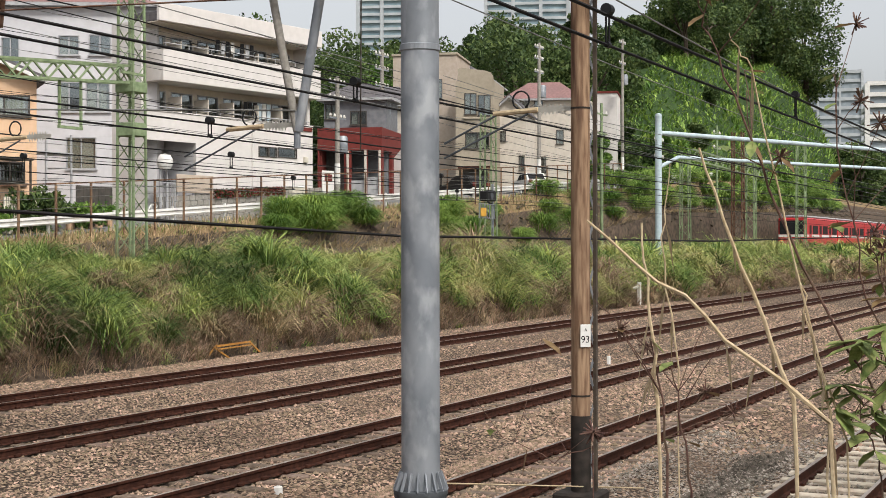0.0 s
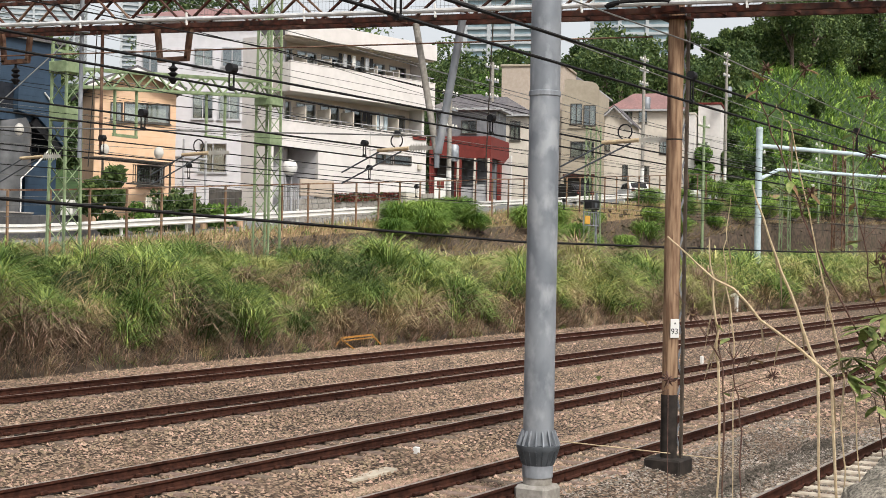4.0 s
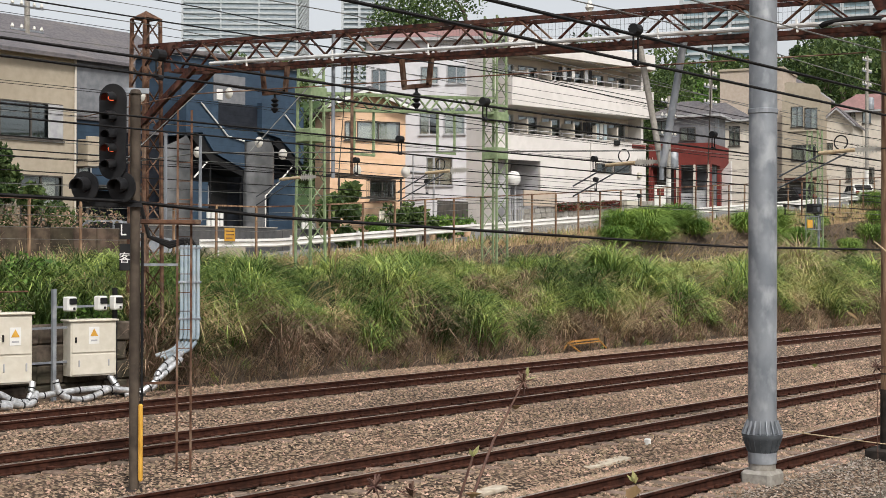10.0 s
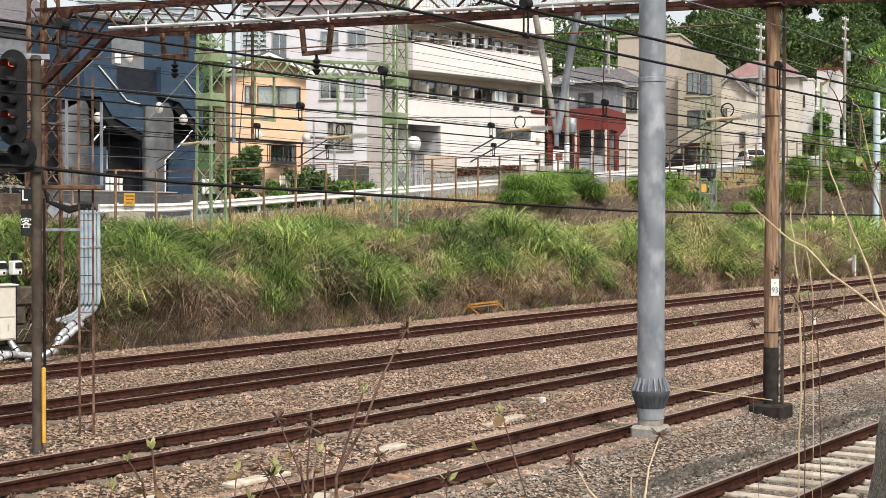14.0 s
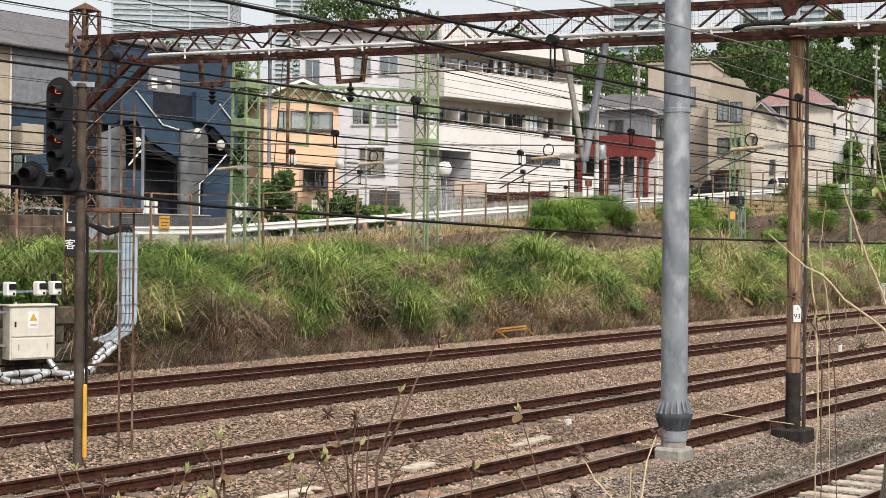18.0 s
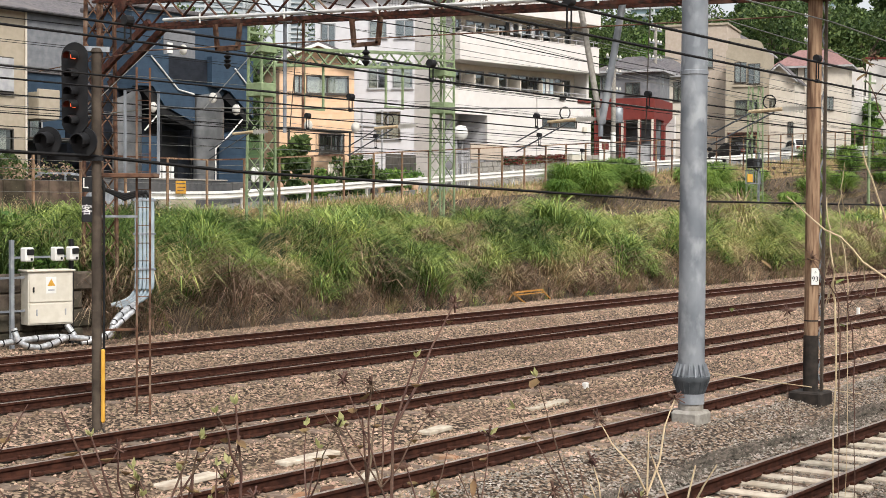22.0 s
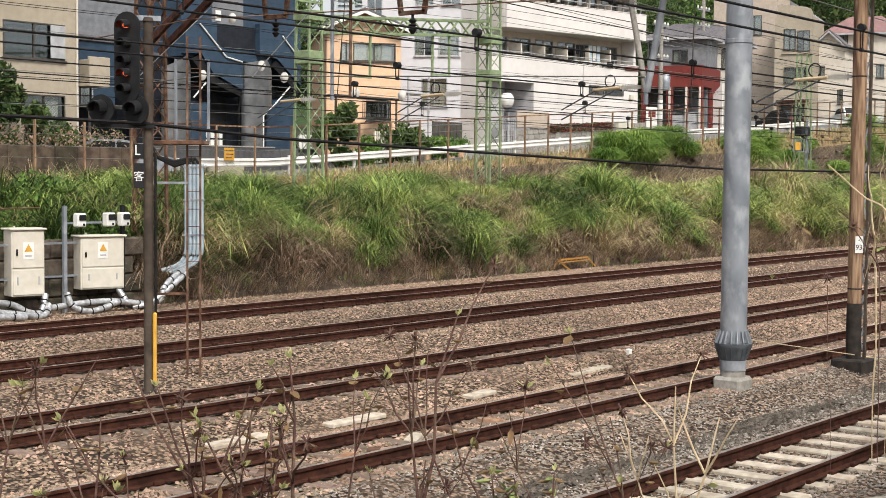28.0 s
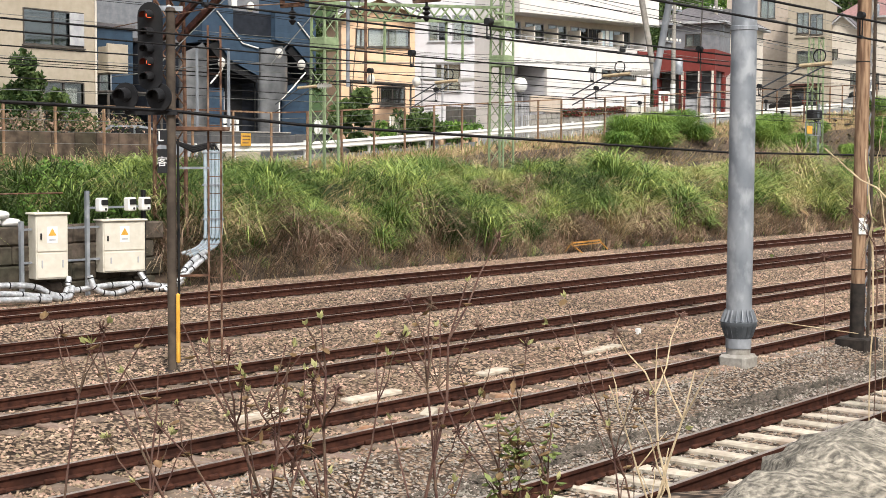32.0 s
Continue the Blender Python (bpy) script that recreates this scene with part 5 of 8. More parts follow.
# ---- houses ----
def wall_face(s, u0, u1, z0, z1, holes, put, thick=0.18):
    """A wall with real openings, one joined skin. put(u, d, z): u along the wall, d inward."""
    us = sorted({u0, u1, *(h[0] for h in holes), *(h[1] for h in holes)})
    zs = sorted({z0, z1, *(h[2] for h in holes), *(h[3] for h in holes)})
    us, zs = [u for u in us if u0 <= u <= u1], [z for z in zs if z0 <= z <= z1]
    index, k = {}, len(s.v)

    def at(i, e, j):
        if (i, e, j) not in index:
            index[i, e, j] = len(s.v)
            s.v.append(put(us[i], e * thick, zs[j]))
        return index[i, e, j]

    def solid(i, j):
        if not (0 <= i < len(us) - 1 and 0 <= j < len(zs) - 1):
            return False
        u, z = (us[i] + us[i + 1]) / 2, (zs[j] + zs[j + 1]) / 2
        return not any(h[0] <= u <= h[1] and h[2] <= z <= h[3] for h in holes)
    for i in range(len(us) - 1):
        for j in range(len(zs) - 1):
            if not solid(i, j):
                continue
            for e in (0, 1):
                s.f.append((at(i, e, j), at(i + 1, e, j), at(i + 1, e, j + 1), at(i, e, j + 1)))
            for (a, b), (c, d), (p, q) in (((i - 1, j), (i, j), (i, j + 1)), ((i + 1, j), (i + 1, j), (i + 1, j + 1)), ((i, j - 1), (i, j), (i + 1, j)), ((i, j + 1), (i, j + 1), (i + 1, j + 1))):
                if not solid(a, b):
                    s.f.append((at(c, 0, d), at(p, 0, q), at(p, 1, q), at(c, 1, d)))


def window(t, h, put, frame_mat, panes=2, sill=True, curtain=True, grille=False):
    """A window in the opening h = (u0, u1, z0, z1): frame, panes, curtain behind, sill."""
    u0, u1, z0, z1 = h

    def slab(s, a, b, c, d, e0, e1):
        v = [put(u, e, z) for z in (c, d) for e in (e0, e1) for u in (a, b)]
        return s.add(v, [(0, 2, 3, 1), (4, 5, 7, 6), (0, 1, 5, 4), (2, 6, 7, 3), (0, 4, 6, 2), (1, 3, 7, 5)])
    w = 0.05
    s = Shape()
    slab(s, u0 - w, u1 + w, z1, z1 + w, -0.04, 0.1)
    slab(s, u0 - w, u1 + w, z0 - w, z0, -0.04, 0.1)
    slab(s, u0 - w, u0, z0, z1, -0.04, 0.1)
    slab(s, u1, u1 + w, z0, z1, -0.04, 0.1)
    for k in range(1, panes):
        m = u0 + (u1 - u0) * k / panes
        slab(s, m - 0.03, m + 0.03, z0, z1, 0.0, 0.09)
    win = part("window", s, frame_mat, t)
    for k in range(panes):
        a, b = u0 + (u1 - u0) * k / panes, u0 + (u1 - u0) * (k + 1) / panes
        p = part("pane", slab(Shape(), a + 0.01, b - 0.01, z0 + 0.01, z1 - 0.01, 0.05, 0.056), GLASS, win)
        p.visible_shadow = False
    if curtain:
        n = 1 if random.random() < 0.4 else panes
        for k in range(n):
            if random.random() < 0.75:
                a, b = u0 + (u1 - u0) * k / panes, u0 + (u1 - u0) * (k + 1) / panes
                part("curtain", slab(Shape(), a + 0.02, b - random.uniform(0.02, 0.3) * (b - a), z0, z1, 0.13, 0.15), CURTAIN, win, "pale curtain")
    if sill:
        part("sill", slab(Shape(), u0 - 0.1, u1 + 0.1, z0 - 0.11, z0 - 0.055, -0.1, 0.05), frame_mat, win)
    if grille:
        g = Shape()
        for k in range(9):
            m = u0 + (u1 - u0) * k / 8
            slab(g, m - 0.012, m + 0.012, z0 - 0.05, z1 + 0.05, -0.14, -0.12)
        slab(g, u0 - 0.03, u1 + 0.03, z0 - 0.05, z0 - 0.02, -0.145, -0.115)
        slab(g, u0 - 0.03, u1 + 0.03, z1 + 0.02, z1 + 0.05, -0.145, -0.115)
        part("grille", g, frame_mat, win, "window security grille")
    return win


def house(label, x0, x1, y0, y1, z0, z1, wall, front=(), side=(), frame_mat=BRONZE, roof=None, roof_mat=ROOFGREY, ridge=1.5, over=0.4, panes=2, name="house", apex=None, turn=0):
    """Walls with openings on the street side and on the -x side, floors hidden behind, and a roof."""
    t = thing(name, label, "house", (x0, y0, z0))
    t.rotation_euler = (0, 0, radians(turn))
    w, d, h = x1 - x0, y1 - y0, z1 - z0
    front = [(a - x0, b - x0, c - z0, e - z0) for a, b, c, e in front]
    side = [(a - y0, b - y0, c - z0, e - z0) for a, b, c, e in side]
    fput = lambda u, e, z: (u, e, z)
    sput = lambda u, e, z: (e, u, z)
    s = Shape()
    wall_face(s, 0, w, -1.5, h, front, fput)
    part("front_wall", s, wall, t)
    s = Shape()
    wall_face(s, 0.18, d, -1.5, h, side, sput)
    part("side_wall", s, wall, t)
    part("back_wall", Shape().box(0.18, w, d, d + 0.18, -1.5, h), wall, t)
    part("end_wall", Shape().box(w - 0.18, w, 0.18, d, -1.5, h), wall, t)
    part("ceiling_slab", Shape().box(0.18, w - 0.18, 0.18, d, h - 0.12, h - 0.02), INSIDE, t)
    part("partition", Shape().box(0.2, w - 0.2, 2.2, 2.3, -1.5, h - 0.15), INSIDE, t)
    for q in front:
        window(t, q, fput, frame_mat, panes)
    for q in side:
        window(t, q, sput, frame_mat, panes)
    o = over
    if roof == "flat":
        part("roof", Shape().soft(-o, w + o, -o, d + o, h, h + 0.22, 0.03), roof_mat, t)
    elif roof == "gable_front":
        c = (apex - x0) if apex else w / 2
        for a, b in ((-o, c), (c, w + o)):
            za, zb = (h - o * ridge / (w / 2), h + ridge) if a < c and b == c else (h + ridge, h - o * ridge / (w / 2))
            part("roof_slope", Shape().prism([(a, za), (b, zb), (b, zb + 0.16), (a, za + 0.16)], "y", -o - 0.2, d + o), roof_mat, t)
        part("gable", Shape().prism([(0, h), (w, h), (c, h + ridge)], "y", 0, 0.18), wall, t)
        for a, b in (((-o, h - o * ridge / (w / 2)), (c, h + ridge)), ((c, h + ridge), (w + o, h - o * ridge / (w / 2)))):
            part("barge_board", Shape().prism([(a[0], a[1] - 0.12), (b[0], b[1] - 0.12), (b[0], b[1] + 0.04), (a[0], a[1] + 0.04)], "y", -o - 0.24, -o - 0.2), WHITE if wall is ORANGE else TRIM, t)
    elif roof == "gable_side":
        c = d / 2
        for a, b, za, zb in ((-o, c, h - 0.2, h + ridge), (c, d + o, h + ridge, h - 0.2)):
            part("roof_slope", Shape().prism([(a, za), (b, zb), (b, zb + 0.16), (a, za + 0.16)], "x", -o, w + o), roof_mat, t)
        for xx in (0, w - 0.18):
            part("gable", Shape().prism([(0, h), (d, h), (c, h + ridge - 0.1)], "x", xx, xx + 0.18), wall, t)
    elif roof == "hip":
        i = min(w, d) / 2
        v = [(-o, -o, h), (w + o, -o, h), (w + o, d + o, h), (-o, d + o, h), (i, d / 2, h + ridge), (w - i + 0.01, d / 2, h + ridge)]
        part("roof", Shape().add(v, [(0, 1, 5, 4), (1, 2, 5), (2, 3, 4, 5), (3, 0, 4), (3, 2, 1, 0)]), roof_mat, t)
        part("eave_board", Shape().box(-o - 0.02, w + o + 0.02, -o - 0.02, d + o + 0.02, h - 0.18, h - 0.01), TRIM, t)
    return t


def apartment():
    x0, y0 = 61.5, 44.6
    t = thing("apartment_house", "white three storey apartment house with deep balconies", "apartment house", (x0, y0, 0))
    t.rotation_euler = (0, 0, radians(-10))
    w = 11.2
    fput = lambda u, e, z: (u, e + 0.35, z)
    s = Shape()
    hole = [(-0.75, 2.47, 4.0, 8.34), (6.98, 7.6, 7.95, 8.4), (7.74, 8.3, 7.95, 8.4), (8.46, 9.85, 7.97, 8.42)]
    wall_face(s, -0.9, w, 3.6, 9.72, hole, fput, 0.2)
    part("lower_wall", s, APT, t)
    part("wall_coping", Shape().soft(-0.93, w + 0.03, 0.31, 0.6, 9.723, 9.78, 0.012), APT, t)
    part("side_wall", Shape().box(-0.9, -0.7, 0.55, 8, 3.6, 14.0), APT, t)
    part("end_wall", Shape().box(w - 0.2, w, 0.55, 8, 3.6, 14.0), APT, t)
    part("back_wall", Shape().box(-0.7, w - 0.2, 7.8, 8, 3.6, 14.0), APT, t)
    part("floor_slab", Shape().box(-0.7, w - 0.2, 0.55, 7.8, 8.5, 8.7), APT, t)
    part("floor_slab", Shape().box(-0.7, w - 0.2, 1.55, 7.8, 11.2, 11.4), APT, t)
    up = part("upper_parapet", Shape().soft(0, 11.49, 0, 0.16, 11.21, 12.72, 0.02), APT, t, "white balcony parapet")
    part("coping", Shape().soft(-0.02, 11.51, -0.02, 0.18, 12.723, 12.77, 0.01), APT, up)
    part("upper_parapet_side", Shape().soft(0, 0.16, 0.163, 1.5, 11.21, 12.72, 0.02), APT, t)
    part("upper_parapet_side", Shape().soft(11.33, 11.49, 0.163, 1.5, 11.21, 12.72, 0.02), APT, t)
    part("balcony_slab", Shape().box(0.16, 11.33, 0.163, 1.55, 11.22, 11.4), APT, t)
    for base, top, lo, hi in ((8.7, 11.2, 8.95, 10.85), (11.4, 14.0, 11.6, 13.6)):
        s = Shape()
        holes = [(0.15 + i * 1.82, 1.5 + i * 1.82, lo, hi) for i in range(6)]
        wall_face(s, -0.7, w - 0.2, base, top, holes, lambda u, e, z: (u, e + 1.55, z), 0.2)
        part("recessed_wall", s, CREAM, t, "cream wall behind the balcony")
        for q in holes:
            window(t, q, lambda u, e, z: (u, e + 1.55, z), TRIM, 2, False)
        for i in range(1, 6):
            xx = -0.08 + i * 1.82
            part("balcony_divider", Shape().box(xx - 0.04, xx + 0.04, 0.6, 1.54, base, base + 1.9), CREAM, t, "cream balcony divider panel")
    for i in range(8):
        xx = 0.2 + i * 1.55
        part("rail_post", Shape().bar((xx, 0.08, 12.77), (xx, 0.08, 13.02), 0.035), TRIM, t)
    part("hand_rail", Shape().tube([(0.05, 0.08, 13.03), (11.44, 0.08, 13.03)], 0.025, 6), TRIM, t, smooth=True)
    part("hand_rail", Shape().tube([(-0.8, 0.45, 9.98), (w - 0.1, 0.45, 9.98)], 0.025, 6), TRIM, t, smooth=True)
    for i in range(8):
        xx = -0.7 + i * 1.65
        part("rail_post", Shape().bar((xx, 0.45, 9.78), (xx, 0.45, 9.98), 0.035), TRIM, t)
    part("roof", Shape().soft(-0.3, 11.5, 0.1, 8.2, 14.04, 14.5, 0.03), ROOFGREY, t, "dark flat roof with deep eaves")
    part("fascia", Shape().soft(-0.35, 11.5, -0.1, 0.098, 14.03, 14.91, 0.02), APT, t, "white roof parapet")
    part("soffit", Shape().box(-0.3, 11.45, 0.1, 1.55, 13.98, 14.035), CREAM, t)
    part("carport_back", Shape().box(-0.7, 2.6, 3.2, 3.3, 3.6, 8.5), WING, t)
    part("carport_side", Shape().box(2.5, 2.6, 0.55, 3.2, 3.6, 8.5), WING, t)
    part("carport_window", Shape().soft(-0.1, 1.3, 3.12, 3.19, 6.6, 7.7, 0.02), BRONZE, t, "dark carport window")
    part("drain_pipe", Shape().tube([(6.45, 0.3, 5.2), (6.45, 0.3, 9.6)], 0.04, 8), APT, t, smooth=True)
    for q in hole[1:]:
        window(t, q, fput, BRONZE, 1, False, False)
    part("red_sign", Shape().soft(9.97, 11.1, 0.28, 0.345, 9.45, 9.66, 0.01), RED, t, "small red sign board")
    part("meter_box", Shape().soft(10.4, 10.7, 0.2, 0.345, 7.75, 8.05, 0.02), CREAMBOX, t)
    turned = Matrix.Translation((x0, y0, 0)) @ pose(0, 0, 0, 0, 0, -10)

    def hung(label, mats, u, y, z, w, h, group=""):
        l = thing("laundry", label, "laundry", turned @ Vector((u, y, z)), group=group)
        l.rotation_euler = (0, 0, radians(-10))
        part("cloth", Shape().soft(-w / 2, w / 2, -0.025, 0.025, -h, 0, 0.015), mats, l)
    for m, u, h in ((BLACK, 6.9, 0.7), (BLACK, 7.25, 0.8), (BLUEGREY, 7.6, 0.95), (WHITE, 7.95, 0.85), (BLUEGREY, 8.3, 0.9), (BLACK, 6.55, 0.55)):
        hung("washing hung out on the balcony rail", m, u, 0.9, 10.75, 0.28, h, "laundry on the balcony")
    hung("dark blue cloth hung over the parapet", BLACK, 8.6, 0.26, 9.86, 0.5, 0.32)
    for m, u, h in ((BLACK, 4.15, 0.55), (TRIM, 4.5, 0.7), (BLACK, 4.85, 0.8), (WHITE, 5.2, 0.6), (BLACK, 5.9, 0.75), (TRIM, 6.25, 0.7), (BLACK, 6.6, 0.6)):
        hung("dark washing hung on the upper balcony", m, u, 0.5, 13.65, 0.26, h, "laundry on the balcony")
    for u, z in ((2.9, 8.98), (6.2, 8.98), (9.6, 8.98), (2.9, 11.68), (9.7, 11.68)):
        t = thing("air_conditioner", "small white air conditioner on the balcony wall", "air conditioner", turned @ Vector((u, 1.2, z - 0.28)), group="balcony air conditioners")
        t.rotation_euler = (0, 0, radians(-10))
        part("case", Shape().soft(-0.36, 0.36, 0, 0.28, 0, 0.55, 0.03), WHITE, t)
        part("fan_grille", Shape().tube([(-0.08, -0.015, 0.28), (-0.08, 0.0, 0.28)], 0.2, 14), TRIM, t)


apartment()
house("white sided wing of the apartment house", 58.3, 66.0, 52.15, 58, 5.0, 15.0, WING, [(61.35, 62.25, 12.55, 13.4), (62.8, 63.75, 12.55, 13.45), (61.3, 62.3, 9.8, 11.15), (62.65, 63.7, 9.8, 11.15), (61.7, 63.05, 7.03, 8.48), (58.65, 59.4, 11.6, 13.3)], [], TRIM, "hip", ROOFPINK, 1.0, turn=-60)
house("apricot sided two storey house with a gabled roof", 50.3, 53.98, 47.3, 54, 4.3, 10.42, ORANGE, [(51.66, 53.66, 8.82, 9.62), (51.05, 51.5, 8.8, 9.6), (52.3, 53.45, 5.9, 6.8)], [], BRONZE, "gable_front", ROOFGREY, 0.75, 0.4, apex=52.1, turn=-40)
house("beige rendered two storey house", 24.0, 34.6, 46.0, 54, 4.0, 10.9, BEIGE, [(31.2, 33.9, 7.6, 8.9), (25.5, 27.5, 7.6, 8.9), (32.1, 33.9, 4.2, 6.15)], [], BRONZE, "gable_side", ROOFGREY, 1.2)
house("low navy blue house beside the town houses", 34.9, 37.6, 47.5, 50, 4.0, 8.6, BLUE, [(35.4, 36.4, 6.0, 7.2)], [], TRIM, "flat", ROOFGREY, over=0.1)
house("grey house with a broad slate roof", 35.0, 50.0, 58.0, 66, 4.5, 12.9, GREYSIDING, [(41, 42.5, 11, 12.2), (38.4, 39.6, 11, 12.2)], [], TRIM, "gable_side", ROOFGREY, 2.2)


def beige_balcony():
    t = thing("balcony", "beige rendered balcony over a dark carport", "balcony", (34.62, 45.3, 6.72))
    part("parapet", Shape().soft(0, 1.0, 0, 0.15, 0, 1.05, 0.02), BEIGE, t)
    part("side_parapet", Shape().soft(0.85, 1.0, 0.15, 1.8, 0, 1.05, 0.02), BEIGE, t)
    part("slab", Shape().box(0, 0.98, 0.02, 1.8, -0.1, 0.0), BEIGE, t)
    part("carport_roof", Shape().soft(0.02, 2.9, 0.1, 2.1, -0.9, -0.8, 0.02), BRONZE, t)
    for x in (0.1, 2.8):
        part("post", Shape().bar((x, 0.15, -3.4), (x, 0.15, -0.9), 0.08), BRONZE, t)
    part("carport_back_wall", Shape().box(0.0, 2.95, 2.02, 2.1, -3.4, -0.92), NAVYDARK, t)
    p = thing("drain_pipe", "pale drain pipe on the corner of the beige house", "pipe", (34.5, 45.93, 3.6))
    part("pipe", Shape().tube([(0, 0, 0), (0, 0, 7.2)], 0.045, 8), CREAM, p, smooth=True)
    l = thing("shutter_box", "dark roller shutter beside the window", "shutter", (33.25, 45.9, 7.62))
    part("shutter", Shape().soft(0, 0.68, 0.0, 0.06, 0, 1.28, 0.02), TRIM, l)


beige_balcony()


def blue_houses():
    ox, oz = 37.8, 4.0
    t = thing("town_house", "navy blue clad town houses with silver curved stair panels", "town house", (ox, 46.0, oz))

    def flat(name, pts, y0, y1, mat, label=""):
        return part(name, Shape().prism([(x - ox, z - oz) for x, z in pts], "y", y0, y1), mat, t, label)

    def rect(x0, x1, z0, z1):
        return [(x0, z0), (x1, z0), (x1, z1), (x0, z1)]

    def curved(x0, x1, tops, lows):
        v = []
        for i in range(15):
            a = math.pi * i / 14
            x = x0 + (x1 - x0) * (1 - math.cos(a)) / 2
            for line in (lows, tops):
                z = np.interp(x, [p[0] for p in line], [p[1] for p in line])
                v.append((x - ox, -0.12 - 0.5 * math.sin(a), z - oz))
        part("curved_panel", Shape().add(v, [(2 * i, 2 * i + 2, 2 * i + 3, 2 * i + 1) for i in range(14)]), SHEET, t, "brushed silver curved stair panel", smooth=True)
    flat("upper_block", rect(39.9, 46.9, 8.2, 11.6), 0.0, 3, BLUE)
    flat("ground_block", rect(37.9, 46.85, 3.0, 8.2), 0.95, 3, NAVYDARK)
    flat("inset_panel", rect(41.7, 44.2, 8.72, 9.72), -0.05, 0.0, NAVYDARK, "dark navy inset panel")
    flat("grey_upper", rect(41.64, 43.47, 9.74, 10.95), -0.05, 0.0, GREYSIDING, "grey upper storey panel")
    flat("vent", rect(41.8, 42.1, 9.85, 10.3), -0.1, -0.05, WHITE)
    flat("slanted_panel", [(39.9, 9.75), (41.68, 9.75), (41.68, 8.85), (43.2, 8.1), (43.22, 6.9), (41.46, 7.55), (40.8, 8.35), (39.9, 8.3)], -0.3, -0.004, BLUE)
    flat("slanted_panel", [(44.24, 9.9), (46.85, 9.9), (46.85, 7.3), (45.35, 8.42), (44.24, 8.6)], -0.3, -0.004, BLUE)
    # black wedges below the slanted panels stand in for the stair's shade
    flat("stair_soffit", [(40.8, 8.3), (41.46, 7.5), (43.22, 6.85), (43.22, 6.6), (41.3, 7.2), (40.3, 8.1)], -0.2, 0.9, BLACK, "black sloping wedge in place of shade under the stair")
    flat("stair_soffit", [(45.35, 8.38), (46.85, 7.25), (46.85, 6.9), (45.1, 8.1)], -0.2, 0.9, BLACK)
    flat("lower_panel", rect(40.25, 41.46, 3.0, 6.3), 0.1, 0.95, BLUE)
    flat("lower_panel", [(45.06, 3.0), (46.8, 3.0), (46.8, 6.8), (45.06, 6.35)], 0.1, 0.95, BLUE)
    # no recess is cut here: a thin black sheet gives the doorway's shade
    flat("doorway", rect(41.7, 43.3, 3.0, 6.55), 0.88, 0.945, BLACK, "flat black panel in place of the shaded doorway recess")
    flat("door_panel", rect(41.95, 42.3, 5.3, 6.2), 0.82, 0.88, TRIM, "grey door panel")
    curved(43.3, 45.05, [(43.3, 8.1), (44.4, 8.32), (45.05, 7.65)], [(43.3, 3.2), (44.1, 3.2), (44.13, 5.75), (45.05, 6.3)])
    curved(38.72, 40.22, [(38.72, 7.65), (39.65, 8.15), (40.22, 7.65)], [(38.72, 3.2), (40.22, 3.2)])
    for k, line in enumerate((((40.66, 9.6), (42.19, 8.28), (43.14, 8.13)), ((45.62, 9.47), (46.75, 8.5)), ((40.29, 6.43), (41.0, 7.11)), ((44.13, 3.4), (44.13, 5.79), (44.91, 6.39), (45.79, 7.17)))):
        part("downpipe", Shape().tube([(x - ox, -0.66 if k > 2 else -0.36, z - oz) for x, z in line], 0.035, 6), WHITE, t, "white zigzag downpipe")
    flat("corner_post", rect(41.5, 41.56, 3.0, 7.5), 0.0, 0.06, BLACK)
    flat("corner_post", rect(43.26, 43.32, 3.0, 7.0), 0.0, 0.06, BLACK)
    part("roof", Shape().soft(1.95, 9.4, -0.2, 3.2, 7.6, 7.8, 0.03), ROOFGREY, t)
    flat("side_block_roof", rect(37.8, 39.9, 8.2, 8.32), 0.85, 3, ROOFGREY)
    w = thing("forecourt_wall", "low dark grey wall before the town houses", "wall", (37.6, 44.95, 3.0))
    for i in range(8):
        part("wall_panel", Shape().soft(i * 1.2, i * 1.2 + 1.185, 0, 0.16, -0.3, 1.15 + 0.03 * i, 0.02), DARKWALL, w)
    for g, xx in enumerate((2.5, 8.1)):
        m = thing("meter_bank", "bank of white electricity meters on a wall", "meter", (37.8 + xx, 44.9, 4.35), group="meter banks")
        for i in range(4):
            for j in range(2):
                part("meter", Shape().soft(i * 0.24, i * 0.24 + 0.17, -0.1, 0, j * 0.36, j * 0.36 + 0.3, 0.02), WHITE, m)


blue_houses()


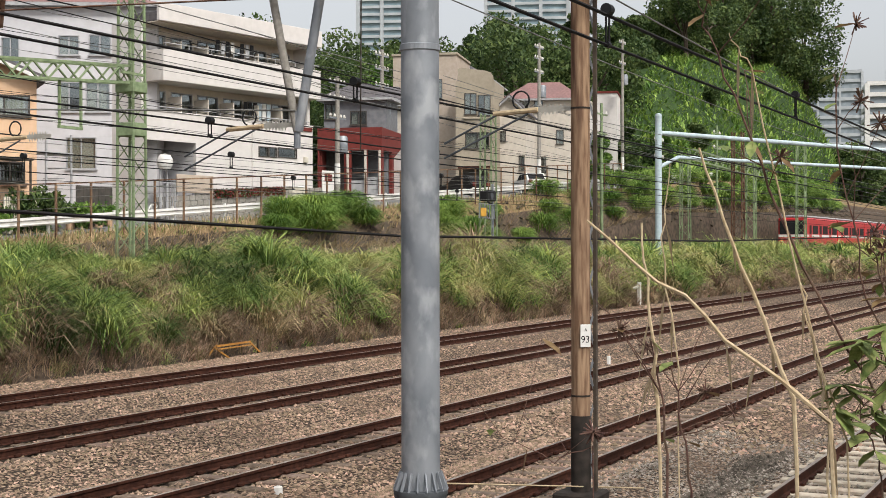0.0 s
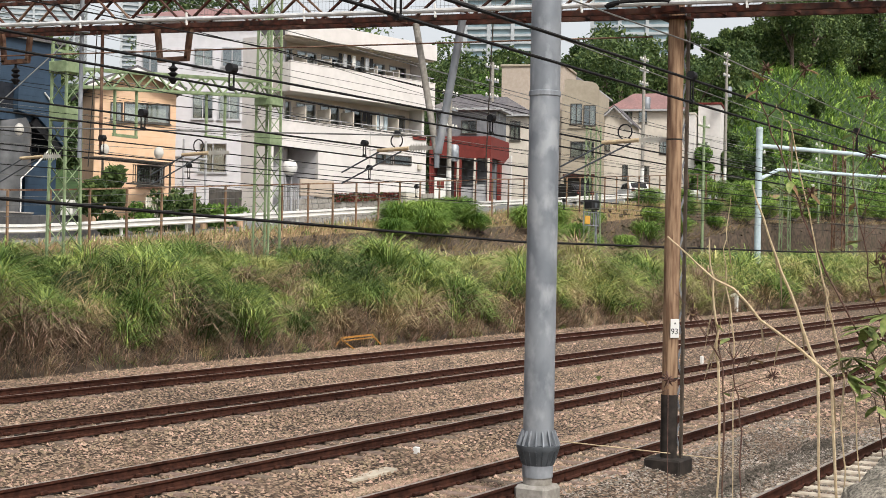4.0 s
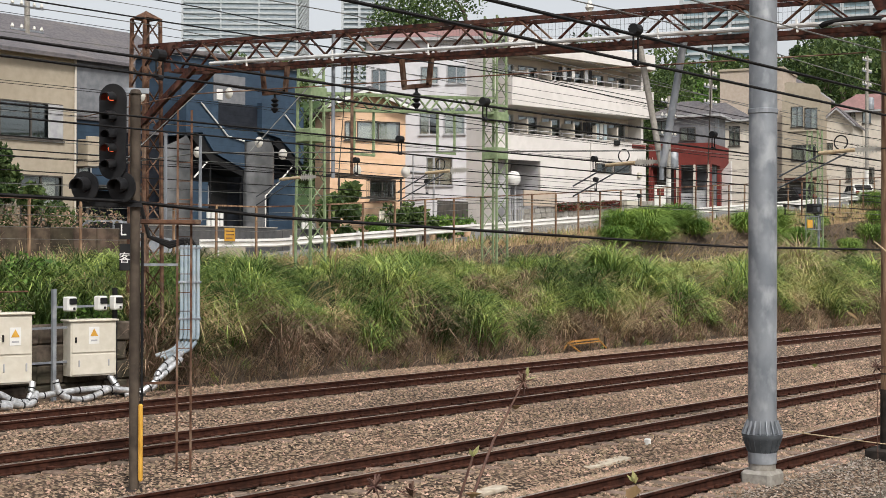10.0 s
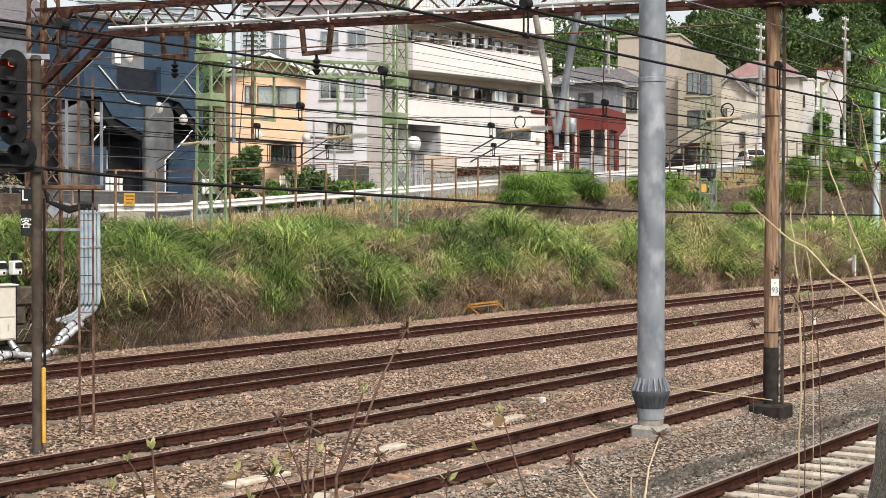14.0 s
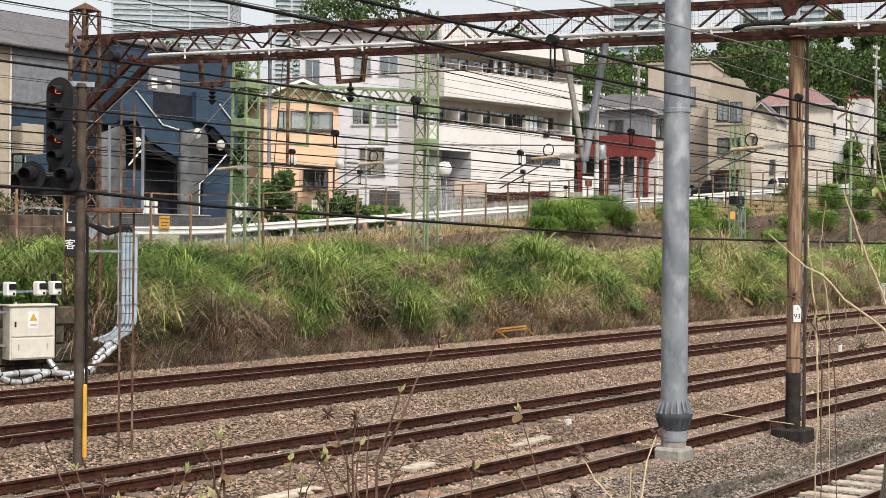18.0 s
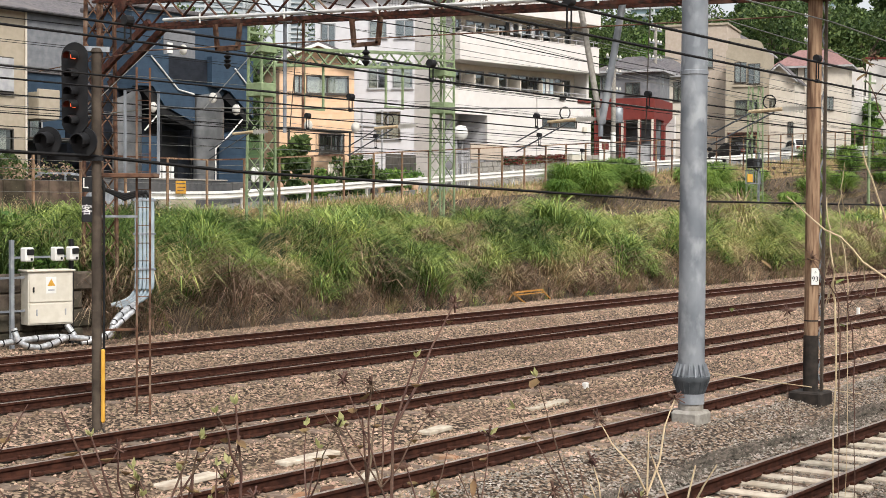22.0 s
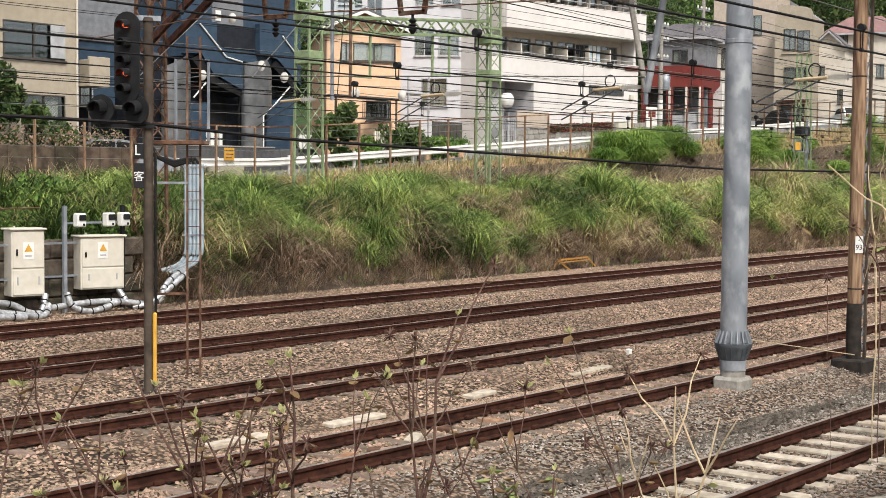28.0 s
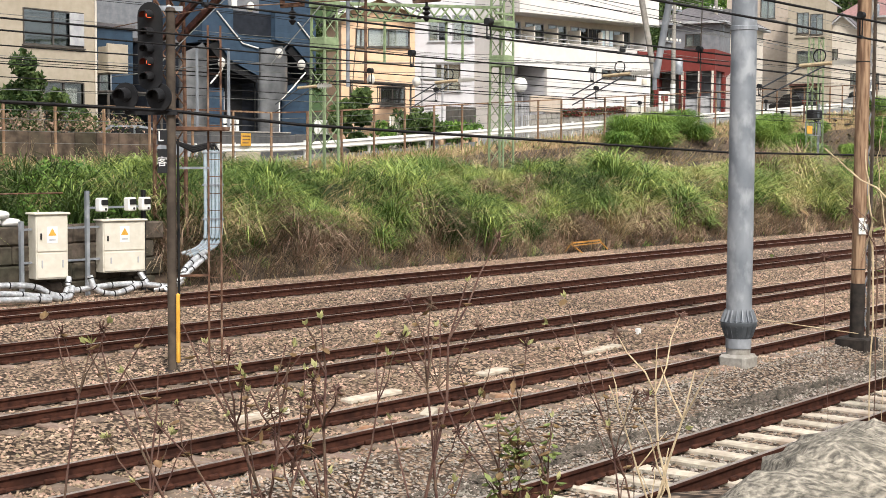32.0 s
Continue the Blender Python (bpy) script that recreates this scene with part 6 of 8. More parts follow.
def red_house():
    t = thing("red_annex", "brick red flat roofed entrance block", "building", (84.99, 45.4, 0))
    t.rotation_euler = (0, 0, radians(-75))
    s = Shape()
    wall_face(s, -4.2, 0, 5.5, 10.75, [(-4.1, -2.45, 5.6, 9.3), (-2.0, -1.15, 5.6, 9.3), (-0.95, -0.25, 5.6, 9.3)], lambda u, e, z: (u, e, z), 0.22)
    part("front_wall", s, RED, t)
    s = Shape()
    wall_face(s, 0.22, 5.6, 5.5, 10.75, [(0.5, 3.0, 5.6, 9.35)], lambda u, e, z: (-e, u, z), 0.22)
    part("end_wall", s, RED, t)
    part("side_wall", Shape().box(-4.2, -3.98, 0.22, 5.6, 5.5, 10.75), RED, t)
    part("roof", Shape().box(-3.98, -0.22, 0.22, 5.6, 10.2, 10.4), RED, t)
    part("back_wall", Shape().box(-3.98, -0.22, 3.4, 3.6, 5.5, 10.2), INSIDE, t)
    part("garage_lining", Shape().box(-3.95, -2.3, 1.2, 1.3, 5.5, 9.6), BRONZE, t, "dark garage shutter")
    for x in (-2.2, -1.05, -0.12):
        part("column", Shape().bar((x, -0.06, 5.5), (x, -0.06, 9.29), 0.13), CREAM, t)
    part("gate", Shape().box(-0.95, -0.25, 0.05, 0.1, 5.9, 7.6), TRIM, t)
    part("gate", Shape().box(-2.0, -1.15, 0.05, 0.1, 5.9, 7.4), TRIM, t)


red_house()


def stair_wall():
    t = thing("stair_wall", "white sloping wall of an outdoor stair beside the red block", "wall", (88.3, 45.6, 6.6))
    part("wall", Shape().prism([(0, -0.8), (2.6, -0.8), (2.6, 0.3), (0, 3.0)], "x", 0, 0.18).prism([(0, 3.0), (2.6, 0.3), (2.6, 0.4), (0, 3.1)], "x", -0.03, 0.21), APT, t)


stair_wall()
house("dark grey house with a plain slate roof behind the apartment house", 86.37, 90.6, 50.44, 53.4, 6.5, 12.9, GREYSIDING, [(86.5, 87.2, 11.6, 12.5), (88.2, 89.2, 11.2, 12.0)], [], BRONZE, "hip", ROOFGREY, 1.1, 0.4, turn=-75)
house("cream two storey house with a dark grey hipped roof", 94.3, 100.3, 54.0, 58, 6.6, 13.3, CREAM, [(99.05, 99.75, 11.4, 12.75), (96.2, 97.3, 11.9, 12.7)], [], BRONZE, "hip", ROOFGREY, 1.5, 0.5, turn=-75)
house("tall tan house with plain walls", 115.1, 120.7, 60.48, 67, 8.0, 19.7, TAN, [(118.2, 119.4, 16, 17.6)], [], BRONZE, "flat", BEIGE, over=0.12, turn=-75)
house("dark slate roof house behind the tan one", 121.0, 129.0, 62.5, 70, 9.0, 18.2, TAN, [], [], BRONZE, "hip", ROOFGREY, 2.6, turn=-75)


def tan_house():
    """Three storeys, a parapet that rolls down at one corner, projecting window bays."""
    z0 = 7.6
    t = thing("house", "tan three storey house with paired windows and a curved parapet", "house", (113.0, 53.49, z0))
    t.rotation_euler = (0, 0, radians(-75))
    put = lambda u, e, z: (u, e, z)
    holes = [(0.8, 1.72, 6.65, 8.3), (1.94, 2.9, 6.5, 8.15), (0.86, 2.8, 3.8, 5.05), (0.25, 2.86, 0.0, 2.1)]
    s = Shape()
    wall_face(s, 0, 3.2, -1, 9.4, holes, put, 0.2)
    part("front_wall", s, BEIGE, t)
    part("curved_parapet", Shape().prism([(0.2, 9.4), (3.2, 9.4), (3.15, 9.75), (2.95, 10.05), (2.6, 10.2), (0.5, 10.5), (0.2, 10.4)], "y", 0, 0.2), BEIGE, t)
    part("side_wall", Shape().box(3.0, 3.2, 0.2, 6, -1, 9.4), BEIGE, t)
    part("far_side_wall", Shape().box(0, 0.2, 0.2, 6, -1, 9.4), BEIGE, t)
    part("roof", Shape().box(0.2, 3.0, 0.2, 6, 9.2, 9.38), ROOFGREY, t)
    part("partition", Shape().box(0.2, 3.0, 2.4, 2.5, -1, 9.2), INSIDE, t)
    for q in holes[:3]:
        window(t, q, put, BRONZE, 2)
    part("garage_head", Shape().soft(0.2, 2.95, -0.12, -0.003, 2.1, 2.3, 0.02), RUSTDARK, t, "brown garage lintel")
    part("sill_band", Shape().soft(0.6, 3.1, -0.14, -0.003, 6.2, 6.34, 0.02), BEIGE, t)


tan_house()


def gable_house():
    house("narrow cream house with a steep gable", 117.05, 119.85, 51.86, 58, 8.0, 14.7, CREAM, [(119.3, 119.7, 9.7, 10.9), (117.5, 118.1, 12.2, 13.0)], [], BRONZE, "gable_front", ROOFGREY, 1.3, 0.25, apex=118.5, turn=-75)


gable_house()
house("cream house with a dusty pink hipped roof", 126.4, 132.9, 54.6, 58.2, 8.6, 16.75, CREAM, [(127.5, 128.3, 15.6, 16.55), (129.0, 129.7, 15.55, 16.6), (127.5, 128.2, 13.2, 13.95), (131.0, 131.6, 12.6, 13.8), (129.3, 130.0, 10.0, 11.4)], [], BRONZE, "hip", ROOFPINK, 1.7, 0.5, turn=-75)
house("white house with a flat roof beside the pink roofed one", 134.84, 138.6, 53.4, 59, 8.6, 17.0, APT, [(136.0, 136.6, 12.3, 13.4), (137.2, 137.8, 14.5, 15.5)], [], BRONZE, "flat", CREAM, over=0.08, turn=-75)
house("tall white house with a red roof rim", 138.0, 140.2, 50.2, 55, 8.6, 18.2, APT, [(138.5, 139.0, 13.2, 14.4)], [], BRONZE, "flat", RED, over=0.1, turn=-75)


# ---- street furniture above the slope ----
def guard_rail():
    t = thing("guard_rail", "white steel guard rail along the sloping street", "guard rail", (0, 41.0, 0))
    xs = np.arange(36.5, 150, 4.0)
    for a, b in zip(xs, xs[1:]):
        za, zb = road_z(a), road_z(b)
        out = [(-0.03, 0.45), (0.03, 0.45), (0.06, 0.5), (0.02, 0.56), (0.02, 0.62), (0.06, 0.68), (0.03, 0.78), (-0.03, 0.78)]
        v = [(x, y, z + h) for x, z in ((a, za), (b, zb)) for y, h in ((-o[0], o[1]) for o in out)]
        n = len(out)
        part("beam", Shape().add(v, [tuple(range(n)), tuple(reversed(range(n, 2 * n)))] + [(i, i + n, (i + 1) % n + n, (i + 1) % n) for i in range(n)]), WHITE, t)
        part("post", Shape().tube([(a + 1.0, 0.12, road_z(a + 1) - 0.3), (a + 1.0, 0.12, road_z(a + 1) + 0.85)], 0.07, 8), WHITE, t)
    f = thing("wire_fence", "rusty post and rail fence with thin wires above the slope", "fence", (0, 40.25, 0))
    xs = np.arange(10, 118, 2.05)
    for x in xs:
        part("post", Shape().bar((x, 0, road_z(x) - 0.6), (x, 0, road_z(x) + 2.05), 0.075), POSTRUST, f)
    for a, b in zip(xs, xs[1:]):
        part("top_rail", Shape().bar((a, 0, road_z(a) + 2.05), (b, 0, road_z(b) + 2.05), 0.06), RUST if int(a) % 3 else POSTRUST, f)
    for h in (0.7, 1.1, 1.5, 1.8):
        part("wire", Shape().tube([(a, -0.05, road_z(a) + h) for a in xs], 0.009, 4), WIREGREY, f)


guard_rail()


def utility_pole(x, y, h, label="grey concrete utility pole with transformer and cross arms", trans=True):
    z = road_z(x)
    t = thing("utility_pole", label, "utility pole", (x, y, z), group="utility poles")
    part("pole", Shape().lathe([(0.17, -0.5), (0.12, h)], 14), CONCRETE, t, smooth=True)
    for k, zz in enumerate((h - 0.4, h - 1.3, h - 2.4)):
        part("cross_arm", Shape().bar((-0.9, 0, zz), (0.9, 0, zz), 0.09), GALV, t)
        for xx in (-0.8, -0.3, 0.4, 0.8):
            part("insulator", Shape().lathe([(0.04, 0), (0.09, 0.08), (0.04, 0.22)], 8, (xx, 0, zz + 0.03)), PORCELAIN, t)
    if trans:
        part("transformer", Shape().lathe([(0.28, h - 4.4), (0.3, h - 4.3), (0.3, h - 3.5), (0.22, h - 3.4)], 14, (0.35, -0.15, 0)), GALV, t, "grey drum transformer", smooth=True)
    part("band_sign", Shape().lathe([(0.165, 1.4), (0.16, 2.6)], 14), WHITE, t, "white and blue banded sign sleeve")
    return t


utility_pole(77.0, 44.0, 7.6)
utility_pole(113.0, 46.0, 12)
utility_pole(137.0, 47.0, 14)
utility_pole(88.0, 47.0, 10, "grey concrete utility pole behind the red block")
utility_pole(40.0, 57.0, 13, "slim grey utility pole behind the houses", False)


def car(label, x, y, z, paint, turn=0):
    t = thing("car", label, "car", (x, y, z), group="parked cars")
    t.rotation_euler = (0, 0, radians(turn))
    out = [(-2.0, 0.28), (2.05, 0.28), (2.12, 0.5), (2.08, 0.7), (1.9, 0.8), (1.1, 0.93), (-1.9, 0.95), (-2.06, 0.85), (-2.1, 0.5)]
    part("body", Shape().prism(out, "y", -0.82, 0.82), paint, t)
    part("cabin", Shape().prism([(1.1, 0.93), (0.35, 1.4), (-0.1, 1.48), (-1.3, 1.48), (-1.85, 0.95)], "y", -0.74, 0.74), paint, t)
    for yy in (-0.752, 0.742):
        part("side_window", Shape().prism([(0.8, 0.98), (0.3, 1.34), (-0.3, 1.4), (-0.3, 0.98)], "y", yy, yy + 0.01), BLACK, t)
        part("side_window", Shape().prism([(-0.38, 0.98), (-0.38, 1.4), (-1.2, 1.4), (-1.5, 1.0)], "y", yy, yy + 0.01), BLACK, t)
    part("windscreen", Shape().prism([(1.06, 0.97), (0.42, 1.37), (0.44, 1.39), (1.1, 0.98)], "y", -0.66, 0.66), BLACK, t)
    part("rear_window", Shape().prism([(-1.8, 1.02), (-1.38, 1.42), (-1.41, 1.44), (-1.84, 1.04)], "y", -0.62, 0.62), BLACK, t)
    part("bumper", Shape().soft(2.02, 2.2, -0.78, 0.78, 0.3, 0.52, 0.04), TRIM, t)
    for xx in (-1.35, 1.35):
        for yy in (-0.8, 0.62):
            w = part("wheel", Shape().tube([(xx, yy, 0.32), (xx, yy + 0.18, 0.32)], 0.32, 16), BLACK, t)
            part("rim", Shape().tube([(xx, yy - 0.01, 0.32), (xx, yy + 0.19, 0.32)], 0.19, 12), GALV, w)
    for yy in (-0.6, 0.6):
        part("headlight", Shape().soft(2.08, 2.17, yy - 0.18, yy + 0.18, 0.66, 0.8, 0.02), WHITE, t)
        part("tail_light", Shape().soft(-2.18, -2.08, yy - 0.15, yy + 0.15, 0.7, 0.95, 0.02), RED, t)


car("silver hatchback parked beside the street", 108.5, 45.0, road_z(108), WHITE, 40)
car("dark car parked under the tan house", 99.0, 46.2, road_z(99), BLACK, 60)
car("silver car parked before the blue town houses", 34.6, 43.5, road_z(34), GALV, -22)


def street_bits():
    z = road_z(62)
    front = Matrix.Translation((61.5, 44.6, 0)) @ pose(0, 0, 0, 0, 0, -10)

    def before(name, label, cat, u, y, z):
        t = thing(name, label, cat, front @ Vector((u, y, z)))
        t.rotation_euler = (0, 0, radians(-10))
        return t
    t = before("water_tank", "round white tank on the wall of the apartment house", "tank", -0.35, -0.45, 7.25)
    part("tank", Shape().lathe([(0.03, 0.4), (0.26, 0.34), (0.37, 0.15), (0.39, 0), (0.37, -0.15), (0.26, -0.34), (0.03, -0.4)], 18), WHITE, t, smooth=True)
    part("stand", Shape().bar((-0.22, 0.1, -2.6), (-0.22, 0.1, -0.25), 0.07).bar((0.22, 0.1, -2.6), (0.22, 0.1, -0.25), 0.07), TRIM, t)
    t = before("awning_wall", "tan sheet fence panel beside the carport", "panel", 0.58, -0.3, 5.0)
    part("panel", Shape().soft(0, 2.45, 0, 0.1, 0.85, 1.72, 0.02), TAN, t)
    for u in (0.1, 1.2, 2.3):
        part("post", Shape().bar((u, 0.14, -0.6), (u, 0.14, 1.7), 0.07), TRIM, t)
    t = before("garden_wall", "grey concrete block wall beside the street", "wall", -0.6, -0.2, 4.6)
    for i in range(29):
        for j in range(5):
            part("block", Shape().soft(i * 0.42 + (j % 2) * 0.1, i * 0.42 + 0.4 + (j % 2) * 0.1, 0, 0.15, j * 0.26 + i * 0.03 - 0.3, j * 0.26 - 0.055 + i * 0.03, 0.012), CONCRETE, t)
    r = np.random.default_rng(3)
    u = r.uniform(3.1, 8.3, 2400)
    h = before("flower_hedge", "low hedge of dark red and green leaves on the wall", "hedge", 0, -0.15, 0)
    c = np.stack([u, r.uniform(-0.2, 0.25, 2400), 5.62 + 0.06 * (u - 3) + r.uniform(0, 0.42, 2400)], -1)
    v, f = leaves(c, 0.08, 4)
    tagged(part("leaf_mass", raw_mesh("leaf_mass", v[:6000], f[:3000], RED), RED, h), kind="stuff")
    tagged(part("green_leaf_mass", raw_mesh("green_leaf_mass", v[6000:], f[3000:] - 6000, GRASS_D), GRASS_D, h), kind="stuff")
    t = before("street_sign", "white board with a red panel on the apartment corner", "sign", 11.75, -0.3, 5.8)
    part("board", Shape().soft(-0.5, 0.5, 0, 0.06, -0.3, 1.55, 0.02), WHITE, t)
    part("red_panel", Shape().box(-0.32, 0.32, -0.01, -0.002, 0.95, 1.35), RED, t)
    t = before("storage_box", "pale cream outdoor storage box by the street", "box", 9.2, -0.45, 5.6)
    part("body", Shape().soft(-0.55, 0.55, 0, 0.5, -0.3, 0.75, 0.03), CREAMBOX, t)
    part("lid", Shape().soft(-0.58, 0.58, -0.03, 0.53, 0.753, 0.82, 0.02), WHITE, t)
    t = thing("warning_board", "yellow notice board on the guard rail", "sign", (37.9, 40.85, road_z(38) + 0.72))
    part("board", Shape().soft(-0.27, 0.27, 0, 0.03, 0, 0.5, 0.01), YELLOW, t)
    part("text_bar", Shape().box(-0.2, 0.2, -0.006, -0.001, 0.37, 0.41).box(-0.2, 0.2, -0.006, -0.001, 0.23, 0.27).box(-0.2, 0.12, -0.006, -0.001, 0.1, 0.14), RUST, t)
    t = thing("planter_wall", "dark weathered planter wall before the beige house", "wall", (20, 42.6, 2.9))
    for i in range(15):
        part("wall_panel", Shape().soft(i * 1.0, i * 1.0 + 0.985, random.uniform(-0.01, 0.01), 0.25, -0.3, 1.25 + random.uniform(-0.03, 0.03), 0.03), STONEWALL, t)
    c = np.stack([r.uniform(20.2, 34.6, 3600), r.uniform(42.7, 44.0, 3600), 4.15 + r.uniform(0, 0.9, 3600) * (0.4 + 0.6 * r.uniform(0, 1, 3600))], -1)
    v, f = leaves(c, 0.07, 6)
    h = thing("dry_hedge", "low brownish green hedge behind the planter wall", "hedge", (0, 0, 0))
    tagged(part("brown_leaf_mass", raw_mesh("brown_leaf_mass", v[:9600], f[:4800], GRASS_B), None, h), kind="stuff")
    tagged(part("green_leaf_mass", raw_mesh("green_leaf_mass", v[9600:], f[4800:] - 9600, GRASS_D), None, h), kind="stuff")
    t = thing("dark_fence", "dark grey panel fence in front of the pale wing", "fence", (55.6, 44.9, road_z(56)))
    for i in range(5):
        part("panel", Shape().soft(i * 0.5, i * 0.5 + 0.485, 0, 0.06, 0.0, 1.9, 0.02), BRONZE, t)
    t = thing("bicycle_rack", "pale bicycle leaning by the wall", "bicycle", (60.6, 44.6, road_z(60.6)))
    for xx in (-0.5, 0.5):
        ring = [(xx + 0.33 * math.cos(a), 0, 0.34 + 0.33 * math.sin(a)) for a in np.linspace(0, 6.283, 18)]
        part("wheel", Shape().tube(ring, 0.025, 5), WHITE, t)
    part("frame", Shape().tube([(-0.5, 0, 0.34), (-0.1, 0, 0.85), (0.42, 0, 0.85), (0.5, 0, 0.34)], 0.03, 5).tube([(-0.1, 0, 0.85), (0.05, 0, 0.34), (0.42, 0, 0.85)], 0.03, 5), WHITE, t)
    part("basket", Shape().soft(0.4, 0.75, -0.15, 0.15, 0.85, 1.1, 0.02), WHITE, t)
    t = thing("wooden_stair", "dark outdoor steel stair beside the apricot house", "stair", (53.6, 44.8, road_z(54)))
    for i in range(7):
        part("tread", Shape().soft(0.15 * i, 0.15 * i + 0.4, 0, 0.9, 0.45 * i, 0.45 * i + 0.05, 0.01), TRIM, t)
    part("landing", Shape().soft(-0.3, 1.7, 0, 1, 3.3, 3.4, 0.02), TRIM, t)
    for xx in (0, 1.6):
        part("post", Shape().bar((xx, 0.05, 0), (xx, 0.05, 4.2), 0.08), TRIM, t)
    t = thing("porch_roof", "flat dark porch roof on the apricot house", "porch", (47.3, 43.9, 6.8))
    part("roof", Shape().soft(0, 4.5, 0, 1.1, 0, 0.09, 0.02), BRONZE, t)
    for xx in (0.1, 4.4):
        part("post", Shape().bar((xx, 0.1, -2.9), (xx, 0.1, 0), 0.07), BRONZE, t)
    t = thing("balcony_grille", "dark barred window balcony on the apricot house", "balcony", (49.95, 44.6, 5.95))
    for i in range(15):
        part("bar", Shape().bar((i * 0.145, 0, 0), (i * 0.145, 0, 0.75), 0.025), BRONZE, t)
    for z in (0, 0.75):
        part("rail", Shape().bar((-0.03, 0, z), (2.06, 0, z), 0.04), BRONZE, t)
    part("floor", Shape().soft(-0.03, 2.06, 0, 0.4, -0.1, -0.03, 0.01), BRONZE, t)
    t = thing("gate", "narrow grey steel gate beside the wing", "gate", (60.9, 44.3, road_z(61)))
    part("frame", Shape().bar((0, 0, 0), (0, 0, 1.9), 0.06).bar((1.05, 0, 0), (1.05, 0, 1.9), 0.06).bar((0, 0, 1.9), (1.05, 0, 1.9), 0.05), TRIM, t)
    for i in range(5):
        part("bar", Shape().bar((0.2 + i * 0.17, 0, 0.1), (0.2 + i * 0.17, 0, 1.87), 0.03), TRIM, t)
    for x in (56.4, 57.2, 54.5):
        t = thing("flower_pot", "terracotta flower pot by the street", "flower pot", (x, 44.3, road_z(x)), group="flower pots")
        part("pot", Shape().lathe([(0.16, 0), (0.24, 0.4), (0.26, 0.42), (0.22, 0.4)], 12), ORANGE, t)
        c = np.random.default_rng(int(x * 7)).normal((0, 0, 0.7), (0.2, 0.2, 0.18), (160, 3))
        v, f = leaves(c, 0.09, 2)
        part("plant", raw_mesh("plant", v, f, LEAF_B), LEAF_B, t)
    t = thing("pale_gate", "pale picket gate before the apricot house", "gate", (50.4, 44.2, road_z(50)))
    for i in range(14):
        part("picket", Shape().bar((i * 0.14, 0, 0.1), (i * 0.14, 0, 1.6), 0.06), CURTAIN, t)
    part("gate_rail", Shape().bar((0, 0.03, 1.3), (1.85, 0.03, 1.3), 0.06), CURTAIN, t)
    t = thing("low_wall", "dark grey low wall before the town houses", "wall", (36.5, 44.6, road_z(40) - 0.2))
    part("wall", Shape().soft(0, 7.6, 0, 0.2, 0, 1.5, 0.02), DARKWALL, t)
    part("steps", Shape().soft(3.2, 5.2, -0.6, 0.0, 0, 0.9, 0.02), BEIGE, t, "beige tiled entrance steps")
    part("wall_cap", Shape().soft(-0.02, 7.62, -0.03, 0.23, 1.5, 1.56, 0.01), CONCRETE, t)


street_bits()


# ---- far background ----
def tower(label, x, y, w, d, h, wall, glass, turn, floors, bays):
    t = thing("tower_block", label, "tower block", (x, y, 0))
    t.rotation_euler = (0, 0, radians(turn))
    part("core", Shape().box(-w / 2 + 0.6, w / 2 - 0.6, -d / 2 + 0.6, d / 2 - 0.6, 0, h), glass, t)
    fh = h / floors
    for k in range(floors + 1):
        part("floor_band", Shape().box(-w / 2, w / 2, -d / 2, d / 2, k * fh - 0.17 * fh, k * fh + 0.2 * fh), wall, t)
    for i in range(bays + 1):
        xx = -w / 2 + w * i / bays
        part("pier", Shape().box(xx - 0.055 * w / bays, xx + 0.055 * w / bays, -d / 2 - 0.15, -d / 2 + 0.6, 0, h), wall, t)
    for i in range(4):
        yy = -d / 2 + d * i / 3
        part("pier", Shape().box(-w / 2 - 0.15, -w / 2 + 0.6, yy - 0.5, yy + 0.5, 0, h), wall, t)
    part("roof_house", Shape().box(-w / 5, w / 5, -d / 5, d / 5, h, h + 4), wall, t)


tower("pale grey residential tower block in the haze", 614.5, 646, 178, 64, 338, TOWERWALL, TOWERWIN, 42, 112, 14)
tower("pale residential tower block far behind", 434, 388, 50, 20, 112, TOWERWALL, TOWERWIN, 42, 58, 9)
tower("glassy office tower behind the houses", 360, 188, 20, 20, 118, TOWERWALL, BLUEGLASS, 20, 58, 9)
tower("green glass office block behind the trees", 420, 172, 72, 24, 78, TOWERWALL, BLUEGLASS, 20, 36, 20)
tower("white apartment block with small windows beside the green hill", 320, 46.0, 16, 16, 37, WHITE, TOWERWIN, 14, 16, 7)
tower("pale office block in the far haze", 700, 132, 44, 30, 84, TOWERWALL, TOWERWIN, 10, 20, 6)


